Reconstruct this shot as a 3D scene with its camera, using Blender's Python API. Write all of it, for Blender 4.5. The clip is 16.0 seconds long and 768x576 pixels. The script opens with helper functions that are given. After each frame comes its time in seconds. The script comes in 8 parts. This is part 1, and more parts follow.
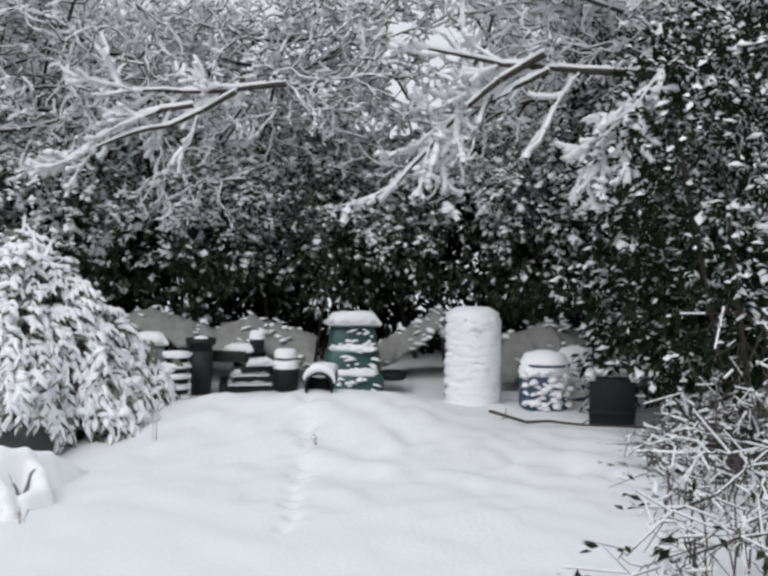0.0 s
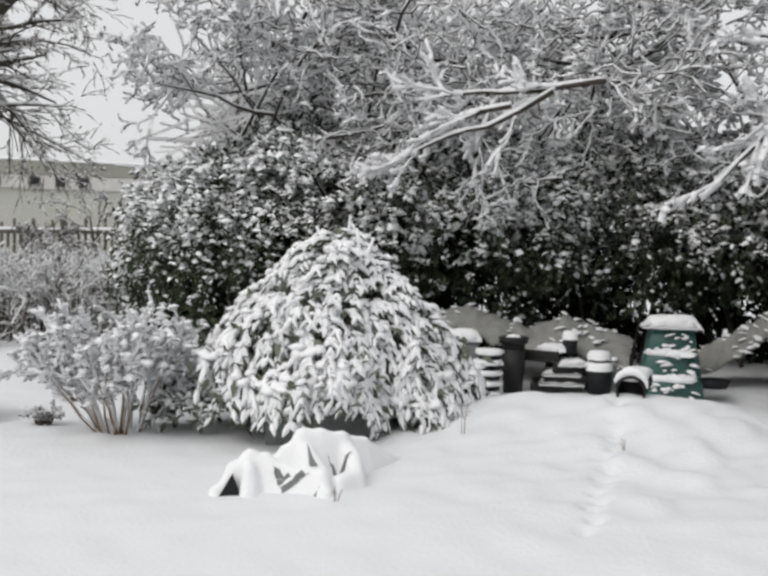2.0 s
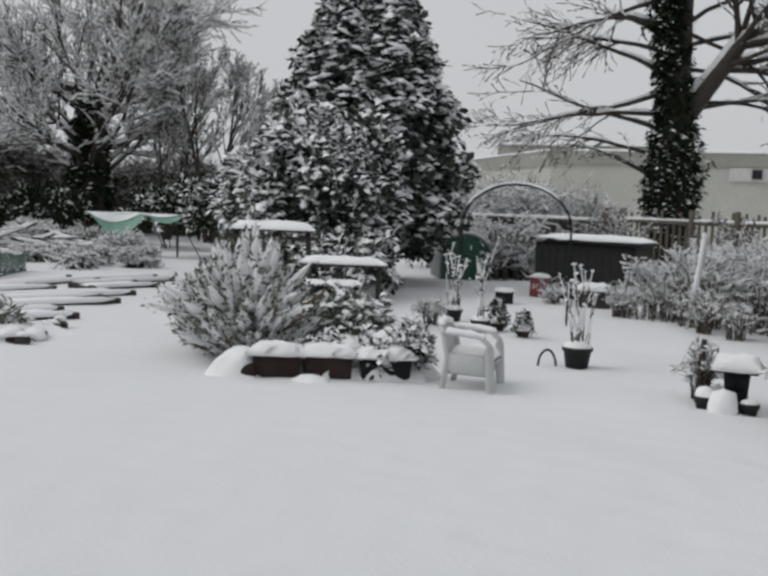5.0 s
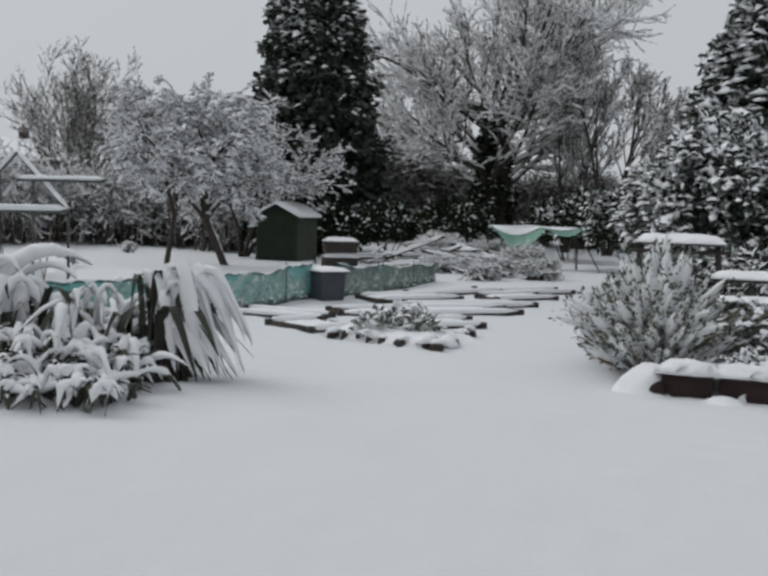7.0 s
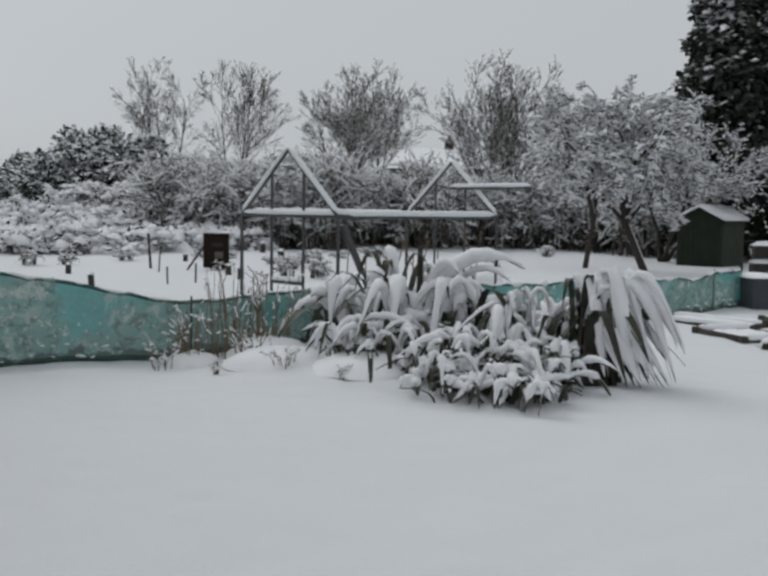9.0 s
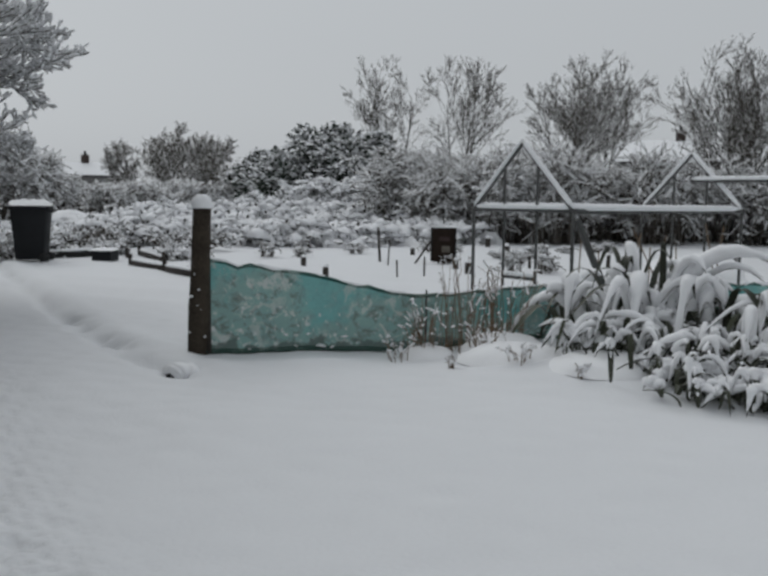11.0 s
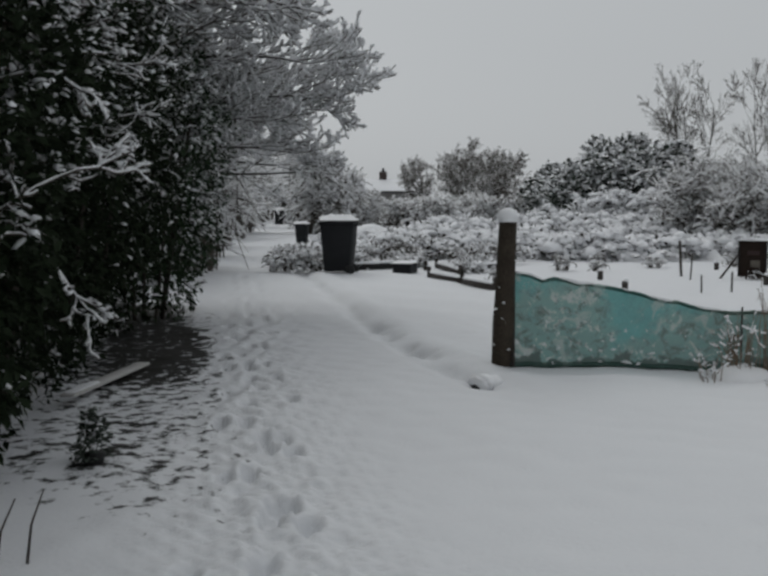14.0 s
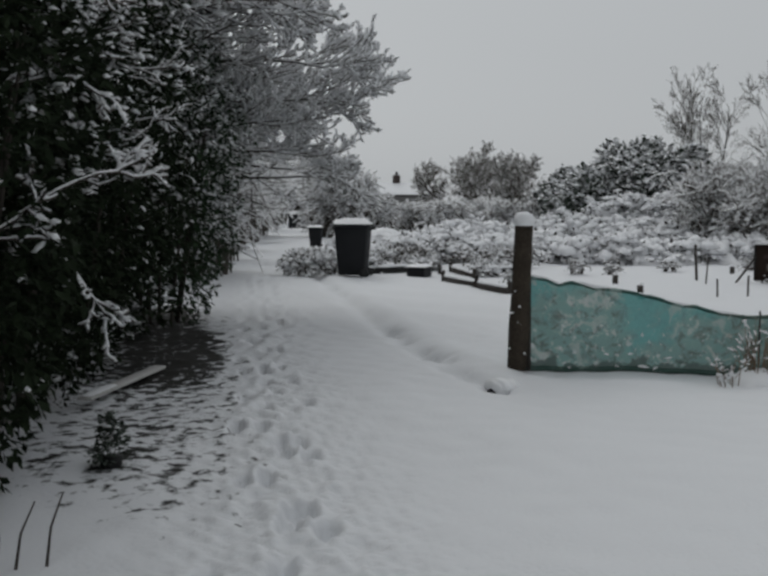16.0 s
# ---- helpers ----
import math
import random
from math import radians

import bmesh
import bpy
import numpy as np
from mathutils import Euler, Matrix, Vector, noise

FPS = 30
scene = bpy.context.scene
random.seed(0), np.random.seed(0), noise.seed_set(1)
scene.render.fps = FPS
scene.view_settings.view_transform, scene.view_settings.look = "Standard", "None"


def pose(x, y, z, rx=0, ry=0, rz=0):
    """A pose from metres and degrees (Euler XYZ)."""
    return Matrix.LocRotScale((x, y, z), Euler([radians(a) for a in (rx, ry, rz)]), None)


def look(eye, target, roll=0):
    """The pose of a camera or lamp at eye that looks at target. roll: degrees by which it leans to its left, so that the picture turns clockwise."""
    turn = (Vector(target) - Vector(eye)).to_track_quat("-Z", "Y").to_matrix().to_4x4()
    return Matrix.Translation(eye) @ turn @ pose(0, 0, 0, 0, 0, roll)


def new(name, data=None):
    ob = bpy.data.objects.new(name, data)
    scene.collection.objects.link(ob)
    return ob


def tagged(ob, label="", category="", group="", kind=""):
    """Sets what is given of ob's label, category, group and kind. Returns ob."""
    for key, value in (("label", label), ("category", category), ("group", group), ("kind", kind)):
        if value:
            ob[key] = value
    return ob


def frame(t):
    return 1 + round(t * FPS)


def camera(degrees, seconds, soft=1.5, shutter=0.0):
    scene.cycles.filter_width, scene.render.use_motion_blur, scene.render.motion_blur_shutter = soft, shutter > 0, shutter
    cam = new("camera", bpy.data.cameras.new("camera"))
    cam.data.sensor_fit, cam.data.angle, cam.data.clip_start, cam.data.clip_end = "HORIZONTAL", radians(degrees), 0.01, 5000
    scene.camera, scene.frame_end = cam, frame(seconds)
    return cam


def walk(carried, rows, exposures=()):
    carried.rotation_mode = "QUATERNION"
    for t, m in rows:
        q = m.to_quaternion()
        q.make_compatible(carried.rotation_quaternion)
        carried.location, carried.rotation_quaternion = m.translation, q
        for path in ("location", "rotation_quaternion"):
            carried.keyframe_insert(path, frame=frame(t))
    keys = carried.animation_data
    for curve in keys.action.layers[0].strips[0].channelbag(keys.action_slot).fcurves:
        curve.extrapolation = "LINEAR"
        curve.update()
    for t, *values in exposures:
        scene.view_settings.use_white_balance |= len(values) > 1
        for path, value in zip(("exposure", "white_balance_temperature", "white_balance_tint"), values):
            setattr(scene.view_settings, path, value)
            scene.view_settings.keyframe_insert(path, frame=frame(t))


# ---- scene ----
# ---- camera ----
cam = camera(43.14, 16.0, soft=3.0)
PATH = [
    (0, -0.000, 0.000, 1.616, 87.30, -0.56, 0.00),
    (0.5, 0.017, 0.026, 1.608, 87.35, -0.65, 3.74),
    (1, 0.037, 0.028, 1.604, 87.21, -0.74, 7.50),
    (1.5, 0.068, 0.020, 1.601, 87.11, -0.85, 13.04),
    (2, 0.093, 0.013, 1.601, 87.11, -0.97, 18.91),
    (2.5, 0.070, -0.011, 1.604, 86.76, -0.55, 25.51),
    (3, 0.033, -0.005, 1.597, 86.28, -0.62, 31.98),
    (3.5, 0.013, 0.008, 1.595, 86.07, -0.99, 38.33),
    (4, -0.012, 0.020, 1.597, 85.72, -2.45, 45.81),
    (4.2, -0.019, 0.022, 1.598, 85.46, -2.56, 49.74),
    (6.3, -0.159, -0.170, 1.605, 85.69, -1.63, 75.39),
    (6.5, -0.145, -0.168, 1.612, 85.33, -1.52, 78.21),
    (7, -0.129, -0.174, 1.605, 85.46, -1.77, 84.28),
    (7.5, -0.122, -0.194, 1.607, 85.90, -1.69, 92.13),
    (8, -0.088, -0.230, 1.609, 85.34, -1.49, 97.42),
    (8.5, -0.097, -0.289, 1.607, 85.76, -1.12, 103.29),
    (9, -0.078, -0.341, 1.604, 85.16, -0.93, 108.21),
    (9.2, -0.089, -0.365, 1.601, 85.02, -1.02, 109.74),
    (11.3, -0.063, -0.521, 1.600, 84.68, -0.85, 122.87),
    (11.5, -0.038, -0.526, 1.595, 84.70, -0.93, 124.03),
    (12, -0.022, -0.573, 1.593, 84.61, -0.78, 127.10),
    (12.5, -0.002, -0.606, 1.592, 84.59, -0.32, 131.00),
    (13, 0.007, -0.623, 1.593, 84.79, 0.22, 134.84),
    (13.5, 0.018, -0.626, 1.599, 85.10, 0.40, 136.76),
    (14, 0.026, -0.647, 1.599, 85.29, -0.18, 137.99),
    (14.5, 0.033, -0.663, 1.599, 85.23, -0.24, 138.49),
    (15, 0.036, -0.672, 1.601, 85.27, -0.27, 138.59),
    (15.5, 0.041, -0.666, 1.597, 85.44, -0.17, 138.83),
    (16, 0.042, -0.669, 1.600, 85.50, -0.18, 138.76),
]
EXPOSURES = [(0.0, 0.45, 6250, 10), (1.5, 0.44, 6550, 9), (2.0, 0.44, 6600, 9), (3.5, 0.2, 6600, 9), (4.2, 0.1, 6550, 9), (6.5, -0.05, 6300, 7), (9.0, -0.15, 6250, 7), (12.5, -0.34, 6300, 7), (14.5, -0.39, 6350, 7), (16.0, -0.38, 6350, 7)]
walk(cam, [(t, pose(x, y, z, rx, ry, rz)) for t, x, y, z, rx, ry, rz in PATH], EXPOSURES)

# ---- overcast sky and veiled sun ----
world = bpy.data.worlds.new("overcast")
scene.world = world
world.use_nodes = True
wn, wl = world.node_tree.nodes, world.node_tree.links
sky = wn.new("ShaderNodeTexSky")
sky.sky_type, sky.sun_disc = "NISHITA", False
sky.sun_elevation, sky.sun_rotation = radians(45), radians(203)
sky.air_density, sky.dust_density, sky.ozone_density = 1.0, 4.0, 1.0
pale = wn.new("ShaderNodeHueSaturation")
pale.inputs["Saturation"].default_value = 0.15
pale.inputs["Value"].default_value = 1.0
wl.new(sky.outputs[0], pale.inputs["Color"])
cloud = wn.new("ShaderNodeMix")
cloud.data_type = "RGBA"
cloud.inputs[0].default_value = 0.85
wl.new(pale.outputs[0], cloud.inputs[6])
cloud.inputs[7].default_value = (6.1, 6.17, 6.35, 1)
wl.new(cloud.outputs[2], wn["Background"].inputs["Color"])
wn["Background"].inputs["Strength"].default_value = 0.096

sun = new("sun", bpy.data.lights.new("sun", "SUN"))
sun.data.energy, sun.data.angle, sun.data.color = 0.75, radians(40), (1.0, 0.97, 0.93)
sun.matrix_world = look((0, 0, 50), (20, 46, 0))


# ---- materials ----
def material(name, base, rough=0.8, vary=0.25, scale=6.0, fine=60.0, bump=0.3, metal=0.0, island=False, second=None, spec=0.4, depth=0.01):
    m = bpy.data.materials.new(name)
    m.use_nodes = True
    n, l = m.node_tree.nodes, m.node_tree.links
    b = n["Principled BSDF"]
    b.inputs["Roughness"].default_value, b.inputs["Metallic"].default_value = rough, metal
    b.inputs["Specular IOR Level"].default_value = spec
    tc = n.new("ShaderNodeTexCoord")
    big, small = n.new("ShaderNodeTexNoise"), n.new("ShaderNodeTexNoise")
    big.inputs["Scale"].default_value, small.inputs["Scale"].default_value = scale, fine
    for t in (big, small):
        t.inputs["Detail"].default_value = 4
        l.new(tc.outputs["Object"], t.inputs["Vector"])
    add = n.new("ShaderNodeMath")
    add.operation = "ADD"
    l.new(big.outputs[0], add.inputs[0])
    l.new(small.outputs[0], add.inputs[1])
    ramp = n.new("ShaderNodeMapRange")
    ramp.inputs[1].default_value, ramp.inputs[2].default_value = 0.6, 1.4
    l.new(add.outputs[0], ramp.inputs[0])
    mix = n.new("ShaderNodeMix")
    mix.data_type = "RGBA"
    lo = second or tuple(c * (1 - vary) for c in base)
    hi = base if second else tuple(min(1, c * (1 + vary * 0.6)) for c in base)
    mix.inputs[6].default_value, mix.inputs[7].default_value = (*lo, 1), (*hi, 1)
    l.new(ramp.outputs[0], mix.inputs[0])
    out = mix.outputs[2]
    if island:
        geo = n.new("ShaderNodeNewGeometry")
        hsv = n.new("ShaderNodeHueSaturation")
        mr = n.new("ShaderNodeMapRange")
        mr.inputs[3].default_value, mr.inputs[4].default_value = 0.55, 1.5
        l.new(geo.outputs["Random Per Island"], mr.inputs[0])
        l.new(mr.outputs[0], hsv.inputs["Value"])
        l.new(out, hsv.inputs["Color"])
        out = hsv.outputs[0]
    l.new(out, b.inputs["Base Color"])
    if bump:
        bp = n.new("ShaderNodeBump")
        bp.inputs["Strength"].default_value, bp.inputs["Distance"].default_value = bump, depth
        l.new(add.outputs[0], bp.inputs["Height"])
        l.new(bp.outputs[0], b.inputs["Normal"])
    return m


SNOW = material("fresh_snow", (0.915, 0.92, 0.935), 0.75, 0.03, 5, 70, 0.4, spec=0.2, depth=0.012)
THINSNOW = material("thin_snow_on_twigs", (0.945, 0.95, 0.96), 0.75, 0.03, 5, 70, 0.0, spec=0.2)
tn, tl = THINSNOW.node_tree.nodes, THINSNOW.node_tree.links
glow = tn.new("ShaderNodeBsdfTranslucent")
glow.inputs["Color"].default_value = (0.95, 0.955, 0.965, 1)
blend = tn.new("ShaderNodeMixShader")
blend.inputs[0].default_value = 0.48
tl.new(tn["Principled BSDF"].outputs[0], blend.inputs[1])
tl.new(glow.outputs[0], blend.inputs[2])
tl.new(blend.outputs[0], tn["Material Output"].inputs["Surface"])
LEAF = material("laurel_leaf", (0.060, 0.074, 0.046), 0.6, 0.3, 3, 40, 0.0, island=True, spec=0.12)
GREENIVY = material("green_ivy_leaf", (0.022, 0.042, 0.018), 0.55, 0.3, 3, 40, 0.0, island=True, spec=0.2)
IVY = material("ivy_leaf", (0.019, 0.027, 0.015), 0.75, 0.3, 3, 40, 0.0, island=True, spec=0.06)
CONIFER = material("conifer_spray", (0.042, 0.055, 0.042), 0.7, 0.3, 3, 40, 0.0, island=True)
BARK = material("wet_bark", (0.050, 0.042, 0.035), 0.85, 0.4, 8, 60, 0.6)
TWIG = material("grey_brown_twig", (0.095, 0.083, 0.070), 0.85, 0.35, 8, 60, 0.0)
STEM = material("pale_brown_stem", (0.21, 0.15, 0.10), 0.8, 0.35, 8, 60, 0.2)
HERB = material("grey_green_needle", (0.14, 0.155, 0.12), 0.7, 0.3, 5, 50, 0.0, island=True)
STRAP = material("olive_strap_leaf", (0.045, 0.05, 0.03), 0.4, 0.35, 4, 50, 0.0, island=True)
DEADWOOD = material("weathered_board", (0.05, 0.043, 0.037), 0.85, 0.4, 3, 45, 0.5)
POSTWOOD = material("mossy_brown_post", (0.058, 0.047, 0.036), 0.9, 0.6, 4, 45, 0.6, spec=0.15)
DARKPLASTIC = material("dark_grey_plastic", (0.017, 0.018, 0.020), 0.6, 0.25, 5, 60, 0.1, spec=0.15)
GREENPLASTIC = material("green_hive_plastic", (0.045, 0.11, 0.10), 0.5, 0.25, 5, 60, 0.1)
BLUEPLASTIC = material("blue_grey_plastic", (0.055, 0.085, 0.15), 0.5, 0.25, 5, 60, 0.1)
WHITEPLASTIC = material("white_garden_plastic", (0.55, 0.56, 0.56), 0.45, 0.15, 5, 60, 0.1)
BINGREY = material("blue_grey_plastic", (0.075, 0.082, 0.092), 0.6, 0.25, 5, 60, 0.1, spec=0.15)
GREYTANK = material("grey_galvanised_tank", (0.20, 0.21, 0.21), 0.6, 0.2, 3, 40, 0.1)
TERRACOTTA = material("dull_red_terracotta", (0.040, 0.024, 0.021), 0.85, 0.3, 5, 60, 0.3)
BLACKPOT = material("black_plant_pot", (0.012, 0.012, 0.012), 0.6, 0.2, 5, 60, 0.1)
SHEDGREEN = material("dark_green_boarding", (0.035, 0.048, 0.03), 0.75, 0.3, 3, 40, 0.3)
DARKSHED = material("tarred_boarding", (0.02, 0.02, 0.019), 0.8, 0.3, 3, 40, 0.3)
TENTGREEN = material("bottle_green_sheet", (0.025, 0.085, 0.055), 0.55, 0.2, 2, 30, 0.2)
CONCRETE = material("beige_concrete", (0.46, 0.46, 0.42), 0.9, 0.15, 0.4, 6, 0.2)
CONCRETE_DARK = material("stained_concrete_band", (0.31, 0.31, 0.275), 0.9, 0.2, 0.4, 6, 0.2)
GLASSDARK = material("dark_window_pane", (0.02, 0.022, 0.025), 0.35, 0.1, 2, 20, 0.0, spec=0.2)
ALU = material("dull_aluminium", (0.10, 0.10, 0.098), 0.5, 0.25, 6, 50, 0.1, metal=0.5)
FENCEWOOD = material("grey_brown_fence", (0.13, 0.115, 0.095), 0.85, 0.35, 4, 50, 0.4)
BRICK = material("dull_brick", (0.06, 0.045, 0.04), 0.9, 0.3, 2, 30, 0.3)
REDROOF = material("red_roof_tile", (0.09, 0.04, 0.034), 0.85, 0.3, 2, 30, 0.3)
HOUSEWALL = material("grey_house_render", (0.22, 0.215, 0.21), 0.9, 0.2, 1, 20, 0.2)
PANELPAINT = material("painted_sign_board", (0.022, 0.014, 0.010), 0.7, 0.4, 8, 60, 0.2, spec=0.15)
PALEBOARD = material("pale_bare_board", (0.55, 0.54, 0.52), 0.8, 0.2, 4, 50, 0.2)
TARP = material("blue_tarpaulin", (0.10, 0.15, 0.24), 0.6, 0.2, 4, 40, 0.2)
REDPAINT = material("faded_red_paint", (0.22, 0.05, 0.06), 0.6, 0.3, 4, 40, 0.2)
PINKCLOTH = material("faded_pink_cloth", (0.45, 0.22, 0.22), 0.8, 0.2, 4, 40, 0.2)
MESHGREY = material("grey_mesh_sheet", (0.30, 0.30, 0.285), 0.85, 0.3, 9, 60, 0.5, depth=0.03)


def ground_material():
    m = material("snow_ground", (0.78, 0.79, 0.81), 0.75, 0.02, 1.5, 30, 0.35, spec=0.2, depth=0.015)
    n, l = m.node_tree.nodes, m.node_tree.links
    b = n["Principled BSDF"]
    col = b.inputs["Base Color"].links[0].from_socket
    att = n.new("ShaderNodeAttribute")
    att.attribute_name = "bare"
    tc = n.new("ShaderNodeTexCoord")
    nz = n.new("ShaderNodeTexNoise")
    nz.inputs["Scale"].default_value, nz.inputs["Detail"].default_value, nz.inputs["Roughness"].default_value = 7.0, 7, 0.66
    l.new(tc.outputs["Object"], nz.inputs["Vector"])
    su = n.new("ShaderNodeMath")
    su.operation = "ADD"
    l.new(att.outputs["Fac"], su.inputs[0])
    l.new(nz.outputs[0], su.inputs[1])
    mr = n.new("ShaderNodeMapRange")
    mr.inputs[1].default_value, mr.inputs[2].default_value = 0.93, 1.02
    l.new(su.outputs[0], mr.inputs[0])
    mix = n.new("ShaderNodeMix")
    mix.data_type = "RGBA"
    mix.inputs[7].default_value = (0.022, 0.021, 0.018, 1)
    l.new(mr.outputs[0], mix.inputs[0])
    l.new(col, mix.inputs[6])
    l.new(mix.outputs[2], b.inputs["Base Color"])
    return m


def net_material(name, tint, cover, murk=0.8):
    """Woven windbreak netting: plain weave, murky see-through zones, snow flecks and a darker lower edge."""
    m = material(name, tint, 0.7, 0.25, 3.5, 40, 0.2)
    n, l = m.node_tree.nodes, m.node_tree.links
    b, out = n["Principled BSDF"], n["Material Output"]
    col = b.inputs["Base Color"].links[0].from_socket
    tc = n.new("ShaderNodeTexCoord")
    sep = n.new("ShaderNodeSeparateXYZ")
    l.new(tc.outputs["Object"], sep.inputs[0])

    def noise(scale, lo, hi, most, rough=0.6, warp=0.6, fall=0.0, level=0.35):
        nz = n.new("ShaderNodeTexNoise")
        nz.inputs["Scale"].default_value, nz.inputs["Detail"].default_value = scale, 7
        nz.inputs["Roughness"].default_value, nz.inputs["Distortion"].default_value = rough, warp
        l.new(tc.outputs["Object"], nz.inputs["Vector"])
        low = n.new("ShaderNodeMath")
        low.operation = "MULTIPLY_ADD"
        low.inputs[1].default_value, low.inputs[2].default_value = -fall, fall * level
        l.new(sep.outputs[2], low.inputs[0])
        tot = n.new("ShaderNodeMath")
        l.new(nz.outputs[0], tot.inputs[0])
        l.new(low.outputs[0], tot.inputs[1])
        mr = n.new("ShaderNodeMapRange")
        mr.inputs[1].default_value, mr.inputs[2].default_value, mr.inputs[4].default_value = lo, hi, most
        l.new(tot.outputs[0], mr.inputs[0])
        return mr.outputs[0]

    def over(fac, tone):
        nonlocal col
        mix = n.new("ShaderNodeMix")
        mix.data_type = "RGBA"
        mix.inputs[7].default_value = (*tone, 1)
        l.new(fac, mix.inputs[0])
        l.new(col, mix.inputs[6])
        col = mix.outputs[2]

    def times(a, c):
        t = n.new("ShaderNodeMath")
        t.operation = "MULTIPLY"
        l.new(a, t.inputs[0])
        l.new(c, t.inputs[1])
        return t.outputs[0]
    zone = noise(1.1, 0.40, 0.50, murk, 0.55, 0.4, 0.26, 0.36)
    over(zone, tuple(0.55 * c + d for c, d in zip(tint, (0.13, 0.12, 0.09))))
    over(times(zone, noise(9.0, 0.50, 0.60, 0.9, 0.75)), (0.055, 0.075, 0.06))
    over(times(zone, noise(6.0, 0.53, 0.62, 1.0, 0.7)), (0.55, 0.60, 0.57))
    over(noise(1.7, 0.57, 0.60, 0.75, 0.7, 1.2), (0.36, 0.46, 0.43))
    over(noise(16.0, 0.60, 0.66, 0.8, 0.6, 0.2, 0.12, 0.3), (0.66, 0.70, 0.70))
    over(noise(5.0, 0.72, 0.78, 0.9, 0.6, 0.3, 2.0, 0.20), (0.03, 0.075, 0.06))
    l.new(col, b.inputs["Base Color"])
    tr = n.new("ShaderNodeBsdfTransparent")
    ms = n.new("ShaderNodeMixShader")
    ms.inputs[0].default_value = cover
    l.new(tr.outputs[0], ms.inputs[1])
    l.new(b.outputs[0], ms.inputs[2])
    l.new(ms.outputs[0], out.inputs["Surface"])
    return m


GROUND = ground_material()
NET = net_material("teal_windbreak_net", (0.12, 0.40, 0.385), 0.93)
DARKNET = net_material("dark_green_net", (0.035, 0.115, 0.095), 0.92, 0.5)


# ---- mesh tools ----
def rng_for(seed):
    return np.random.default_rng(seed)


def polar(az, d, z=0.0):
    """A place by its bearing from the start (degrees, to the left of north) and its distance."""
    return np.array((-d * math.sin(radians(az)), d * math.cos(radians(az)), z))


def raw_mesh(name, verts, faces, smooth=True):
    """A mesh from an array of places and an array of triangles or quads."""
    me = bpy.data.meshes.new(name)
    verts, faces = np.asarray(verts, np.float32), np.asarray(faces, np.int32)
    k = faces.shape[1]
    me.vertices.add(len(verts))
    me.vertices.foreach_set("co", verts.ravel())
    me.loops.add(faces.size)
    me.loops.foreach_set("vertex_index", faces.ravel())
    me.polygons.add(len(faces))
    me.polygons.foreach_set("loop_start", np.arange(0, faces.size, k, dtype=np.int32))
    me.polygons.foreach_set("use_smooth", np.full(len(faces), smooth))
    me.update(calc_edges=True)
    return me


def joined(pieces):
    """Several (verts, faces) of one face size as one."""
    vs, fs, n = [], [], 0
    for v, f in pieces:
        vs.append(v)
        fs.append(np.asarray(f) + n)
        n += len(v)
    return np.concatenate(vs), np.concatenate(fs)


def part(name, geo, mat, parent=None, label="", smooth=True, kind=""):
    """One mesh object under a thing or part; geo is (verts, faces) in world places."""
    me = raw_mesh(name, geo[0], geo[1], smooth)
    me.materials.append(mat)
    ob = new(name, me)
    if parent is not None:
        ob.parent = parent
        if parent.parent is None:
            ob.matrix_parent_inverse = parent.matrix_basis.inverted()
    return tagged(ob, label, kind=kind)


def thing(name, at, label, category, group="", kind=""):
    ob = new(name)
    ob.empty_display_size = 0.2
    ob.matrix_basis = Matrix.Translation(Vector(at))
    return tagged(ob, label, category, group, kind)


def unit(v):
    v = np.asarray(v, float)
    return v / np.maximum(np.linalg.norm(v, axis=-1, keepdims=True), 1e-9)


def frames(dirs, up):
    x = unit(dirs)
    y = unit(np.cross(up, x))
    return np.stack([x, y, np.cross(x, y)], -1)


def scatter(template, mats, places):
    tv, tf = template
    v = np.einsum("nij,kj->nki", mats, tv) + places[:, None, :]
    f = tf[None] + (np.arange(len(places)) * len(tv))[:, None, None]
    return v.reshape(-1, 3), f.reshape(-1, tf.shape[1])


def pad_template(n=6):
    a = np.arange(n) * 2 * np.pi / n
    ring = np.stack([np.cos(a), np.sin(a), 0 * a], -1)
    v = np.concatenate([[[0, 0, 0.9]], ring * (0.62, 0.62, 1) + (0, 0, 0.62), ring, [[0, 0, -0.25]]])
    i = np.arange(n)
    j = (i + 1) % n
    f = [np.stack([0 * i, 1 + i, 1 + j], -1), np.stack([1 + i, 1 + n + i, 1 + n + j], -1), np.stack([1 + i, 1 + n + j, 1 + j], -1), np.stack([1 + n + i, 0 * i + 1 + 2 * n, 1 + n + j], -1)]
    return v, np.concatenate(f)


PAD = pad_template(5)
PADLOW = (np.array([(0, 0, 0.8), *[(math.cos(a), math.sin(a), 0.05) for a in np.arange(5) * 2 * np.pi / 5], (0, 0, -0.3)]), np.array([(0, 1 + i, 1 + (i + 1) % 5) for i in range(5)] + [(6, 1 + (i + 1) % 5, 1 + i) for i in range(5)]))
LOAF = (np.array([(0, 0, 0.85), (1, 0, 0), (0, 1, 0), (-1, 0, 0), (0, -1, 0)]), np.array([(0, 1, 2), (0, 2, 3), (0, 3, 4), (0, 4, 1)]))
LEAFT = (np.array([(0, 0, 0), (0.45, 0.24, 0.05), (1, 0, -0.1), (0.45, -0.24, 0.05)]), np.array([(0, 1, 2), (0, 2, 3)]))
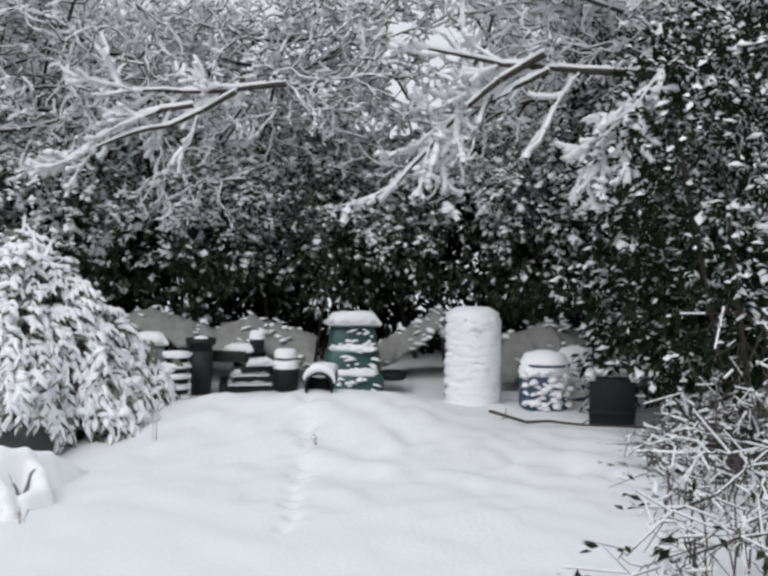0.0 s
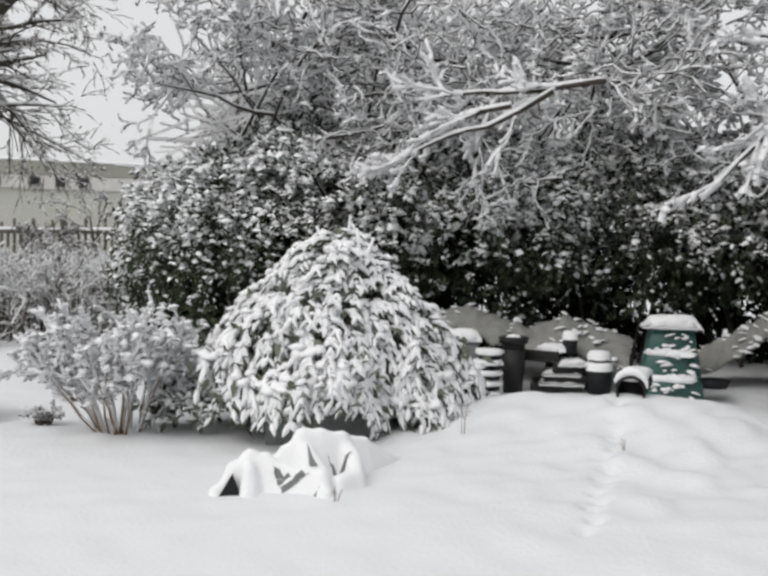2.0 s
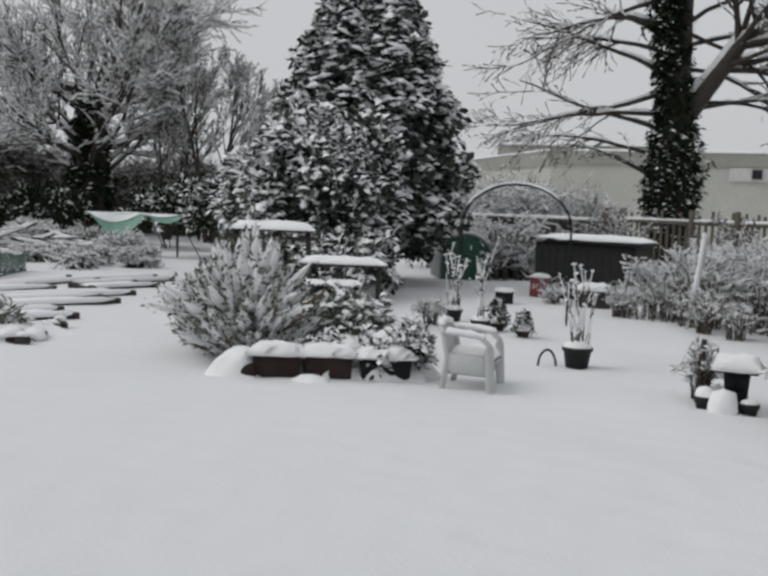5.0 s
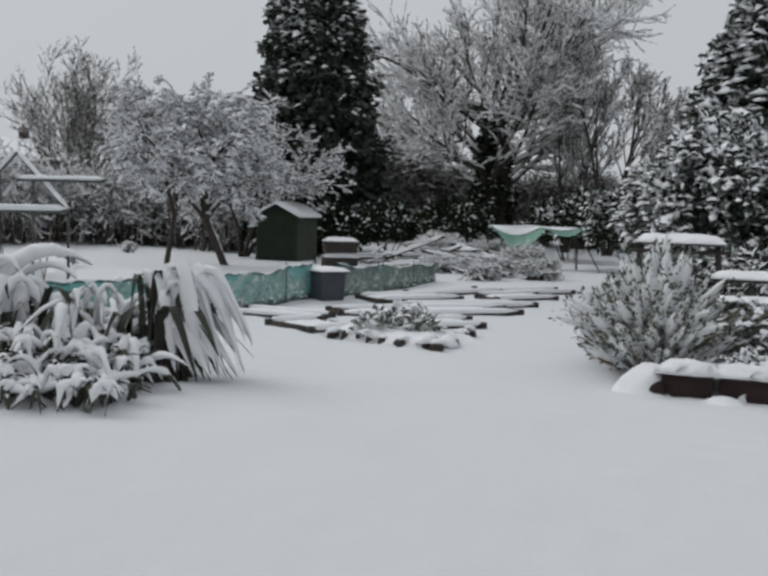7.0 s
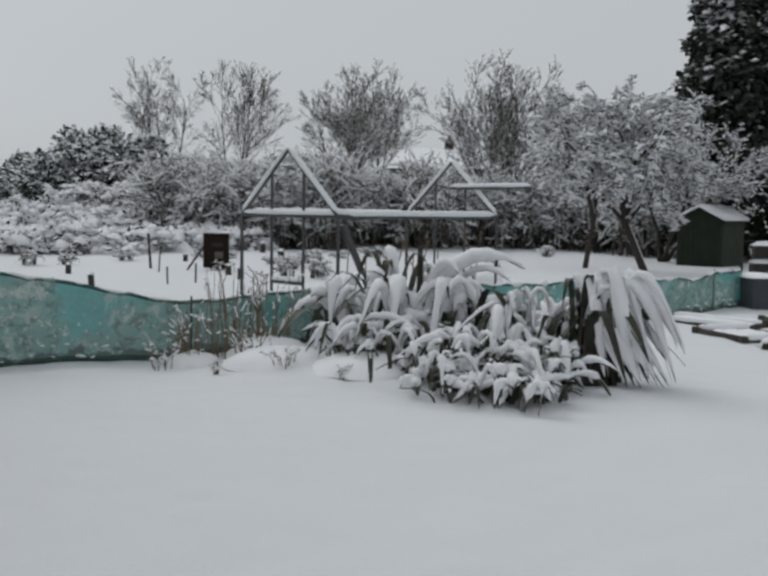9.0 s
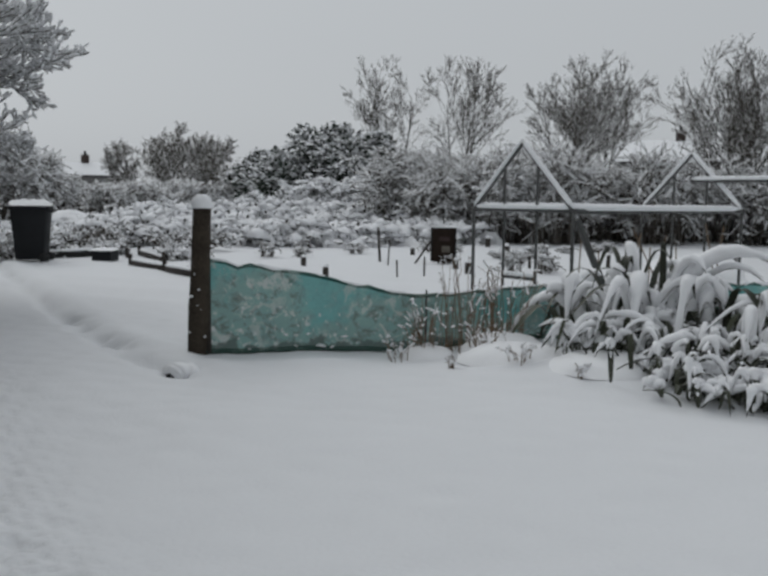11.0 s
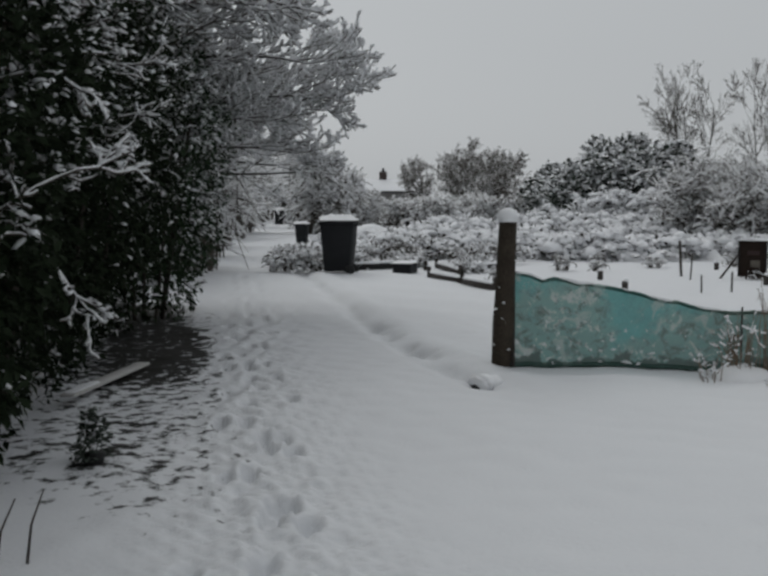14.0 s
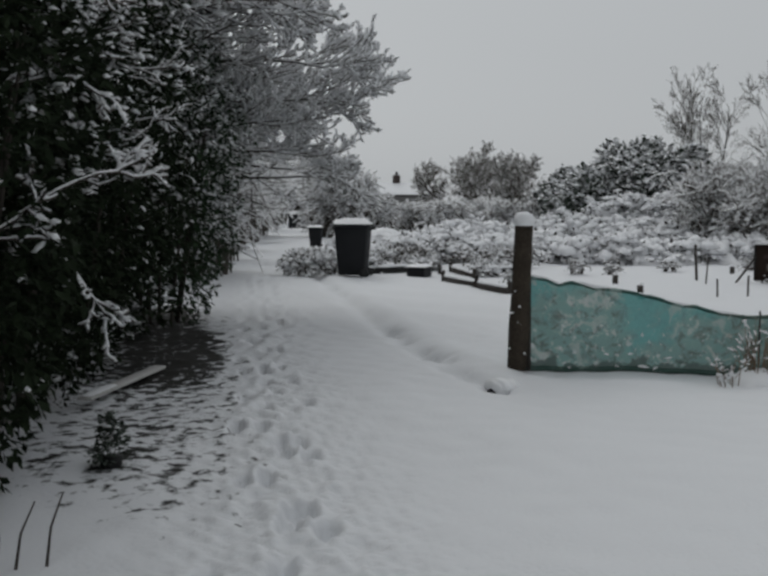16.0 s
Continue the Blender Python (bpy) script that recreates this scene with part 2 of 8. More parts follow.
SPRAY = (np.array([(0, 0.05, 0), (0.5, 0.22, 0.05), (1, 0.0, -0.12), (0.5, -0.22, 0.05), (0.75, 0.3, -0.1), (0.75, -0.3, -0.1)]), np.array([(0, 1, 3), (1, 2, 3), (1, 4, 2), (3, 2, 5)]))


def leaf_frames(rng, places, outward, count, size, droop=0.25, spread=0.9):
    p = np.repeat(places, count, 0)
    o = np.repeat(outward, count, 0)
    d = unit(o + rng.normal(0, spread, p.shape) + (0, 0, -droop))
    up = unit(rng.normal(0, 0.5, p.shape) + (0, 0, 1))
    s = size * rng.uniform(0.6, 1.25, len(p))
    return frames(d, up) * s[:, None, None], p + rng.normal(0, size * 0.35, p.shape)


def leaves_at(rng, places, outward, count, size, template=LEAFT, droop=0.25, spread=0.9):
    return scatter(template, *leaf_frames(rng, places, outward, count, size, droop, spread))


def leaf_snow(rng, mats, places, chance, fat=1.0, shape=None):
    """Uneven loaves of snow lying along chosen leaves."""
    k = rng.uniform(0, 1, len(places)) < chance
    m, p = mats[k], places[k]
    n = len(p)
    x = m[:, :, 0]
    L = np.linalg.norm(x, axis=1)
    d = unit(x * (1, 1, 0.95))
    f = frames(d, np.tile((0.0, 0, 1), (n, 1)) + rng.normal(0, 0.2, (n, 3)))
    sc = np.stack([L * rng.uniform(0.4, 0.65, n), L * rng.uniform(0.22, 0.42, n) * fat, L * rng.uniform(0.16, 0.34, n) * fat], -1)
    return scatter(shape or LOAF, f * sc[:, None, :], p + x * 0.48 + np.array((0, 0, 1.0)) * (L * 0.06)[:, None])


def pads_at(rng, places, outward, size, thick=0.45, lift=0.3, tilt=0.45, low=False):
    n = len(places)
    ang = rng.uniform(0, 2 * np.pi, n)
    d = np.stack([np.cos(ang), np.sin(ang), 0 * ang], -1)
    flat = unit(outward * (1, 1, 0) + 1e-6)
    d = unit(d + 0.7 * flat) + np.array((0, 0, -1.0)) * (rng.uniform(0, tilt, n))[:, None]
    up = np.tile((0.0, 0, 1), (n, 1)) + rng.normal(0, 0.15, (n, 3)) + 0.25 * outward
    s = size * rng.uniform(0.45, 1.25, n)
    sc = np.stack([s * rng.uniform(0.8, 1.6, n), s * rng.uniform(0.6, 1.0, n), s * thick * rng.uniform(0.7, 1.3, n)], -1)
    return scatter(PADLOW if low else PAD, frames(d, up) * sc[:, None, :], places + np.array((0, 0, 1.0)) * size * lift)


def rods(p0, p1, r0, r1, sides=4):
    """Straight tapered rods, one for each pair of ends."""
    p0, p1 = np.asarray(p0, float), np.asarray(p1, float)
    d = unit(p1 - p0)
    ref = np.where(np.abs(d[:, 2:3]) > 0.9, (1.0, 0, 0), (0, 0, 1.0))
    a = unit(np.cross(d, ref))
    b = np.cross(a, d)
    t = np.arange(sides) * 2 * np.pi / sides + 0.4
    ring = np.cos(t)[None, :, None] * a[:, None] + np.sin(t)[None, :, None] * b[:, None]
    r0, r1 = np.broadcast_to(r0, len(p0)), np.broadcast_to(r1, len(p0))
    v = np.concatenate([p0[:, None] + ring * r0[:, None, None], p1[:, None] + ring * r1[:, None, None]], 1)
    i = np.arange(sides)
    j = (i + 1) % sides
    q = np.stack([i, j, sides + j, sides + i], -1)
    f = q[None] + (np.arange(len(p0)) * 2 * sides)[:, None, None]
    return v.reshape(-1, 3), f.reshape(-1, 4)


def ribbons(p0, p1, r0, r1, seed=0):
    """Thin far-off twigs: one narrow strip for each pair of ends."""
    p0, p1 = np.asarray(p0, float), np.asarray(p1, float)
    rng = rng_for(seed)
    w = unit(np.cross(unit(p1 - p0), rng.normal(0, 1, p0.shape)))
    r0, r1 = np.broadcast_to(r0, len(p0))[:, None], np.broadcast_to(r1, len(p0))[:, None]
    v = np.stack([p0 - w * r0, p0 + w * r0, p1 + w * r1, p1 - w * r1], 1)
    return v.reshape(-1, 3), np.arange(4 * len(p0)).reshape(-1, 4)


def tubes(paths, radii, sides=6, flat=1.0):
    """Bent tubes: paths (n, m, 3), radii (n, m); the ends are drawn to a point by their radii."""
    paths, radii = np.asarray(paths, float), np.asarray(radii, float)
    n, m, _ = paths.shape
    d = unit(np.gradient(paths, axis=1))
    ref = np.where(np.abs(d[..., 2:3]) > 0.97, (1.0, 0, 0), (0, 0, 1.0))
    a = unit(np.cross(d, ref))
    b = np.cross(a, d)
    t = np.arange(sides) * 2 * np.pi / sides
    v = paths[:, :, None] + radii[:, :, None, None] * (np.cos(t)[None, None, :, None] * a[:, :, None] + flat * np.sin(t)[None, None, :, None] * b[:, :, None])
    i = np.arange(sides)
    j = (i + 1) % sides
    q = np.stack([i, j, sides + j, sides + i], -1)
    f = (q[None] + (np.arange(m - 1) * sides)[:, None, None]).reshape(-1, 4)
    f = f[None] + (np.arange(n) * m * sides)[:, None, None]
    return v.reshape(-1, 3), f.reshape(-1, 4)


def bm_geo(bm):
    """Triangles of a bmesh as arrays; frees it."""
    bmesh.ops.triangulate(bm, faces=bm.faces[:])
    bm.verts.index_update()
    v = np.array([x.co[:] for x in bm.verts])
    f = np.array([[x.index for x in q.verts] for q in bm.faces])
    bm.free()
    return v, f


def box(size, at=(0, 0, 0), turn=0.0, bevel=0.008, tilt=(0, 0), taper=1.0):
    """A bevelled box standing on at; taper narrows its foot."""
    bm = bmesh.new()
    bmesh.ops.create_cube(bm, size=1)
    for v in bm.verts:
        k = taper if v.co.z < 0 else 1.0
        v.co = Vector((v.co.x * size[0] * k, v.co.y * size[1] * k, (v.co.z + 0.5) * size[2]))
    if bevel:
        bmesh.ops.bevel(bm, geom=bm.edges[:], offset=min(bevel, min(size) * 0.3), segments=1, affect="EDGES")
    bm.transform(Matrix.Translation(Vector(at)) @ Euler((radians(tilt[0]), radians(tilt[1]), radians(turn))).to_matrix().to_4x4())
    return bm_geo(bm)


def beam(p, q, w, h, bevel=0.004):
    """A bar of section w x h from p to q."""
    p, q = Vector(p), Vector(q)
    bm = bmesh.new()
    bmesh.ops.create_cube(bm, size=1)
    for v in bm.verts:
        v.co = Vector((v.co.x * w, v.co.y * h, (v.co.z + 0.5) * (q - p).length))
    if bevel:
        bmesh.ops.bevel(bm, geom=bm.edges[:], offset=bevel, segments=1, affect="EDGES")
    bm.transform(Matrix.Translation(p) @ (q - p).to_track_quat("Z", "Y").to_matrix().to_4x4())
    return bm_geo(bm)


def lathe(profile, at=(0, 0, 0), n=20, turn=0.0, tilt=(0, 0), wobble=0.0, seed=0):
    """A turned body from (radius, height) pairs."""
    rng = rng_for(seed)
    a = np.arange(n) * 2 * np.pi / n
    pr = np.array(profile, float)
    k = 1 + wobble * rng.normal(0, 1, (len(pr), n))
    v = np.stack([pr[:, 0, None] * np.cos(a) * k, pr[:, 0, None] * np.sin(a) * k, pr[:, 1, None] + 0 * a], -1).reshape(-1, 3)
    f = []
    for r in range(len(pr) - 1):
        i = np.arange(n)
        j = (i + 1) % n
        f.append(np.stack([r * n + i, r * n + j, (r + 1) * n + j], -1))
        f.append(np.stack([r * n + i, (r + 1) * n + j, (r + 1) * n + i], -1))
    m = np.array(Euler((radians(tilt[0]), radians(tilt[1]), radians(turn))).to_matrix())
    return v @ m.T + np.array(at), np.concatenate(f)


def slab(path, width, thick, rise=0.0, n=10, seed=0, rough=0.25):
    """A rounded ridge of snow lying along a path of places."""
    path = np.array(path, float)
    u = np.linspace(0, len(path) - 1, n * (len(path) - 1) + 1)
    p = np.stack([np.interp(u, np.arange(len(path)), path[:, k]) for k in range(3)], -1)
    rng = rng_for(seed)
    p[:, 2] += rise
    k = 1 + rough * rng.normal(0, 1, len(p))
    k = np.convolve(np.pad(k, 2, mode="edge"), np.ones(5) / 5, "valid")
    r = 0.5 * width * np.clip(k, 0.4, 1.8)
    r[0] = r[-1] = 0.002
    p = np.concatenate([p[:1] + (p[:1] - p[1:2]) * 0.02, p, p[-1:] + (p[-1:] - p[-2:-1]) * 0.02])
    r = np.concatenate([[0.001], r, [0.001]])
    return tubes(p[None], r[None], 8, thick / width)


def drape(size, at, turn=0.0, thick=0.1, n=9, seed=0, over=0.03, sag=0.0):
    """A pillow of snow lying on a flat top."""
    rng = rng_for(seed)
    g = np.linspace(-1, 1, n)
    x, y = np.meshgrid(g, g, indexing="ij")
    e = np.clip((1 - np.abs(x) ** 4) * (1 - np.abs(y) ** 4), 0, 1) ** 0.35
    z = thick * e * (1 + 0.12 * rng.normal(0, 1, x.shape)) - sag * (1 - x * x)
    jx, jy = rng.normal(0, over * 0.4, x.shape), rng.normal(0, over * 0.4, x.shape)
    top = np.stack([x * (size[0] / 2 + over) + jx, y * (size[1] / 2 + over) + jy, z], -1).reshape(-1, 3)
    bot = top.copy()
    bot[:, 2] = -0.015
    f = []
    for i in range(n - 1):
        for j in range(n - 1):
            a = i * n + j
            f.append((a, a + n, a + n + 1, a + 1))
    f = np.array(f)
    edge = [i * n for i in range(n)] + [(n - 1) * n + j for j in range(1, n)] + [i * n + n - 1 for i in range(n - 2, -1, -1)] + [j for j in range(n - 2, 0, -1)]
    k = n * n
    side = np.array([(a, b, b + k, a + k) for a, b in zip(edge, edge[1:] + edge[:1])])
    v = np.concatenate([top, bot])
    c, s = math.cos(radians(turn)), math.sin(radians(turn))
    v = v @ np.array([(c, s, 0), (-s, c, 0), (0, 0, 1)]) + np.array(at)
    return v, np.concatenate([f, side])


# ---- the lie of the land ----
def fade(x, lo, hi):
    t = np.clip((x - lo) / (hi - lo), 0, 1)
    return t * t * (3 - 2 * t)


def bump_at(x, y, cx, cy, sx, sy, turn=0.0):
    c, s = math.cos(radians(turn)), math.sin(radians(turn))
    u, v = (x - cx) * c + (y - cy) * s, -(x - cx) * s + (y - cy) * c
    return np.exp(-(u / sx) ** 2 - (v / sy) ** 2)


def waves(x, y, scale, seed):
    rng = rng_for(seed)
    z = 0
    for k in range(14):
        a, f, p = rng.uniform(0, 2 * np.pi), rng.uniform(0.6, 2.2) / scale, rng.uniform(0, 6.3)
        z = z + np.sin((x * math.cos(a) + y * math.sin(a)) * f * 2 * np.pi + p) / 14 ** 0.5
    return z


def seg_dist(x, y, a, b):
    dx, dy = b[0] - a[0], b[1] - a[1]
    t = np.clip(((x - a[0]) * dx + (y - a[1]) * dy) / (dx * dx + dy * dy), 0, 1)
    return np.hypot(x - a[0] - t * dx, y - a[1] - t * dy)


PATHLINE = [(-2.1, -3.6), (-2.95, -4.8), (-3.8, -6.05), (-5.6, -8.85), (-7.9, -12.2), (-11.3, -17.4), (-17.0, -26.0)]


def height(x, y):
    x, y = np.asarray(x, float), np.asarray(y, float)
    d = np.hypot(x, y)
    z = 0.018 * waves(x, y, 3.0, 1) * fade(d, 3, 8) + 0.006 * waves(x, y, 0.7, 2)
    # heaped earth in front of the stored things
    z = z + 0.27 * bump_at(x, y, -1.35, 8.0, 1.1, 0.9) + 0.24 * bump_at(x, y, 0.1, 8.2, 0.8, 0.9) + 0.12 * bump_at(x, y, -0.4, 6.0, 2.2, 2.4)
    z = z + (0.019 * waves(x, y, 0.9, 23) + 0.012 * waves(x, y, 0.4, 24)) * bump_at(x, y, 0.3, 7.3, 2.4, 2.0)
    # a cat's trail over the heap
    for k in range(15):
        z = z - 0.05 * bump_at(x, y, -0.62 + 0.008 * k + 0.035 * (k % 2), 7.9 - 0.2 * k, 0.045, 0.06)
    z = z + 0.06 * fade(y, 8.5, 11) * fade(x, -4.5, -2.0) * (1 - fade(d, 60, 90))
    # low bank under the strap-leaved plants, and the snow kerb before the net
    z = z + 0.04 * np.exp(-(seg_dist(x, y, (-6.75, -6.75), (-7.9, -5.7)) / 0.14) ** 2) - 0.05 * bump_at(x, y, -8.8, -5.4, 0.9, 0.9)
    z = z + 0.16 * bump_at(x, y, -8.9, -3.5, 1.4, 0.9, 60)
    # overgrown banks beyond the plot
    east = 1 - fade((-y + 0.8 * x) / np.maximum(d, 1), -0.10, 0.06)
    z = z + 0.7 * fade(d, 36, 46) * fade(-x, 14, 24) * fade(-y, 4, 14) * (1 - fade(d, 70, 120)) * east
    z = z + 1.6 * fade(d, 46, 70) * fade(-x, 20, 30) * east * fade(20 - y, 0, 12) * (1 - fade(d, 200, 400))
    # a shallow rut along the lane
    rut = [(-6.6, -6.55), (-6.95, -7.5), (-8.3, -10.0), (-9.4, -11.7), (-11.7, -15.4), (-14.3, -19.4), (-24.0, -33.6)]
    off = np.min([seg_dist(x, y, a, b) for a, b in zip(rut[:-1], rut[1:])], axis=0) + 0.035 * waves(x, y, 0.5, 31)
    bank = np.min([seg_dist(x, y, (a[0] - 0.32, a[1] + 0.2), (b[0] - 0.32, b[1] + 0.2)) for a, b in zip(rut[:-1], rut[1:])], axis=0)
    deep = 0.7 + 0.4 * waves(x, y, 1.1, 32)
    z = z - 0.13 * np.clip(deep, 0.15, 1.3) * np.exp(-(off / 0.13) ** 2) + 0.05 * np.exp(-(bank / 0.25) ** 2)
    trod = np.min([seg_dist(x, y, a, b) for a, b in zip(PATHLINE[:-1], PATHLINE[1:])], axis=0)
    z = z + (0.015 * waves(x, y, 0.35, 6) + 0.016 * waves(x, y, 0.15, 7)) * np.exp(-(trod / 0.55) ** 2)
    # footprints
    rng = rng_for(5)
    for i in range(len(PATHLINE) - 1):
        a, b = np.array(PATHLINE[i]), np.array(PATHLINE[i + 1])
        L = np.hypot(*(b - a))
        dr = (b - a) / L
        turn = math.degrees(math.atan2(dr[1], dr[0]))
        for track in (-0.02, 0.20):
            for k in np.arange(0, L, 0.62):
                side = 0.12 if int(k / 0.62) % 2 else -0.12
                c = a + dr * (k + rng.uniform(-0.1, 0.1)) + np.array((-dr[1], dr[0])) * (track + side + rng.uniform(-0.08, 0.08))
                near = (np.abs(x - c[0]) < 0.6) & (np.abs(y - c[1]) < 0.6)
                if near.any():
                    z = z - np.where(near, 0.125 * np.minimum(1.0, 3.0 * bump_at(x, y, c[0], c[1], 0.10, 0.040, turn)) - 0.03 * bump_at(x, y, c[0], c[1], 0.20, 0.11, turn), 0)
    return z


def lay(p, dz=0.0):
    """The place p, set down on the ground."""
    return np.array((p[0], p[1], float(height(p[0], p[1])) + dz))


def ground():
    az = np.radians(np.concatenate([np.arange(-26, 40, 0.4), np.arange(40, 132, 0.75), np.arange(132, 164, 0.2), np.arange(164, 334, 4.0)]))
    r = [0.0, 0.8, 1.5, 2.2]
    while r[-1] < 3800:
        r.append(r[-1] * (1.02 if r[-1] < 3.5 else 1.0052 if r[-1] < 14 else 1.02 if r[-1] < 26 else 1.05 if r[-1] < 150 else 1.25))
    r = np.array(r)
    R, A = np.meshgrid(r, az, indexing="ij")
    x, y = -R * np.sin(A), R * np.cos(A)
    z = height(x, y)
    n = len(az)
    i, j = np.meshgrid(np.arange(len(r) - 1), np.arange(n), indexing="ij")
    k = (j + 1) % n
    f = np.stack([i * n + j, i * n + k, (i + 1) * n + k, (i + 1) * n + j], -1).reshape(-1, 4)
    f = f[:, ::-1]
    me = raw_mesh("ground", np.stack([x, y, z], -1).reshape(-1, 3), f)
    me.materials.append(GROUND)
    bare = np.zeros(x.shape)
    # leaf litter under the lane hedge, thin snow beside the lane and under the shrubs
    d = seg_dist(x, y, (-1.6, -7.6), (-6.6, -14.5))
    bare += 0.26 * np.exp(-(d / 1.2) ** 2)
    bare += 0.21 * np.exp(-(seg_dist(x, y, (-2.3, -5.5), (-8.0, -14.5)) / 1.0) ** 2)
    bare += 0.46 * bump_at(x, y, -5.75, -10.7, 0.26, 1.3, -28) + 0.14 * np.exp(-(seg_dist(x, y, (-4.3, -9.0), (-7.4, -14.4)) / 0.5) ** 2)
    bare += 0.16 * np.exp(-(seg_dist(x, y, (-2.4, -6.4), (-10.5, -19.5)) / 1.1) ** 2)
    bare += 0.45 * np.exp(-(seg_dist(x, y, (-0.5, -8.5), (-9.0, -19.0)) / 0.9) ** 2)
    bare += 0.16 * np.exp(-(seg_dist(x, y, (-2.4, -4.6), (-7.9, -12.6)) / 0.7) ** 2)
    bare += 0.36 * bump_at(x, y, 2.0, 6.6, 1.3, 2.4) + 0.45 * bump_at(x, y, 3.2, 8.0, 1.0, 2.0)
    bare += 0.55 * bump_at(x, y, -3.6, 8.0, 0.9, 0.5) + 0.3 * bump_at(x, y, 0.5, 10.6, 3.0, 0.8)
    at = me.attributes.new("bare", "FLOAT", "POINT")
    at.data.foreach_set("value", np.clip(bare, 0, 0.60).ravel().astype(np.float32))
    tagged(new("ground", me), "deep fresh snow over lawn, plots and a trodden lane", "snow ground", kind="structure")


ground()


# ---- plants ----
def grow(rng, segs, p, d, length, r, level, spec):
    """Adds the segments (start, end, radii, level) of a branch and, level by level, of all its side branches."""
    P, D = np.atleast_2d(np.array(p, float)), unit(np.atleast_2d(np.array(d, float)))
    L, R = np.atleast_1d(np.array(length, float)), np.atleast_1d(np.array(r, float))
    taper, thin = spec.get("taper", 0.75), spec["thin"]
    while len(P):
        steps, kids = spec["steps"][level], []
        wander = spec["wander"] * (1 + 0.45 * level)
        for k in range(steps):
            D = unit(D + rng.normal(0, wander, D.shape) + (0, 0, spec["lift"][level]))
            Q = P + D * (L / steps)[:, None]
            r0, r1 = np.maximum(R * (1 - taper * k / steps), thin), np.maximum(R * (1 - taper * (k + 1) / steps), thin)
            segs.append(np.concatenate([P, Q, r0[:, None], r1[:, None], np.full((len(P), 1), level)], 1))
            if level + 1 < len(spec["steps"]) and k >= spec["bare"][level] * steps:
                i = np.repeat(np.arange(len(P)), rng.poisson(spec["kids"][level], len(P)))
                if len(i):
                    ax = unit(np.cross(D[i], rng.normal(0, 1, (len(i), 3))))
                    a = rng.uniform(*spec["angle"], (len(i), 1))
                    kids.append((Q[i], unit(D[i] * np.cos(a) + ax * np.sin(a)), L[i] * spec["ratio"][level] * rng.uniform(0.6, 1.2, len(i)) * (1 - 0.4 * k / steps), np.maximum(r1[i] * 0.6, thin)))
            P = Q
        level += 1
        if not kids:
            break
        P, D, L, R = (np.concatenate([c[j] for c in kids]) for j in range(4))


def branch_parts(tree, segs, mats, snow=1.0, smin=0.012, names=("trunk", "limbwork", "twigwork"), sides=(8, 4, 3), seed=0, steep=0.86, split=(0, 1), far=False, clump=(0, 0.05)):
    s = np.concatenate([np.atleast_2d(np.array(x, float)) for x in segs])
    lev = s[:, 8]
    groups = (lev <= split[0], (lev > split[0]) & (lev <= split[1]), lev > split[1])
    for mask, name, mat, n in zip(groups, names, mats, sides):
        if mask.any():
            t = s[mask]
            part(name, ribbons(t[:, :3], t[:, 3:6], t[:, 6] * 1.2, t[:, 7] * 1.2) if far is True and name == "twigwork" else rods(t[:, :3], t[:, 3:6], t[:, 6], t[:, 7], n), mat, tree, kind="stuff" if name != "trunk" else "")
    rng = rng_for(seed + 99)
    d = unit(s[:, 3:6] - s[:, :3])
    keep = (np.abs(d[:, 2]) < steep) & (rng.uniform(0, 1, len(s)) < snow)
    t = s[keep]
    if len(t):
        w0, w1 = np.maximum(t[:, 6] * 1.1, smin), np.maximum(t[:, 7] * 1.1, smin)
        k = rng.uniform(0.6, 1.35, len(t))
        up = np.stack([0 * w0, 0 * w0, t[:, 6] * 0.7 + w0 * 0.35 if far else w0 * 0.75 + 0.3 * smin], -1)
        part("snow", (ribbons if far is True else rods)(t[:, :3] + up, t[:, 3:6] + up, w0 * k * (1.2 if far is True else 1), w1 * k * (1.2 if far is True else 1), 3), THINSNOW if far is True else SNOW, tree, "snow lying along the branches", kind="stuff")
    if clump[0]:
        j = rng.choice(np.nonzero(lev >= 1)[0], clump[0])
        part("snow_clump", pads_at(rng, s[j, 3:6], d[j], clump[1], 0.6, low=True), SNOW, tree, "clumps of snow caught on the twigs", kind="stuff")


def bare_tree(at, tall, spec, seed, label, lean=(0, 0), category="tree", group="", girth=None, mats=(BARK, BARK, TWIG), snow=0.9, smin=0.014, stems=1, spread=0.3, name="bare_tree", steep=0.86, far=True, clump=(0, 0.05)):
    rng = rng_for(seed)
    base = lay(at, -0.1)
    tree = thing(name, base, label, category, group)
    segs = []
    for k in range(stems):
        a = rng.uniform(0, 6.3)
        d = (lean[0] + spread * math.cos(a) * (stems > 1), lean[1] + spread * math.sin(a) * (stems > 1), 1)
        b = base + np.array((math.cos(a), math.sin(a), 0)) * 0.12 * (stems > 1)
        grow(rng, segs, b, d, tall * rng.uniform(0.8, 1.0) if stems > 1 else tall, girth or tall * 0.022, 0, spec)
    branch_parts(tree, segs, mats, snow, smin, ("stemwork" if stems > 1 else "trunk", "limbwork", "twigwork"), seed=seed, steep=steep, far=far, clump=clump)
    return tree


def patchy(p, scale, seed):
    """A smooth uneven field between 0 and 1."""
    rng = rng_for(seed)
    z = 0
    for k in range(8):
        z = z + np.sin(p @ (rng.normal(0, 1, 3) / scale * 2.2) + rng.uniform(0, 6.3))
    return np.clip(0.5 + z / 4.5, 0, 1)


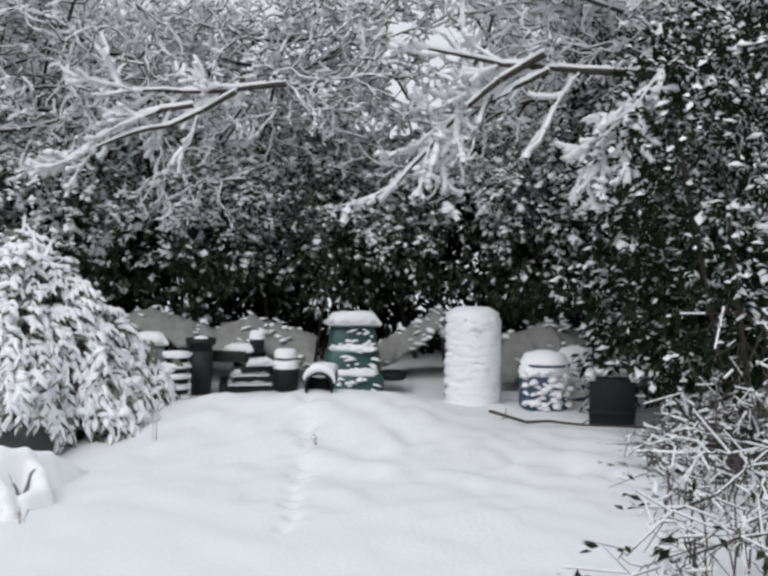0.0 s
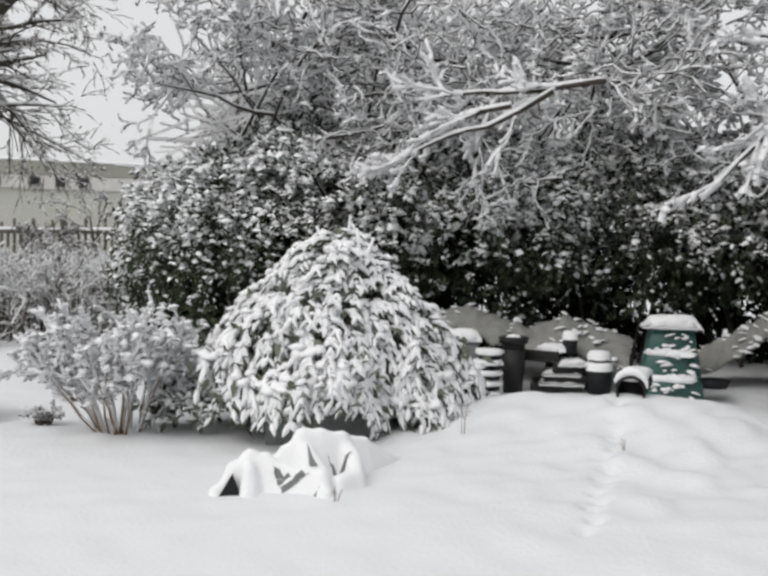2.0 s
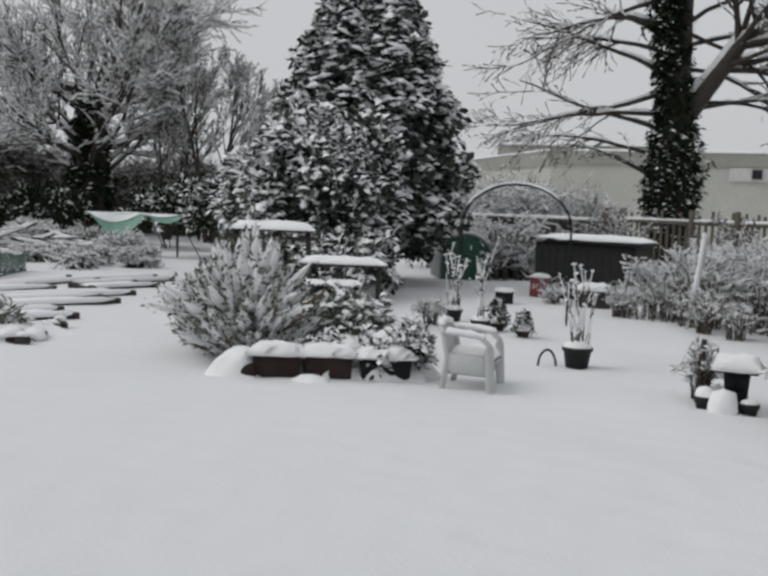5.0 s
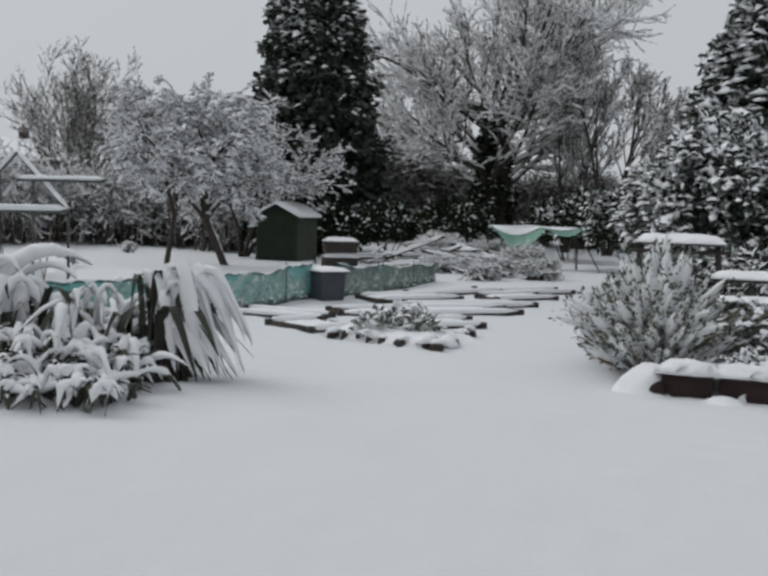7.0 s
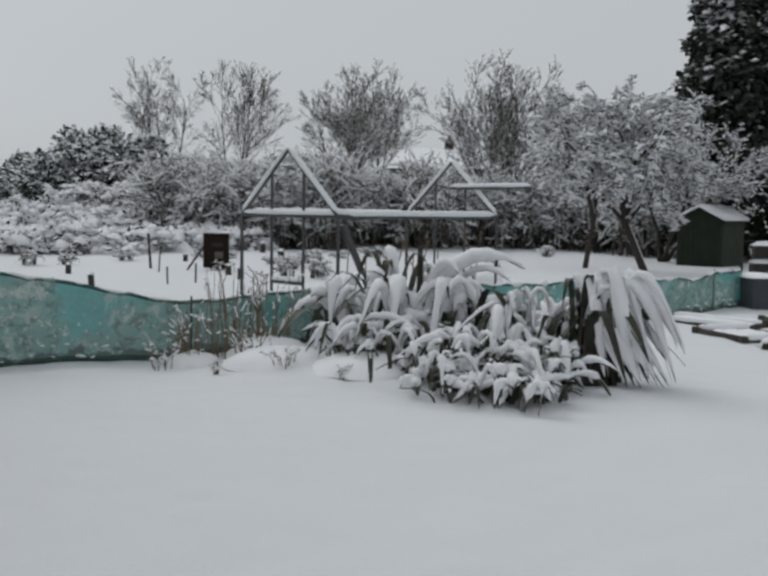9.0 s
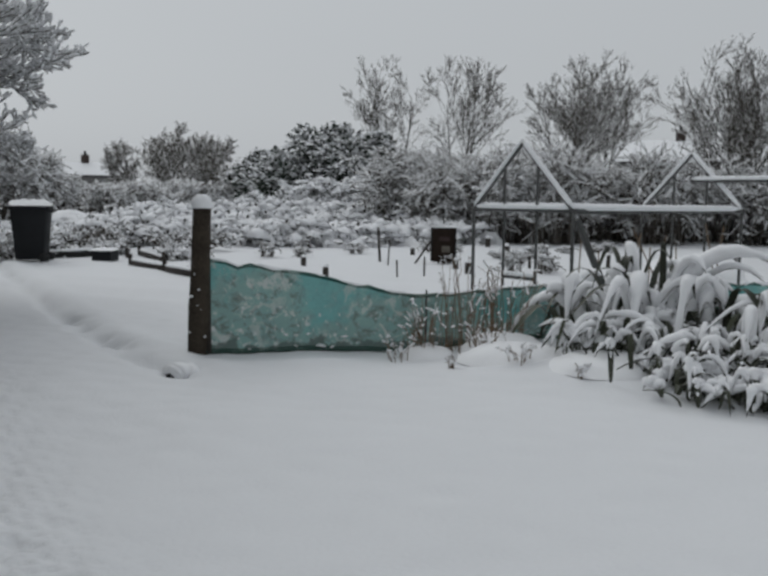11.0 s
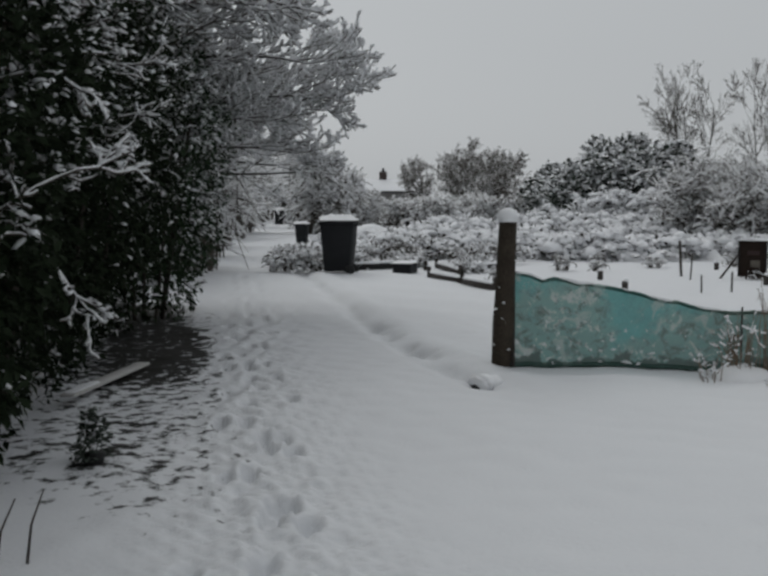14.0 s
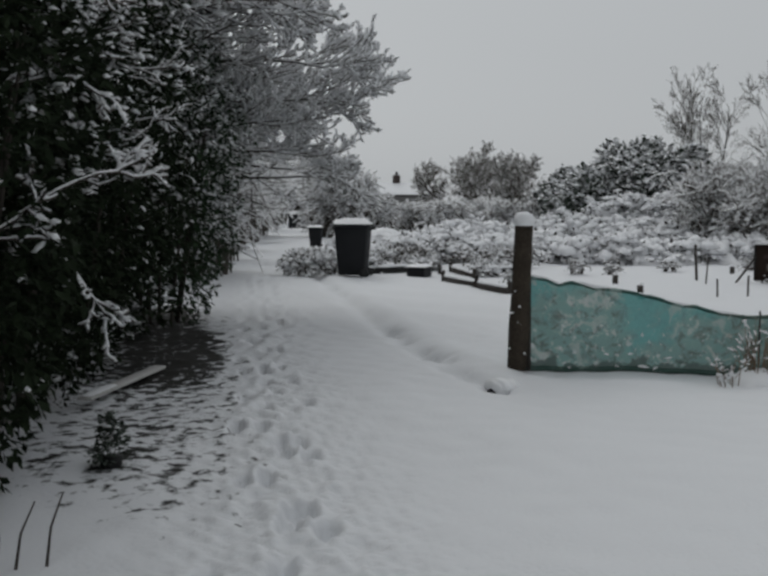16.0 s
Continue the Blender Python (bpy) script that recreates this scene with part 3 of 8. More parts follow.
def leafy_bush(name, at, size, seed, label, category="bush", clumps=1500, leaf=0.1, count=5, pad=0.1, snow=0.55, mats=(LEAF, BARK), squash=0.35, template=LEAFT, foot=0.0, group="", turn=0.0, stems=6, lumps=0.25, droop=0.25, thick=0.45, spread=0.9, far=False, fat=1.0, shape=None, sheltered=0.0):
    """An evergreen: leaf clumps all over an uneven rounded body, with snow lying on the outer leaves."""
    rng = rng_for(seed)
    base = lay(at)
    bush = thing(name, base, label, category, group)
    u = unit(rng.normal(0, 1, (clumps, 3)))
    u[:, 2] = np.where(u[:, 2] < -squash, -u[:, 2], u[:, 2])
    lump = 1 + lumps * np.sin(u[:, 0] * 5 + seed) * np.sin(u[:, 1] * 4 + 2 * seed) + 0.5 * lumps * np.sin(u[:, 2] * 9 + u[:, 0] * 7)
    depth = rng.uniform(0.5, 1.0, clumps) ** 0.5
    rad = lump * depth
    half = np.array(size) / 2
    c, s = math.cos(radians(turn)), math.sin(radians(turn))
    q = u * rad[:, None] * half
    m = np.array([(c, s, 0), (-s, c, 0), (0, 0, 1)])
    places = q @ m + base + (0, 0, foot + half[2])
    out = unit(u / half) @ m
    fr, at_leaf = leaf_frames(rng, places, out, count, leaf, droop, spread)
    part("foliage", scatter(template, fr, at_leaf), mats[0], bush, kind="stuff")
    chance = snow * np.clip(0.45 + 0.5 * out[:, 2] + 0.4 * (depth > 0.86), 0.03, 1) * (0.45 + 0.9 * patchy(places, 0.9, seed)) * np.where(depth > 0.8, 1.15, 0.35)
    if sheltered:
        chance = chance * (0.12 + 0.88 * fade(places[:, 2], 0.5 * sheltered, 1.5 * sheltered))
    part("snow", leaf_snow(rng, fr, at_leaf, np.repeat(chance, count), fat, shape), SNOW, bush, "snow lying on the leaves", kind="stuff")
    keep = rng.uniform(0, 1, clumps) < 0.65 * chance
    if keep.any():
        part("snow_cap", pads_at(rng, places[keep] + 0.3 * leaf * out[keep], out[keep], pad * 0.8, thick, low=True), SNOW, bush, kind="stuff")
    if stems:
        segs = []
        for k in range(stems):
            a = rng.uniform(0, 6.3)
            b = base + np.array((math.cos(a) * half[0] * 0.25, math.sin(a) * half[1] * 0.25, -0.05))
            e = base + np.array((math.cos(a) * half[0] * 0.6, math.sin(a) * half[1] * 0.6, foot + half[2] * 1.2))
            segs.append((b, e))
        part("stemwork", rods([x[0] for x in segs], [x[1] for x in segs], 0.015 + 0.003 * size[2], 0.008, 5), mats[1], bush, kind="stuff")
    return bush


def twiggy_bush(name, at, size, seed, label, category="bush", stems=160, twig=0.012, snow=0.8, smin=0.018, mats=(TWIG, SNOW), arch=0.5, group="", pads=0, pad=0.05, kids=5, turn=0.0, foot=0.55, chaos=0.05, far=True, high=0, bow=1.5):
    """A leafless thicket: arching shoots from a spread foot, with side twigs, all laden with snow."""
    rng = rng_for(seed)
    base = lay(at)
    bush = thing(name, base, label, category, group)
    m = 7
    u = np.linspace(0, 1, m)
    a = rng.uniform(0, 2 * np.pi, stems)
    c, s = math.cos(radians(turn)), math.sin(radians(turn))
    w = np.array([(c, s), (-s, c)])
    start = np.stack([np.cos(a), np.sin(a)], -1) * np.sqrt(rng.uniform(0, 1, stems))[:, None]
    reach = np.stack([np.cos(a), np.sin(a)], -1) * rng.uniform(0.2, 1, stems)[:, None]
    h = size[2] * rng.uniform(0.45, 1.0, stems)
    half = np.array(size[:2]) / 2
    f2, r2 = start * half * foot, reach * half
    xy = f2[:, None] * (1 - u[None, :, None] ** bow) + r2[:, None] * u[None, :, None] ** bow + rng.normal(0, chaos * size[0], (stems, m, 2)) * u[None, :, None]
    z = h[:, None] * (1 + rng.normal(0, 0.05, (stems, m))) * (np.sin(u[None] * np.pi * (0.5 + arch * rng.uniform(0, 0.8, stems)[:, None])))
    P = np.concatenate([xy @ w, z[..., None]], -1) + base
    A, B = P[:, :-1].reshape(-1, 3), P[:, 1:].reshape(-1, 3)
    lv = np.tile(np.arange(m - 1), stems)
    n = len(A) * kids
    i = rng.integers(0, len(A), n)
    i = i[lv[i] > high]
    st = A[i] + (B[i] - A[i]) * rng.uniform(0, 1, (len(i), 1))
    dr = unit(unit(B[i] - A[i]) + rng.normal(0, 0.8, (len(i), 3)) + (0, 0, 0.15))
    ln = 0.16 * size[2] * rng.uniform(0.4, 1.2, (len(i), 1))
    mid = st + dr * ln
    en = mid + unit(dr + rng.normal(0, 0.5, dr.shape)) * ln * 0.8
    s0, s1 = np.concatenate([A, st, mid]), np.concatenate([B, mid, en])
    r0 = np.concatenate([twig * (1.4 - lv / m), np.full(2 * len(i), twig * 0.55)])
    part("twigwork", ribbons(s0, s1, r0 * 1.3, r0) if far else rods(s0, s1, r0, r0 * 0.85, 3), mats[0], bush, kind="stuff")
    d = unit(s1 - s0)
    low = np.concatenate([lv, np.full(len(d) - len(lv), m)]) < high
    keep = (np.abs(d[:, 2]) < (0.96 if high else 0.88)) & (rng.uniform(0, 1, len(d)) < snow) & ~low
    up = np.array((0, 0, 1.0)) * (twig * 0.6 + smin * 0.4)
    k = smin * rng.uniform(0.5, 1.6, keep.sum())
    part("snow", (ribbons if far else rods)(s0[keep] + up, s1[keep] + up, k, k * 0.85, 4), THINSNOW if far else SNOW, bush, "snow lying along the twigs", kind="stuff")
    if pads:
        j = rng.integers(0, len(s1), pads)
        j = j[~low[j]]
        part("snow_cap", pads_at(rng, s1[j], d[j], pad, 0.55, low=far), SNOW, bush, kind="stuff")
    return bush


# ---- far buildings ----
def wall_geo(a, b, z0, z1, thick):
    a, b = np.array(a, float), np.array(b, float)
    d = unit(b - a)
    n = np.array((-d[1], d[0])) * thick
    c = [a, b, b + n, a + n]
    v = np.array([(*p, z) for z in (z0, z1) for p in c])
    f = np.array([(0, 1, 5, 4), (1, 2, 6, 5), (2, 3, 7, 6), (3, 0, 4, 7), (4, 5, 6, 7), (3, 2, 1, 0)])
    return v, f


def sports_hall():
    hall = thing("sports_hall", (-47.2, 37.1, 0), "long low beige concrete hall with a snowy flat roof", "building")
    corner, left, right = np.array((-47.2, 37.1)), np.array((-64.0, 40.8)), np.array((-19.0, 62.5))
    part("wall", wall_geo(corner, right, -1, 4.95, 0.4), CONCRETE, hall, smooth=False)
    part("wall", wall_geo(left, corner, -1, 4.8, 0.4), CONCRETE, hall, smooth=False)
    part("parapet", wall_geo(corner + (0.10, -0.12), right, 4.95, 5.75, 0.7), CONCRETE_DARK, hall, smooth=False)
    part("parapet", wall_geo(left, corner + (-0.05, -0.1), 4.8, 5.7, 0.7), CONCRETE_DARK, hall, smooth=False)
    part("roof", wall_geo(left + (2, 1), right + (-2, -1), 5.4, 5.6, 14), CONCRETE_DARK, hall, smooth=False)
    part("roof_snow", slab([(*corner, 5.78), (*right, 5.78)], 0.5, 0.16, n=30), SNOW, hall)
    part("roof_snow", slab([(*left, 5.72), (*corner, 5.78)], 0.5, 0.16, n=20), SNOW, hall)
    part("upper_storey", wall_geo((-62, 43.5), (-52, 52.5), 5.5, 7.1, 5), CONCRETE, hall, smooth=False)
    part("upper_snow", slab([(-62, 43.5, 7.15), (-52, 52.5, 7.15)], 0.6, 0.2, n=20), SNOW, hall)
    d = unit(right - corner)
    part("pale_band", wall_geo(corner + d * 10.2 + (0.03, -0.06), corner + d * 22 + (0.03, -0.06), 4.15, 4.9, -0.1), PALEBOARD, hall, smooth=False)
    for u in (11.4, 13.5, 14.9, 16.2):
        w = part("window", wall_geo(corner + d * u + (0.05, -0.1), corner + d * (u + 0.62) + (0.05, -0.1), 4.24, 4.86, -0.12), CONCRETE_DARK, hall, smooth=False)
        part("pane", wall_geo(corner + d * (u + 0.06) + (0.09, -0.16), corner + d * (u + 0.56) + (0.09, -0.16), 4.30, 4.80, -0.08), GLASSDARK, w, smooth=False)


def gable_house(name, at, size, turn, label, walls, roof, snow=True, chimneys=1, windows=2):
    """A two-slope house: size is width along the ridge, depth, eaves height, ridge height."""
    w, dp, e, r = size
    house = thing(name, at, label, "house")
    house.matrix_basis = Matrix.Translation(Vector(at)) @ Matrix.Rotation(radians(turn), 4, "Z")
    m = np.array(house.matrix_basis)

    def put(name, geo, mat, parent=house, label=""):
        v = geo[0] @ m[:3, :3].T + m[:3, 3]
        return part(name, (v, geo[1]), mat, parent, label, smooth=False)
    x, y = w / 2, dp / 2
    v = np.array([(-x, -y, -1), (x, -y, -1), (x, y, -1), (-x, y, -1), (-x, -y, e), (x, -y, e), (x, y, e), (-x, y, e), (-x, 0, r), (x, 0, r)])
    put("wall", (v, np.array([(0, 1, 5), (0, 5, 4), (2, 3, 7), (2, 7, 6), (1, 2, 6), (1, 6, 9), (1, 9, 5), (3, 0, 4), (3, 4, 8), (3, 8, 7)])), walls)
    o = 0.35
    for s in (-1, 1):
        a, b = (s * (y + o), e - o * (r - e) / y), (0, r)
        q = np.array([(-x - o, a[0], a[1]), (x + o, a[0], a[1]), (x + o, b[0], b[1]), (-x - o, b[0], b[1])])
        t = np.concatenate([q + (0, 0, 0.02), q + (0, 0, 0.18)])
        f = np.array([(0, 1, 5, 4), (1, 2, 6, 5), (2, 3, 7, 6), (3, 0, 4, 7), (4, 5, 6, 7), (3, 2, 1, 0)])
        rf = put("roof", (t, f), roof)
        if snow:
            t2 = np.concatenate([q * (0.99, 1, 1) + (0, 0, 0.185), q * (0.985, 0.98, 1) + (0, 0, 0.30)])
            put("roof_snow", (t2, f), SNOW, rf)
    for k in range(chimneys):
        cx = (k - (chimneys - 1) / 2) * w * 0.5
        put("chimney", box((0.8, 0.6, 1.5), (cx, 0, r - 0.4), bevel=0.02), BRICK)
        put("chimney_pot", lathe([(0, 0), (0.16, 0), (0.13, 0.4), (0, 0.4)], (cx, 0, r + 1.1), 8), DARKPLASTIC)
    for k in range(windows):
        cx = (k + 0.5) / windows * w - w / 2
        for s in (-1, 1):
            wd = put("window", box((1.1, 0.1, 1.0), (cx, s * (y + 0.03), e - 1.4), bevel=0.01), WHITEPLASTIC)
            put("pane", box((0.92, 0.06, 0.82), (cx, s * (y + 0.075), e - 1.31), bevel=0), GLASSDARK, wd)
    return house


sports_hall()
gable_house("house", (-88, -23, 0.7), (10, 8, 4.2, 6.0), 100, "distant house with a snowy roof and a chimney", HOUSEWALL, DARKSHED)
gable_house("house", (-74, -83, 0.0), (8, 6, 3.4, 4.6), 130, "distant grey house with snowy roof beyond the lane", HOUSEWALL, DARKSHED)
gable_house("house", (-59.5, 9.8, -1.2), (5.5, 6, 1.9, 3.7), 100, "distant house with a red tiled roof and gable", BRICK, REDROOF, snow=False, chimneys=0, windows=1)


def backdrop_bank():
    """Wooded rising ground at the skyline."""
    rng = rng_for(77)
    pieces, snow = [], []
    for az in np.arange(-24, 166, 1.1):
        d = rng.uniform(120, 190)
        if 28 < az < 58:
            d += 40
        s = rng.uniform(0.9, 2.0) * d / 100
        p = polar(az + rng.uniform(-0.5, 0.5), d, 0)
        n = 26
        q = p + rng.normal(0, 1, (n, 3)) * (2.6, 2.6, 0.2) + np.array((0, 0, 1)) * rng.uniform(0, s * 1.4, (n, 1))
        up = unit(rng.normal(0, 0.5, (n, 3)) + (0, 0, 1))
        e = q + up * rng.uniform(0.6, 1.6, (n, 1))
        pieces.append(rods(q, e, 0.16, 0.05, 3))
        snow.append(rods(q + (0, 0, 0.12), e + (0, 0, 0.12), 0.13, 0.05, 3))
    back = thing("distant_trees", polar(120, 150), "snow-dusted belt of distant leafless trees", "distant woods", kind="stuff")
    part("twigwork", joined(pieces), TWIG, back, kind="stuff")
    part("snow", joined(snow), SNOW, back, kind="stuff")


backdrop_bank()

# ---- trees and hedges: branching habits ----
FINE = dict(steps=(7, 6, 5, 3), wander=0.13, lift=(0.02, 0.05, 0.02, 0.0), kids=(2.2, 1.5, 1.1), bare=(0.3, 0.15, 0.1), angle=(0.45, 1.05), ratio=(0.55, 0.5, 0.5), thin=0.010)
UPRIGHT = dict(steps=(8, 6, 5, 3), wander=0.09, lift=(0.04, 0.08, 0.07, 0.05), kids=(1.9, 1.2, 0.9), bare=(0.35, 0.2, 0.1), angle=(0.4, 0.95), ratio=(0.48, 0.5, 0.5), thin=0.012)
OLDTREE = dict(steps=(8, 8, 6, 5, 3), wander=0.11, lift=(0.02, 0.03, -0.02, -0.02, -0.02), kids=(2.0, 1.5, 1.3, 1.0), bare=(0.3, 0.2, 0.1, 0.1), angle=(0.5, 1.1), ratio=(0.62, 0.5, 0.45, 0.45), thin=0.010)
TANGLE = dict(steps=(6, 7, 5, 4), wander=0.19, lift=(0.0, 0.02, -0.03, -0.03), kids=(1.65, 1.05, 0.65), bare=(0.15, 0.1, 0.05), angle=(0.4, 1.2), ratio=(0.7, 0.6, 0.55), thin=0.008)


# evergreen hedge behind the stored things
def laurels():
    rows = [(27.4, 12.6, 2.5, 3.0, 2.8, -0.05), (23, 12.8, 3.8, 3.0, 2.75, 0.35), (14, 12.6, 3.9, 2.8, 2.55, 0.55), (5, 12.8, 3.8, 2.6, 2.35, 0.6), (-4, 12.8, 3.8, 2.6, 2.45, 0.65), (-13, 12.2, 3.6, 2.6, 2.9, 0.45)]
    for k, (az, d, w, dp, h, foot) in enumerate(rows):
        leafy_bush("laurel_bush", polar(az, d), (w, dp, h), 300 + k, "dark evergreen laurel bush heavily laden with clumps of snow", "bush", clumps=2500, leaf=0.085, count=6, pad=0.085, thick=0.75, snow=0.72 if k > 1 else 0.95 if k else 0.8, fat=1.45, sheltered=1.5, droop=0.6, squash=0.9, foot=foot, group="laurels behind the stored things", turn=-az, lumps=0.16, stems=9)
    leafy_bush("holly_bush", polar(-22.6, 8.8), (3.0, 3.2, 4.4), 321, "dark dense evergreen beside the plot edge with little snow", "bush", clumps=2400, leaf=0.09, count=6, pad=0.09, snow=0.32, fat=1.3, squash=0.9, foot=-0.2, mats=(IVY, BARK), turn=20, lumps=0.15, stems=10)
    leafy_bush("holly_bush", polar(-17.5, 11.5), (3.4, 3.2, 4.6), 322, "tall dark evergreen with snow on its outer leaves", "bush", clumps=2600, leaf=0.095, count=6, pad=0.09, snow=0.55, fat=1.3, squash=0.9, foot=-0.2, mats=(IVY, BARK), turn=20, lumps=0.15, stems=10)

    # Added near-black leaf shells stand in for the shaded trunk space under the laurels.
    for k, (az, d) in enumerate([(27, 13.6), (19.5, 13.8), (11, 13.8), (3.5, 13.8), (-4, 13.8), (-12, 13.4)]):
        leafy_bush("laurel_shade_backing", polar(az, d), (3.2, 1.3, 2.3), 340 + k, "dark leafy backing added for the shaded space beneath the laurels, with hardly any snow", "undergrowth", clumps=900, leaf=0.17, count=5, pad=0.08, snow=0.02, mats=(IVY, BARK), squash=0.9, foot=-0.2, turn=-az, stems=5, group="undergrowth beneath the laurels")


laurels()
leafy_bush("holly_bush", polar(-19.0, 9.8), (2.6, 2.2, 1.9), 323, "low dark evergreen at the plot edge", "bush", clumps=900, leaf=0.11, count=6, pad=0.08, snow=0.3, mats=(IVY, BARK), squash=0.9, foot=-0.1, stems=3)


def overhanging(at, seed, limbs, label, spec=TANGLE, smin=0.0175, cover=0.97, lie="near", clump=(1200, 0.058)):
    """A leafless tree whose limbs reach out along given lines over the hedge."""
    rng = rng_for(seed)
    base = lay(at, -0.1)
    tree = thing("overhanging_tree", base, label, "tree", "trees over the hedge")
    segs = []
    for start, aim, length, r in limbs:
        grow(rng, segs, start, aim, length, r, 0, spec)
        start = np.array(start, float)
        if len(spec["steps"]) < 4:
            continue
        root = start + unit((base - start) * (1, 1, 0)) * 0.9 + (0, 0, -1.3)
        segs.append((*root, *start, r * 0.8, r * 0.7, 0))
    branch_parts(tree, segs, (BARK, BARK, TWIG), cover, smin, ("boughwork", "limbwork", "twigwork"), seed=seed, steep=0.99, far=lie, clump=clump)
    return tree


for k, (az, d) in enumerate([(26.5, 12.8), (19.5, 12.8), (13.5, 13.0), (8.0, 13.4), (-4.5, 13.2), (-12, 12.4), (-20, 11.0)]):
    b = polar(az, d)
    toward = -unit(b * (1, 1, 0))
    side = np.array((toward[1], -toward[0], 0))
    r = rng_for(500 + k)
    limbs = []
    for j in range(7):
        s = r.uniform(-1.0, 1.0) if k else r.uniform(-1.0, 0.0)
        st = b + toward * r.uniform(-0.3, 0.9) + side * s * 1.2 + (0, 0, r.uniform(2.3, 4.3))
        limbs.append((st, toward * r.uniform(0.0, 0.5) + side * (s + r.uniform(-0.5, 0.5)) + np.array((0, 0, r.uniform(-0.1, 0.8))), r.uniform(1.5, 2.3), 0.024))
    overhanging(b, 520 + k, limbs, "leafless tree with a tangle of snow-laden branches above the hedge")

for k, (az, d, w, h) in enumerate([(25.0, 15.0, 3.4, 4.6), (18.0, 15.4, 4.2, 5.2), (10.5, 15.6, 4.2, 4.8), (-11.0, 15.0, 4.0, 6.0), (-17.0, 14.4, 4.0, 6.4)]):
    twiggy_bush("tall_thicket", polar(az, d), (w, 2.2, h), 560 + k, "tall leafless thicket behind the hedge laced with snow", "thicket", 52, 0.012, 0.85, 0.026, arch=0.35, kids=4, chaos=0.06, turn=-az, group="thickets behind the hedge")

SPARSE = dict(steps=(9, 6, 4), wander=0.10, lift=(-0.01, 0.0, 0.0), kids=(1.0, 1.0), bare=(0.1, 0.1), angle=(0.3, 0.8), ratio=(0.4, 0.45), thin=0.007)
overhanging(polar(-16, 11.5), 541, [((1.45, 9.0, 3.35), (-1.25, 0.0, -0.82), 2.15, 0.035), ((2.6, 9.2, 3.2), (-1.5, -0.1, -0.12), 2.3, 0.04), ((1.5, 9.0, 3.2), (-1.3, 0.1, -0.45), 1.5, 0.025), ((2.5, 8.0, 3.2), (-1.0, -0.2, -0.75), 1.4, 0.03)], "leafless tree with thick snow-covered limbs arching over the hedge", SPARSE, 0.034, 1.0, "near", (120, 0.07))
overhanging(polar(9, 12.8), 542, [((-1.0, 9.9, 3.2), (-1.5, -0.1, -0.10), 1.9, 0.03), ((-1.5, 9.8, 3.1), (-1.5, -0.1, -0.5), 1.7, 0.028), ((-1.9, 9.7, 2.95), (-1.5, 0.0, -0.25), 1.5, 0.025)], "leafless tree with forked snow-covered limbs over the hedge", SPARSE, 0.03, 1.0, "near", (100, 0.06))

# small leafless bush with many stems beside the drooping shrub
bare_tree(polar(33.4, 8.0), 0.95, dict(steps=(6, 5, 4), wander=0.11, lift=(0.0, 0.03, 0.02), kids=(2.1, 1.7), bare=(0.3, 0.1), angle=(0.3, 0.85), ratio=(0.42, 0.5), thin=0.005), 61, "leafless many-stemmed bush thickly coated in snow", category="bush", girth=0.013, mats=(STEM, STEM, TWIG), snow=0.95, smin=0.016, stems=22, spread=0.46, name="many_stemmed_bush", steep=0.985, far="near", clump=(1500, 0.046))


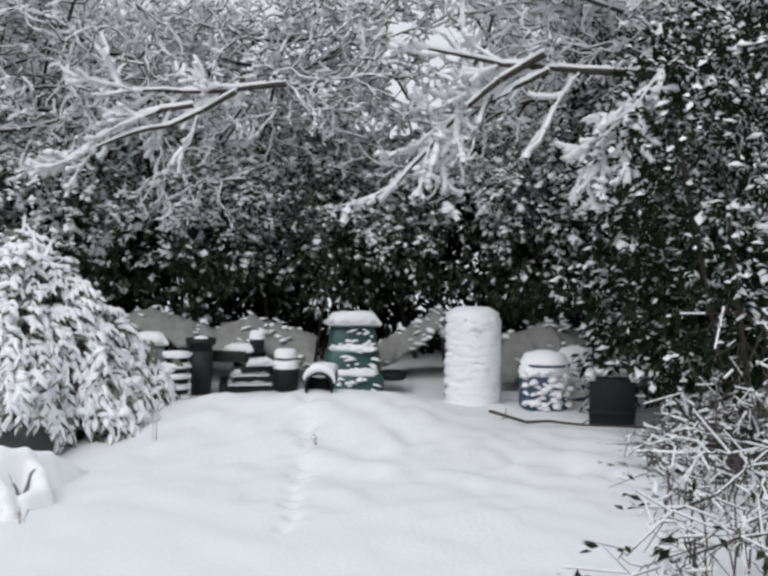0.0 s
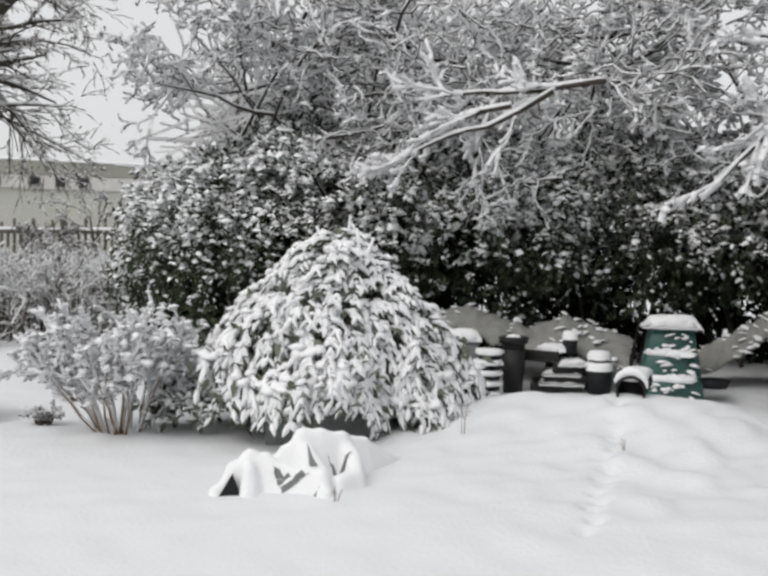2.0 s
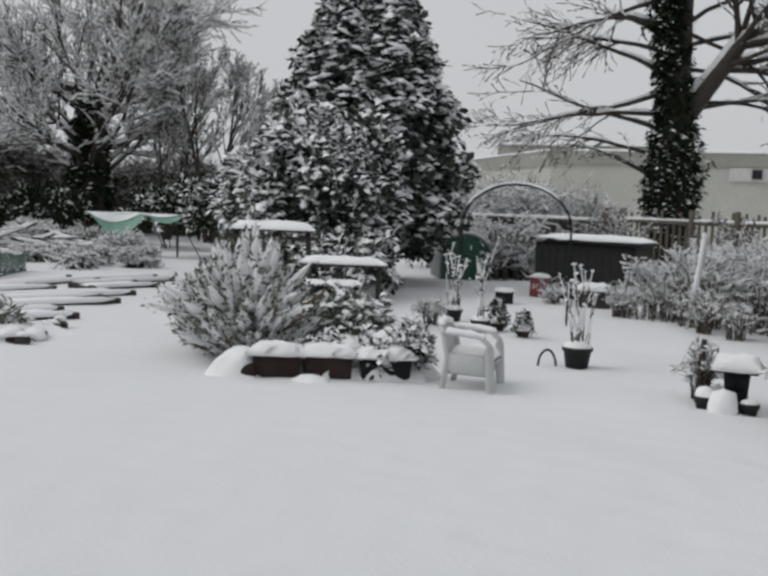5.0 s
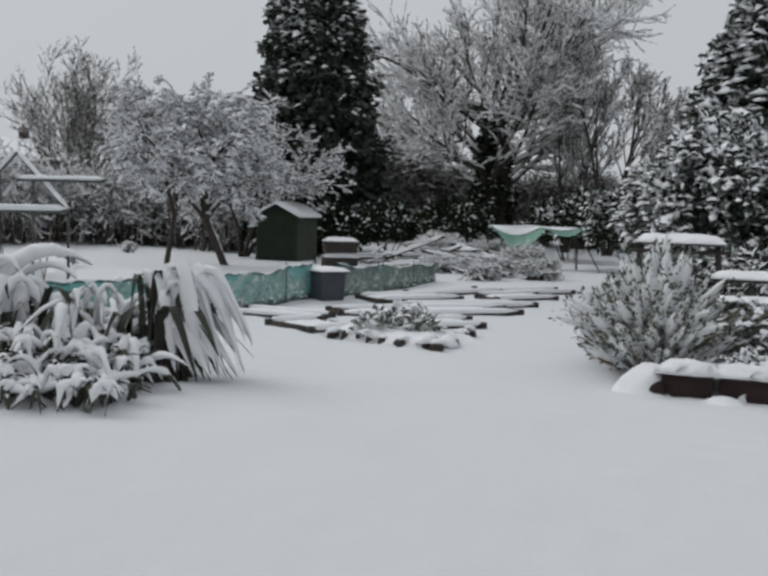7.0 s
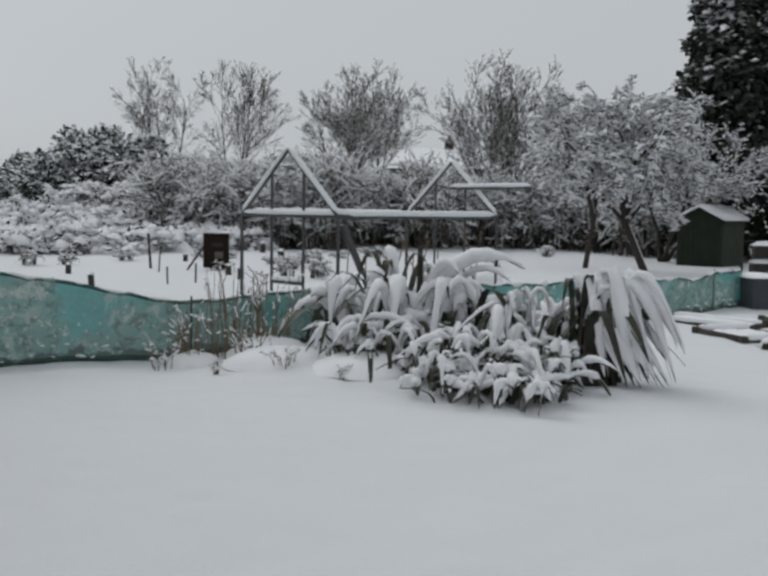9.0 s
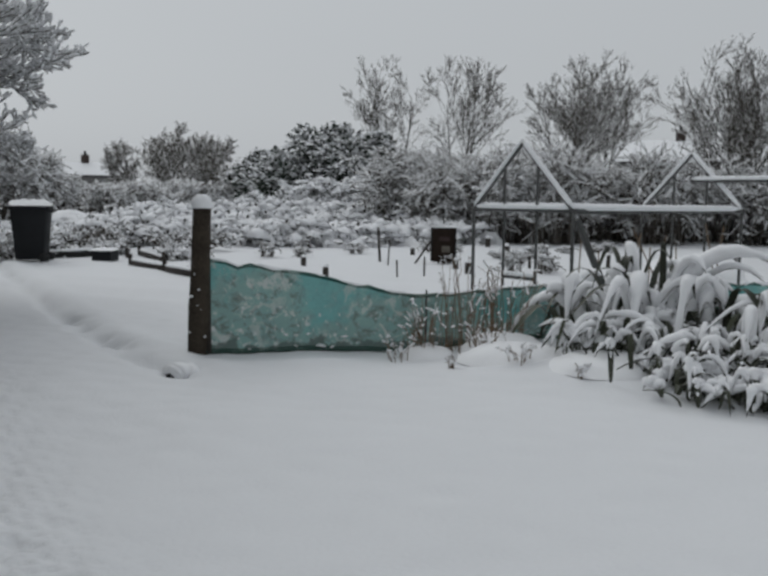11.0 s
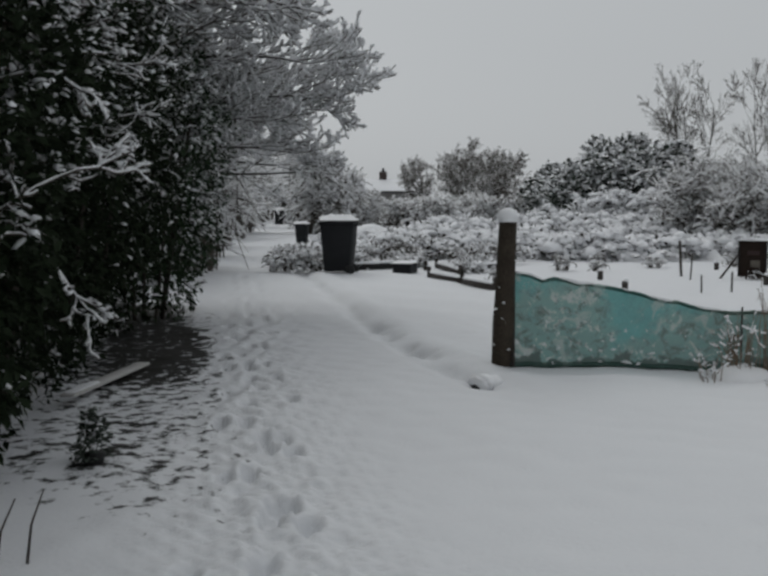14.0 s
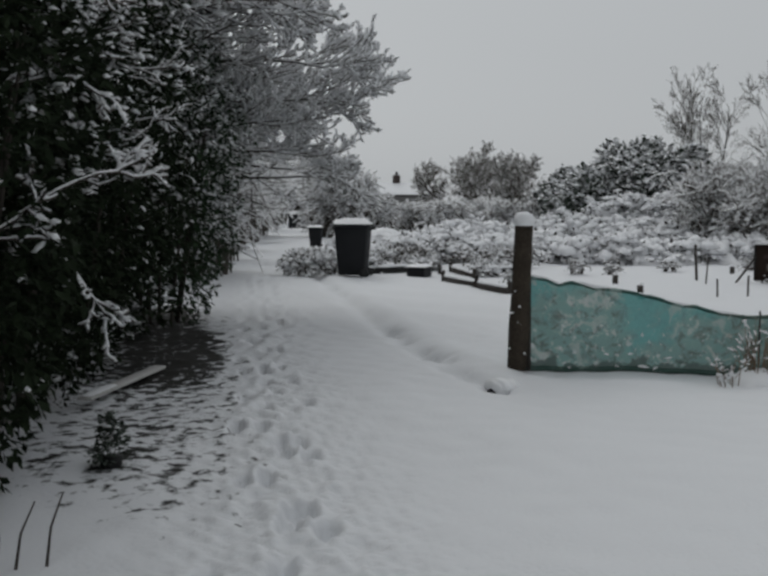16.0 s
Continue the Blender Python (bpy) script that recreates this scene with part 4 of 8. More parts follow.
def drooping_shrub():
    """A mound of hanging sprays: each a bowed axis with a herringbone of snow-covered fingers."""
    rng = rng_for(71)
    base = lay(polar(21.4, 8.0))
    shrub = thing("drooping_shrub", base, "rounded drooping evergreen shrub buried in hanging fingers of snow", "bush")
    right = np.array((math.cos(radians(21.4)), math.sin(radians(21.4)), 0))
    ahead = np.array((-right[1], right[0], 0))
    up = np.array((0, 0, 1.0))
    n, m = 1350, 4
    a = rng.uniform(0, 2 * np.pi, n)
    t = np.sqrt(rng.uniform(0.0, 1, n))
    lobe = 1 + 0.13 * np.sin(3 * a + 1) + 0.10 * np.sin(7 * a)
    skirt = 0.42 + 0.14 * np.clip(-np.cos(a), 0, 1) - 0.12 * np.clip(np.cos(a), 0, 1)
    top = (1.56 - skirt) * (1 - t ** 1.25) + skirt + 0.07 * np.sin(5 * a + 9 * t)
    top = top * np.where(rng.uniform(0, 1, n) < 0.75, rng.uniform(0.9, 1.06, n), rng.uniform(0.7, 0.95, n))
    p = base + right * (0.10 * (1 - t) + np.cos(a) * t * 1.13 * lobe)[:, None] + ahead * (np.sin(a) * t * 0.95 * lobe)[:, None] + up * top[:, None]
    out = unit(right * np.cos(a)[:, None] + ahead * np.sin(a)[:, None] + rng.normal(0, 0.95, (n, 3)) * (1, 1, 0))
    u = np.linspace(0, 1, m)[None, :, None]
    hang = fade(t + rng.normal(0, 0.12, n), 0.3, 0.95)[:, None, None]
    L = rng.uniform(0.08, 0.21, n)[:, None, None]
    axis = p[:, None] + L * (out[:, None] * u * (1.0 - 0.6 * hang) + up * (0.22 * (1 - hang) * u - (0.35 + 0.75 * hang) * u ** 1.7))
    ra = rng.uniform(0.010, 0.018, n)[:, None] * np.array((0.8, 1.2, 1.1, 0.3))[None]
    d = unit(np.gradient(axis, axis=1))
    side = unit(np.cross(out, up))
    starts, dirs = [], []
    for k in range(1, m):
        for s in (-1, 1):
            starts.append(axis[:, k])
            dirs.append(unit(0.75 * d[:, k] + s * rng.uniform(0.5, 0.95, (n, 1)) * side + rng.normal(0, 0.22, (n, 3))))
    q, e = np.concatenate(starts), np.concatenate(dirs)
    keep = rng.uniform(0, 1, len(q)) < 0.85
    q, e = q[keep], e[keep]
    l = rng.uniform(0.04, 0.10, len(q))[:, None, None]
    w = np.linspace(0, 1, 4)[None, :, None]
    finger = q[:, None] + l * (e[:, None] * w - up * 0.45 * w ** 2)
    rf = rng.uniform(0.013, 0.028, len(q))[:, None] * np.array((0.7, 1.0, 0.95, 0.15))[None]
    part("snow", joined([tubes(axis + up * 0.008, ra * 1.25, 5), tubes(finger + up * 0.008, rf, 4)]), SNOW, shrub, "finger-like snow on hanging sprays", kind="stuff")
    part("spraywork", joined([tubes(axis - up * 0.012, ra, 3), tubes(finger[::2] - up * 0.014, rf[::2] * 0.7, 3)]), HERB, shrub, kind="stuff")
    inner = p - out * 0.08 - up * 0.05
    part("foliage", leaves_at(rng, inner, out, 3, 0.12, LEAFT, 0.9), HERB, shrub, kind="stuff")
    k = rng.uniform(0, 1, n) < 0.5
    part("snow_cap", pads_at(rng, p[k], out[k], 0.062, 0.55), SNOW, shrub, kind="stuff")
    stem = base + rng.normal(0, 0.12, (14, 3)) * (1, 1, 0)
    part("stemwork", rods(stem, stem + rng.normal(0, 0.14, (14, 3)) * (1, 1, 0) + (0, 0, 0.95), 0.02, 0.01, 5), STEM, shrub, kind="stuff")
    c = base + right * 0.12 + up * 1.46
    s0 = c + rng.normal(0, 0.15, (22, 3)) * (1, 1, 0.1)
    s1 = s0 + rng.normal(0, 0.08, (22, 3)) + up * rng.uniform(0.06, 0.2, (22, 1))
    part("tipwork", rods(s0, s1, 0.022, 0.012, 5), SNOW, shrub, kind="stuff")


drooping_shrub()


# ---- left garden trees ----
def ivy_tree():
    rng = rng_for(81)
    base = lay(polar(45.2, 30), -0.1)
    tree = thing("ivy_clad_tree", base, "old leafless tree with a forked trunk clad in dark ivy", "tree")
    spec = OLDTREE
    segs = []
    fork = base + (0.0, 0.0, 5.0)
    left = unit(np.array((-0.70, -0.71, 0)))
    segs.append((*base, *(base + (0.05, 0, 2.5)), 0.55, 0.48, 0))
    segs.append((*(base + (0.05, 0, 2.5)), *fork, 0.48, 0.42, 0))
    grow(rng, segs, fork, left * 0.14 + (0, 0, 1), 7.0, 0.40, 1, dict(spec, lift=(0.02, 0.05, 0.0, -0.02, -0.02), bare=(0.3, 0.1, 0.1, 0.1), wander=0.08))
    grow(rng, segs, fork - (0, 0, 0.6), -left * 0.8 + np.array((0, 0, 1)), 5.8, 0.30, 1, dict(spec, wander=0.05, kids=(2, 2.2, 1.8, 1.4), thin=0.011))
    for z, side, up, L in [(3.6, 1, 0.25, 4.2), (4.4, 1, 0.35, 4.6), (5.5, 1, 0.3, 4.6), (6.6, 1, 0.2, 4.4), (5.0, -1, 0.3, 4.4), (6.2, -1, 0.1, 4.6), (3.0, 1, 0.3, 2.6), (6.0, 1, 0.55, 4.6), (7.2, -1, 0.0, 5.0), (8.2, 1, 0.1, 4.6), (8.4, -1, 0.1, 4.6), (7.5, 1, 0.3, 4.0), (7.6, -1, 0.4, 4.4), (5.2, -1, 0.15, 4.8), (4.9, 1, 0.15, 4.6), (6.9, -1, 0.25, 4.8)]:
        grow(rng, segs, base + (0, 0, z) + left * side * 0.3, left * side + np.array((0, 0, up)) + rng.normal(0, 0.22, 3), L, 0.075, 2, dict(spec, steps=(8, 8, 9, 7, 5), wander=0.042, lift=(0, 0, -0.045, -0.05, -0.04), kids=(2, 1.5, 1.5, 1.0), bare=(0.3, 0.2, 0.12, 0.1), angle=(0.3, 0.8), ratio=(0.62, 0.5, 0.46, 0.55), thin=0.011))
    branch_parts(tree, segs, (BARK, BARK, TWIG), 0.6, 0.012, seed=81, split=(1, 2), far=True)
    n = 2600
    t = rng.uniform(0, 1, n)
    h = 0.4 + 9.0 * t ** 1.15
    c = base + np.array((0, 0, 1)) * h[:, None] + left * (0.14 * np.clip(h - 5, 0, 9))[:, None]
    a = rng.uniform(0, 6.3, n)
    out = np.stack([np.cos(a), np.sin(a), 0 * a], -1)
    p = c + out * (0.42 - 0.10 * t + 0.30 * np.exp(-((h - 3.0) / 1.3) ** 2) + rng.normal(0, 0.1, n))[:, None] * rng.uniform(0.85, 1.15, (n, 1))
    part("ivy", leaves_at(rng, p, out, 4, 0.2, LEAFT, 0.5), IVY, tree, kind="stuff")
    k = rng.uniform(0, 1, n) < 0.16 + 0.4 * (h < 4.4)
    part("ivy_snow", pads_at(rng, p[k], out[k], 0.08), SNOW, tree, kind="stuff")


ivy_tree()


def conifer(name, at, tall, radius, seed, label, clumps=3600, leaf=0.35, pad=0.2, snow=0.5, tops=((0, 0, 1.0),), power=0.75, foot=0.3, dark=CONIFER, upper=0.0):
    """A dense conifer: drooping sprays set all over one or more tapering bodies."""
    rng = rng_for(seed)
    base = lay(at, -0.1)
    tree = thing(name, base, label, "conifer tree")
    ps, outs = [], []
    for ox, oy, k in tops:
        n = int(clumps / len(tops))
        t = rng.uniform(0, 1, n) ** 1.25
        h = foot + (tall * k - foot) * t
        rr = radius * (1 - t ** (1 / power)) ** 0.85 * (1 + 0.16 * np.sin(h * 5.0 + rng.uniform(0, 0.8, n)))
        rr = np.maximum(rr, 0.06) * rng.uniform(0.5, 1.08, n) ** 0.4
        a = rng.uniform(0, 6.3, n)
        rr = rr * (1 + 0.14 * np.sin(3 * a + h * 1.3)) * (0.55 + 0.45 * fade(h, 0.3, 0.3 * tall))
        out = np.stack([np.cos(a), np.sin(a), 0 * a], -1)
        ps.append(base + np.array((ox, oy, 0)) * (0.4 + 0.6 * t)[:, None] + out * rr[:, None] + np.array((0, 0, 1)) * h[:, None])
        outs.append(unit(out + (0, 0, 0.25)))
    p, out = np.concatenate(ps), np.concatenate(outs)
    fr, at_leaf = leaf_frames(rng, p, out, 5, leaf, 0.15, 0.55)
    part("foliage", scatter(SPRAY, fr, at_leaf), dark, tree, kind="stuff")
    snow = snow * (1 - upper + 2.6 * upper * fade((p[:, 2] - base[2]) / tall, 0.3, 0.8))
    k = rng.uniform(0, 1, len(p)) < 1.6 * snow * (0.3 + 1.1 * patchy(p, 0.8, seed + 1))
    part("snow", joined([pads_at(rng, p[k] + out[k] * leaf * 0.6, out[k], pad * 0.8, 0.5, 0.35, 0.6, True), leaf_snow(rng, fr, at_leaf, np.repeat(snow * 0.55 * (0.35 + 1.0 * patchy(p, 1.2, seed)), 5), 1.5)]), SNOW, tree, "snow bending the spray tips", kind="stuff")
    part("trunk", tubes([[base, base + (0, 0, tall * 0.5), base + (0, 0, tall * 0.97)]], [[0.022 * tall, 0.014 * tall, 0.02]], 8), BARK, tree)
    return tree


conifer("cypress_tree", polar(63.0, 22.5), 7.0, 2.2, 91, "broad dark twin-topped cypress with snow-laden sprays", 5200, 0.25, 0.21, 0.55, ((0.35, 0.6, 1.0), (-0.25, -0.45, 0.98), (0.35, 1.0, 0.86), (-0.2, -1.0, 0.8)), 1.0, 0.9)
leafy_bush("conifer_bush", polar(65.2, 19.5), (3.0, 2.8, 3.4), 92, "loose conifer bush weighed down by snow", "bush", clumps=1500, leaf=0.19, count=5, pad=0.13, snow=0.62, fat=1.5, mats=(CONIFER, BARK), template=SPRAY)
leafy_bush("conifer_bush", polar(67.6, 23), (3.0, 2.6, 3.0), 93, "dark shrub behind the garden with snow-capped leaves", "bush", clumps=1100, leaf=0.2, count=5, pad=0.18, snow=0.6, mats=(CONIFER, BARK))
leafy_bush("evergreen_bush", polar(65.0, 18.5), (3.4, 2.0, 1.2), 94, "low dark evergreen bushes under the cypress with snowy tops", "bush", clumps=700, leaf=0.2, count=5, pad=0.13, snow=0.6, mats=(CONIFER, BARK), template=SPRAY)
for k, (az, d, w, h) in enumerate([(54.0, 29, 4.0, 2.6), (51.0, 29, 3.5, 2.3), (57.5, 29, 3.5, 2.2), (53.8, 25.6, 2.2, 1.5)]):
    twiggy_bush("bramble_thicket", polar(az, d), (w, 3.0, h), 110 + k, "leafless thicket dusted with snow before the hall", "thicket", 130, 0.010, 0.9, 0.020, arch=0.6, kids=4, pads=500, pad=0.06, group="thickets along the far fence")
for k, (az, d, w, h) in enumerate([(45.0, 17.0, 1.8, 0.95), (42.0, 16.5, 2.4, 1.15), (38.8, 15.8, 2.6, 1.15), (35.6, 15.6, 2.4, 1.15), (33.0, 15.0, 2.0, 1.2), (41.0, 19.0, 3.0, 1.25), (37.0, 18.5, 3.0, 1.25)]):
    twiggy_bush("bramble_thicket", polar(az, d), (w, 1.8, h), 120 + k, "tangled leafless brambles coated in snow", "thicket", 100, 0.007, 0.95, 0.014, arch=0.9, kids=3, chaos=0.035, pads=420, pad=0.04, foot=0.95, group="brambles along the fence")
for k, (az, d, t) in enumerate([(39.0, 22.5, 1.9), (34.0, 21, 2.2), (48.0, 23.5, 1.9)]):
    bare_tree(polar(az, d), t, FINE, 140 + k, "young leafless tree dusted with snow by the fence", girth=0.05, smin=0.014, stems=3)

# ---- trees beyond the plot ----
conifer("tall_conifer", polar(88.6, 38), 13.5, 3.5, 151, "tall dense dark conifer with snow on its upper sprays", 6500, 0.36, 0.23, 0.17, ((0, 0.3, 1.0), (0.3, -0.8, 0.92)), 1.6, 0.6, upper=0.9)
bare_tree(polar(92.9, 31.5), 4.1, dict(FINE, steps=(6, 6, 5, 4), wander=0.12, lift=(0.02, 0.0, -0.05, -0.06), kids=(2.4, 1.8, 1.4), thin=0.010), 152, "leafless tree with snow-laden twigs before the tall conifer", girth=0.07, smin=0.022, stems=5, spread=0.5, far="near", clump=(900, 0.085))
OLD2 = dict(OLDTREE, wander=0.055, steps=(6, 9, 7, 5), kids=(3.2, 2.2, 1.6), lift=(0.05, 0.06, 0.04, 0.02), angle=(0.35, 0.85), ratio=(0.95, 0.52, 0.48), thin=0.014, bare=(0.25, 0.15, 0.1))


def big_tree():
    rng = rng_for(161)
    base = lay(polar(78.2, 45), -0.2)
    tree = thing("spreading_tree", base, "huge spreading leafless tree with an ivy-covered trunk and snowy limbs", "tree")
    segs = []
    left = unit(np.array((-0.2, -0.98, 0)))
    segs.append((*base, *(base + (0, 0, 5)), 0.8, 0.65, 0))
    for k in range(32):
        s = rng.uniform(-1, 1)
        z = rng.uniform(2.4, 6.4)
        grow(rng, segs, base + (0, 0, z), left * s * 1.6 + np.array((rng.normal(0, 0.7), 0, rng.uniform(0.35, 1.5) if z > 4 else rng.uniform(0.15, 0.4))), rng.uniform(5.0, 8.0) if z > 4 else 6.2, 0.13, 1, OLD2)
    branch_parts(tree, segs, (BARK, BARK, TWIG), 1.0, 0.038, seed=161, far=True, clump=(2500, 0.10))
    n = 1500
    h = rng.uniform(0.3, 6.2, n)
    a = rng.uniform(0, 6.3, n)
    out = np.stack([np.cos(a), np.sin(a), 0 * a], -1)
    p = base + out * (0.82 - 0.04 * h + 0.12 * np.sin(h * 3))[:, None] * rng.uniform(0.8, 1.15, (n, 1)) + np.array((0, 0, 1)) * h[:, None]
    part("ivy", leaves_at(rng, p, out, 4, 0.26, LEAFT, 0.5), IVY, tree, kind="stuff")
    k = rng.uniform(0, 1, n) < 0.2
    part("ivy_snow", pads_at(rng, p[k], out[k], 0.16), SNOW, tree, kind="stuff")


big_tree()
for k, (az, d, t, st) in enumerate([(71.6, 42, 9.0, 4), (74.0, 44, 7.5, 3), (83.5, 50, 9.0, 3), (69.0, 44, 7.0, 3)]):
    bare_tree(polar(az, d), t * 0.8, dict(UPRIGHT, wander=0.05, angle=(0.3, 0.75), kids=(2.6, 1.9, 1.4)), 170 + k, "leafless upright tree furred with snow", girth=0.10, smin=0.022, stems=st, spread=0.35, group="trees beyond the plot")
for k, (az, d, w, h) in enumerate([(70.2, 30, 4.5, 2.4), (73.5, 36, 5, 2.2), (80.5, 40, 5, 2.0), (84.5, 36, 5, 1.8), (87.5, 34, 4, 1.6), (90.0, 34, 3, 1.6)]):
    leafy_bush("evergreen_bush", polar(az, d), (w, 3, h), 180 + k, "dark evergreen undergrowth with patches of snow", "bush", clumps=1000, leaf=0.19, count=5, pad=0.08, snow=0.3 if k < 2 else 0.08, mats=(IVY, BARK), far=True, group="undergrowth beyond the plot")
for k, (az, h) in enumerate([(70.5, 3.2), (73.0, 3.6), (75.6, 3.4), (78.0, 3.0), (80.4, 3.6), (82.6, 4.4), (84.6, 5.0), (86.8, 4.2)]):
    twiggy_bush("dark_thicket", polar(az, 50), (4.6, 3.0, h), 190 + k, "dark leafless thicket in the distance lightly dusted with snow", "thicket", 130, 0.022, 0.4, 0.02, arch=0.5, kids=5, chaos=0.07, group="thickets behind the great tree")


def fruit_tree():
    rng = rng_for(191)
    base = lay(polar(93.8, 27), -0.1)
    tree = thing("apple_tree", base, "old leaning apple tree with weeping snow-covered twigs", "tree")
    left = np.array((0.0, -1.0, 0))
    segs = []
    a = base + left * 0.55 + np.array((0, 0, 1.3))
    segs.append((*base, *a, 0.11, 0.09, 0))
    b = base + left * 1.6 + np.array((0, 0, 0))
    segs.append((*b, *(b + (0, 0.2, 1.4)), 0.08, 0.06, 0))
    spec = dict(steps=(6, 6, 5, 3), wander=0.2, lift=(0.02, -0.02, -0.16, -0.18), kids=(2.6, 2.0, 1.6), bare=(0.1, 0.1, 0.05), angle=(0.5, 1.2), ratio=(0.5, 0.5, 0.5), thin=0.012)
    for s, st in ((-0.8, a), (-0.2, a), (0.5, a), (1.0, a), (0.6, b + (0, 0.2, 1.4)), (-0.2, b + (0, 0.2, 1.4)), (0.1, a)):
        grow(rng, segs, st, left * s * 0.6 + np.array((rng.normal(0, 0.4), 0, rng.uniform(1.0, 1.6))), rng.uniform(2.3, 3.2), 0.07, 0, spec)
    branch_parts(tree, segs, (BARK, BARK, TWIG), 0.75, 0.026, seed=191, steep=0.98, far="near", clump=(2200, 0.11))


fruit_tree()
# hedgerow and trees along the far side
for k, (az, d, t, st) in enumerate([(117.4, 58, 8.6, 3), (121.0, 58, 8.0, 3), (111.0, 52, 8.0, 4), (109.2, 54, 8.0, 4), (102.4, 45, 7.6, 5), (100.4, 44, 6.4, 4), (97.0, 42, 6.4, 4)]):
    bare_tree(polar(az, d), t * 0.78, dict(UPRIGHT, steps=(8, 6, 5, 4), wander=0.03, bare=(0.2, 0.15, 0.1), angle=(0.3, 0.7), kids=(2.4, 2.0, 1.4), lift=(0.0, 0.02, 0.015, 0.01), ratio=(0.52, 0.5, 0.5), thin=0.0085), 200 + k, "leafless tree with fine snow-dusted branches in the hedgerow", girth=0.06, smin=0.011, snow=0.6, stems=st, spread=0.26, group="trees in the far hedgerow")
for k in range(19):
    az = 94 + k * 1.5
    r = rng_for(230 + k)
    twiggy_bush("hedgerow_thicket", polar(az, 37 + r.uniform(-1.5, 3.0) + (k % 2) * 3), (4.6, 3.4, r.uniform(2.3, 3.3)), 230 + k, "dense leafless hedgerow thicket covered with snow", "thicket", 90, 0.016, 0.62, 0.034, arch=0.6, kids=4, chaos=0.07, pads=600, pad=0.10, group="far hedgerow")
for k, (az, d, w, h) in enumerate([(126.8, 54, 4.5, 3.0), (124.8, 55, 5.5, 4.0), (122.8, 54, 5.5, 3.6), (121.2, 53, 4.0, 2.4), (128.6, 66, 3.0, 3.4), (128.0, 60, 3.0, 2.4)]):
    leafy_bush("evergreen_bush", polar(az, d), (w, 4, h), 260 + k, "dark evergreen bush on the bank with snow-laden sprays", "bush", clumps=700, leaf=0.36, count=5, pad=0.28, snow=1.15, mats=(CONIFER, BARK), template=SPRAY, far=True, group="evergreens on the bank")
# bramble bank
for k in range(51):
    r = rng_for(1280 + k)
    az = 117 + (k % 17) * 1.45 + r.uniform(-0.5, 0.5)
    d = (34, 40, 47)[k // 17] + r.uniform(-2.0, 2.5)
    h = r.uniform(0.5, 0.85) if k < 17 else r.uniform(0.75, 1.1) if k < 34 else r.uniform(1.2, 1.9) if az < 127 else r.uniform(0.8, 1.2)
    mound = leafy_bush("bramble_mound", polar(az, d), (3.8, 2.8, h * (0.6 if az > 137 else 1)), 280 + k, "low mound of brambles with dark leaves under heavy snow", "brambles", clumps=180, leaf=0.22, count=4, pad=0.33, fat=1.7, snow=1.5, mats=(BARK, BARK), stems=0, thick=0.7, far=True, group="bramble bank", lumps=0.35, foot=-0.12)
    part("snow_quilt", drape((3.4, 2.4), lay(polar(az, d), -0.08), az, h * (0.42 if az > 137 else 0.7), 9, 280 + k), SNOW, mound)
# far trees past the lane
for k, (az, d, t) in enumerate([(134.9, 92, 5.4), (133.2, 95, 7.2), (132.0, 98, 6.4), (130.6, 88, 3.8)]):
    bare_tree(polar(az, d), t, dict(FINE, wander=0.05, thin=0.02, kids=(3.0, 2.2, 1.6)), 330 + k, "distant round-headed leafless tree", girth=0.16, smin=0.022, snow=0.6, stems=4, spread=0.7, group="distant trees past the lane")
for k, (az, d, w, h) in enumerate([(140.0, 66, 3.0, 2.7), (141.0, 62, 3.0, 3.5), (142.0, 60, 2.8, 4.3), (142.7, 76, 3.0, 5.4), (144.8, 125, 11.0, 8.4), (143.4, 130, 8.0, 6.4), (142.4, 128, 6.0, 5.0), (129.5, 68, 5.0, 2.6), (131.5, 66, 5.0, 2.2), (133.5, 72, 5.0, 2.3), (135.5, 68, 5.0, 2.1), (137.3, 72, 4.0, 2.1), (138.7, 80, 4.0, 1.9)]):
    twiggy_bush("lane_thicket", polar(az, d), (w, 4, h), 345 + k, "pale snow-covered thicket beside the lane", "thicket", 80, 0.034, 0.9, 0.06, arch=0.6, kids=4, group="thickets down the lane")


# ---- tall dark hedge along the lane ----
for k, (x, y, w, dp, h, sn, foot) in enumerate([(-1.5, -6.6, 2.3, 2.8, 4.6, 0.14, -0.15), (-2.45, -8.2, 2.5, 3.0, 5.6, 0.13, -0.15), (-3.75, -10.2, 2.9, 3.2, 5.8, 0.13, -0.15), (-5.1, -12.4, 3.0, 3.2, 5.6, 0.15, -0.15), (-6.75, -13.5, 2.7, 3.0, 4.8, 0.40, 0.05), (-9.2, -19.7, 4.0, 4.2, 4.4, 0.36, -0.15)]):
    ivied = k == 4
    leafy_bush("lane_hedge", (x, y), (w, dp, h), 370 + k, shape=PADLOW if k < 3 else None, label="overhanging hedge mass of green ivy flecked with snow" if ivied else "tall dark ivy-grown hedge with scattered snow on its leaves", category="hedge", clumps=2600 if k < 5 else 1300, leaf=0.085 if k < 3 else 0.10 if k < 5 else 0.2, count=7 if k < 3 else 6, fat=1.2, sheltered=1.2 if ivied else 2.0 if k < 4 else 0.0, pad=0.075 if k < 2 else 0.06 if k < 5 else 0.12, snow=sn, mats=(GREENIVY if ivied else IVY, BARK), foot=foot, squash=0.9, turn=-35, lumps=0.12, stems=8, group="hedge along the lane")
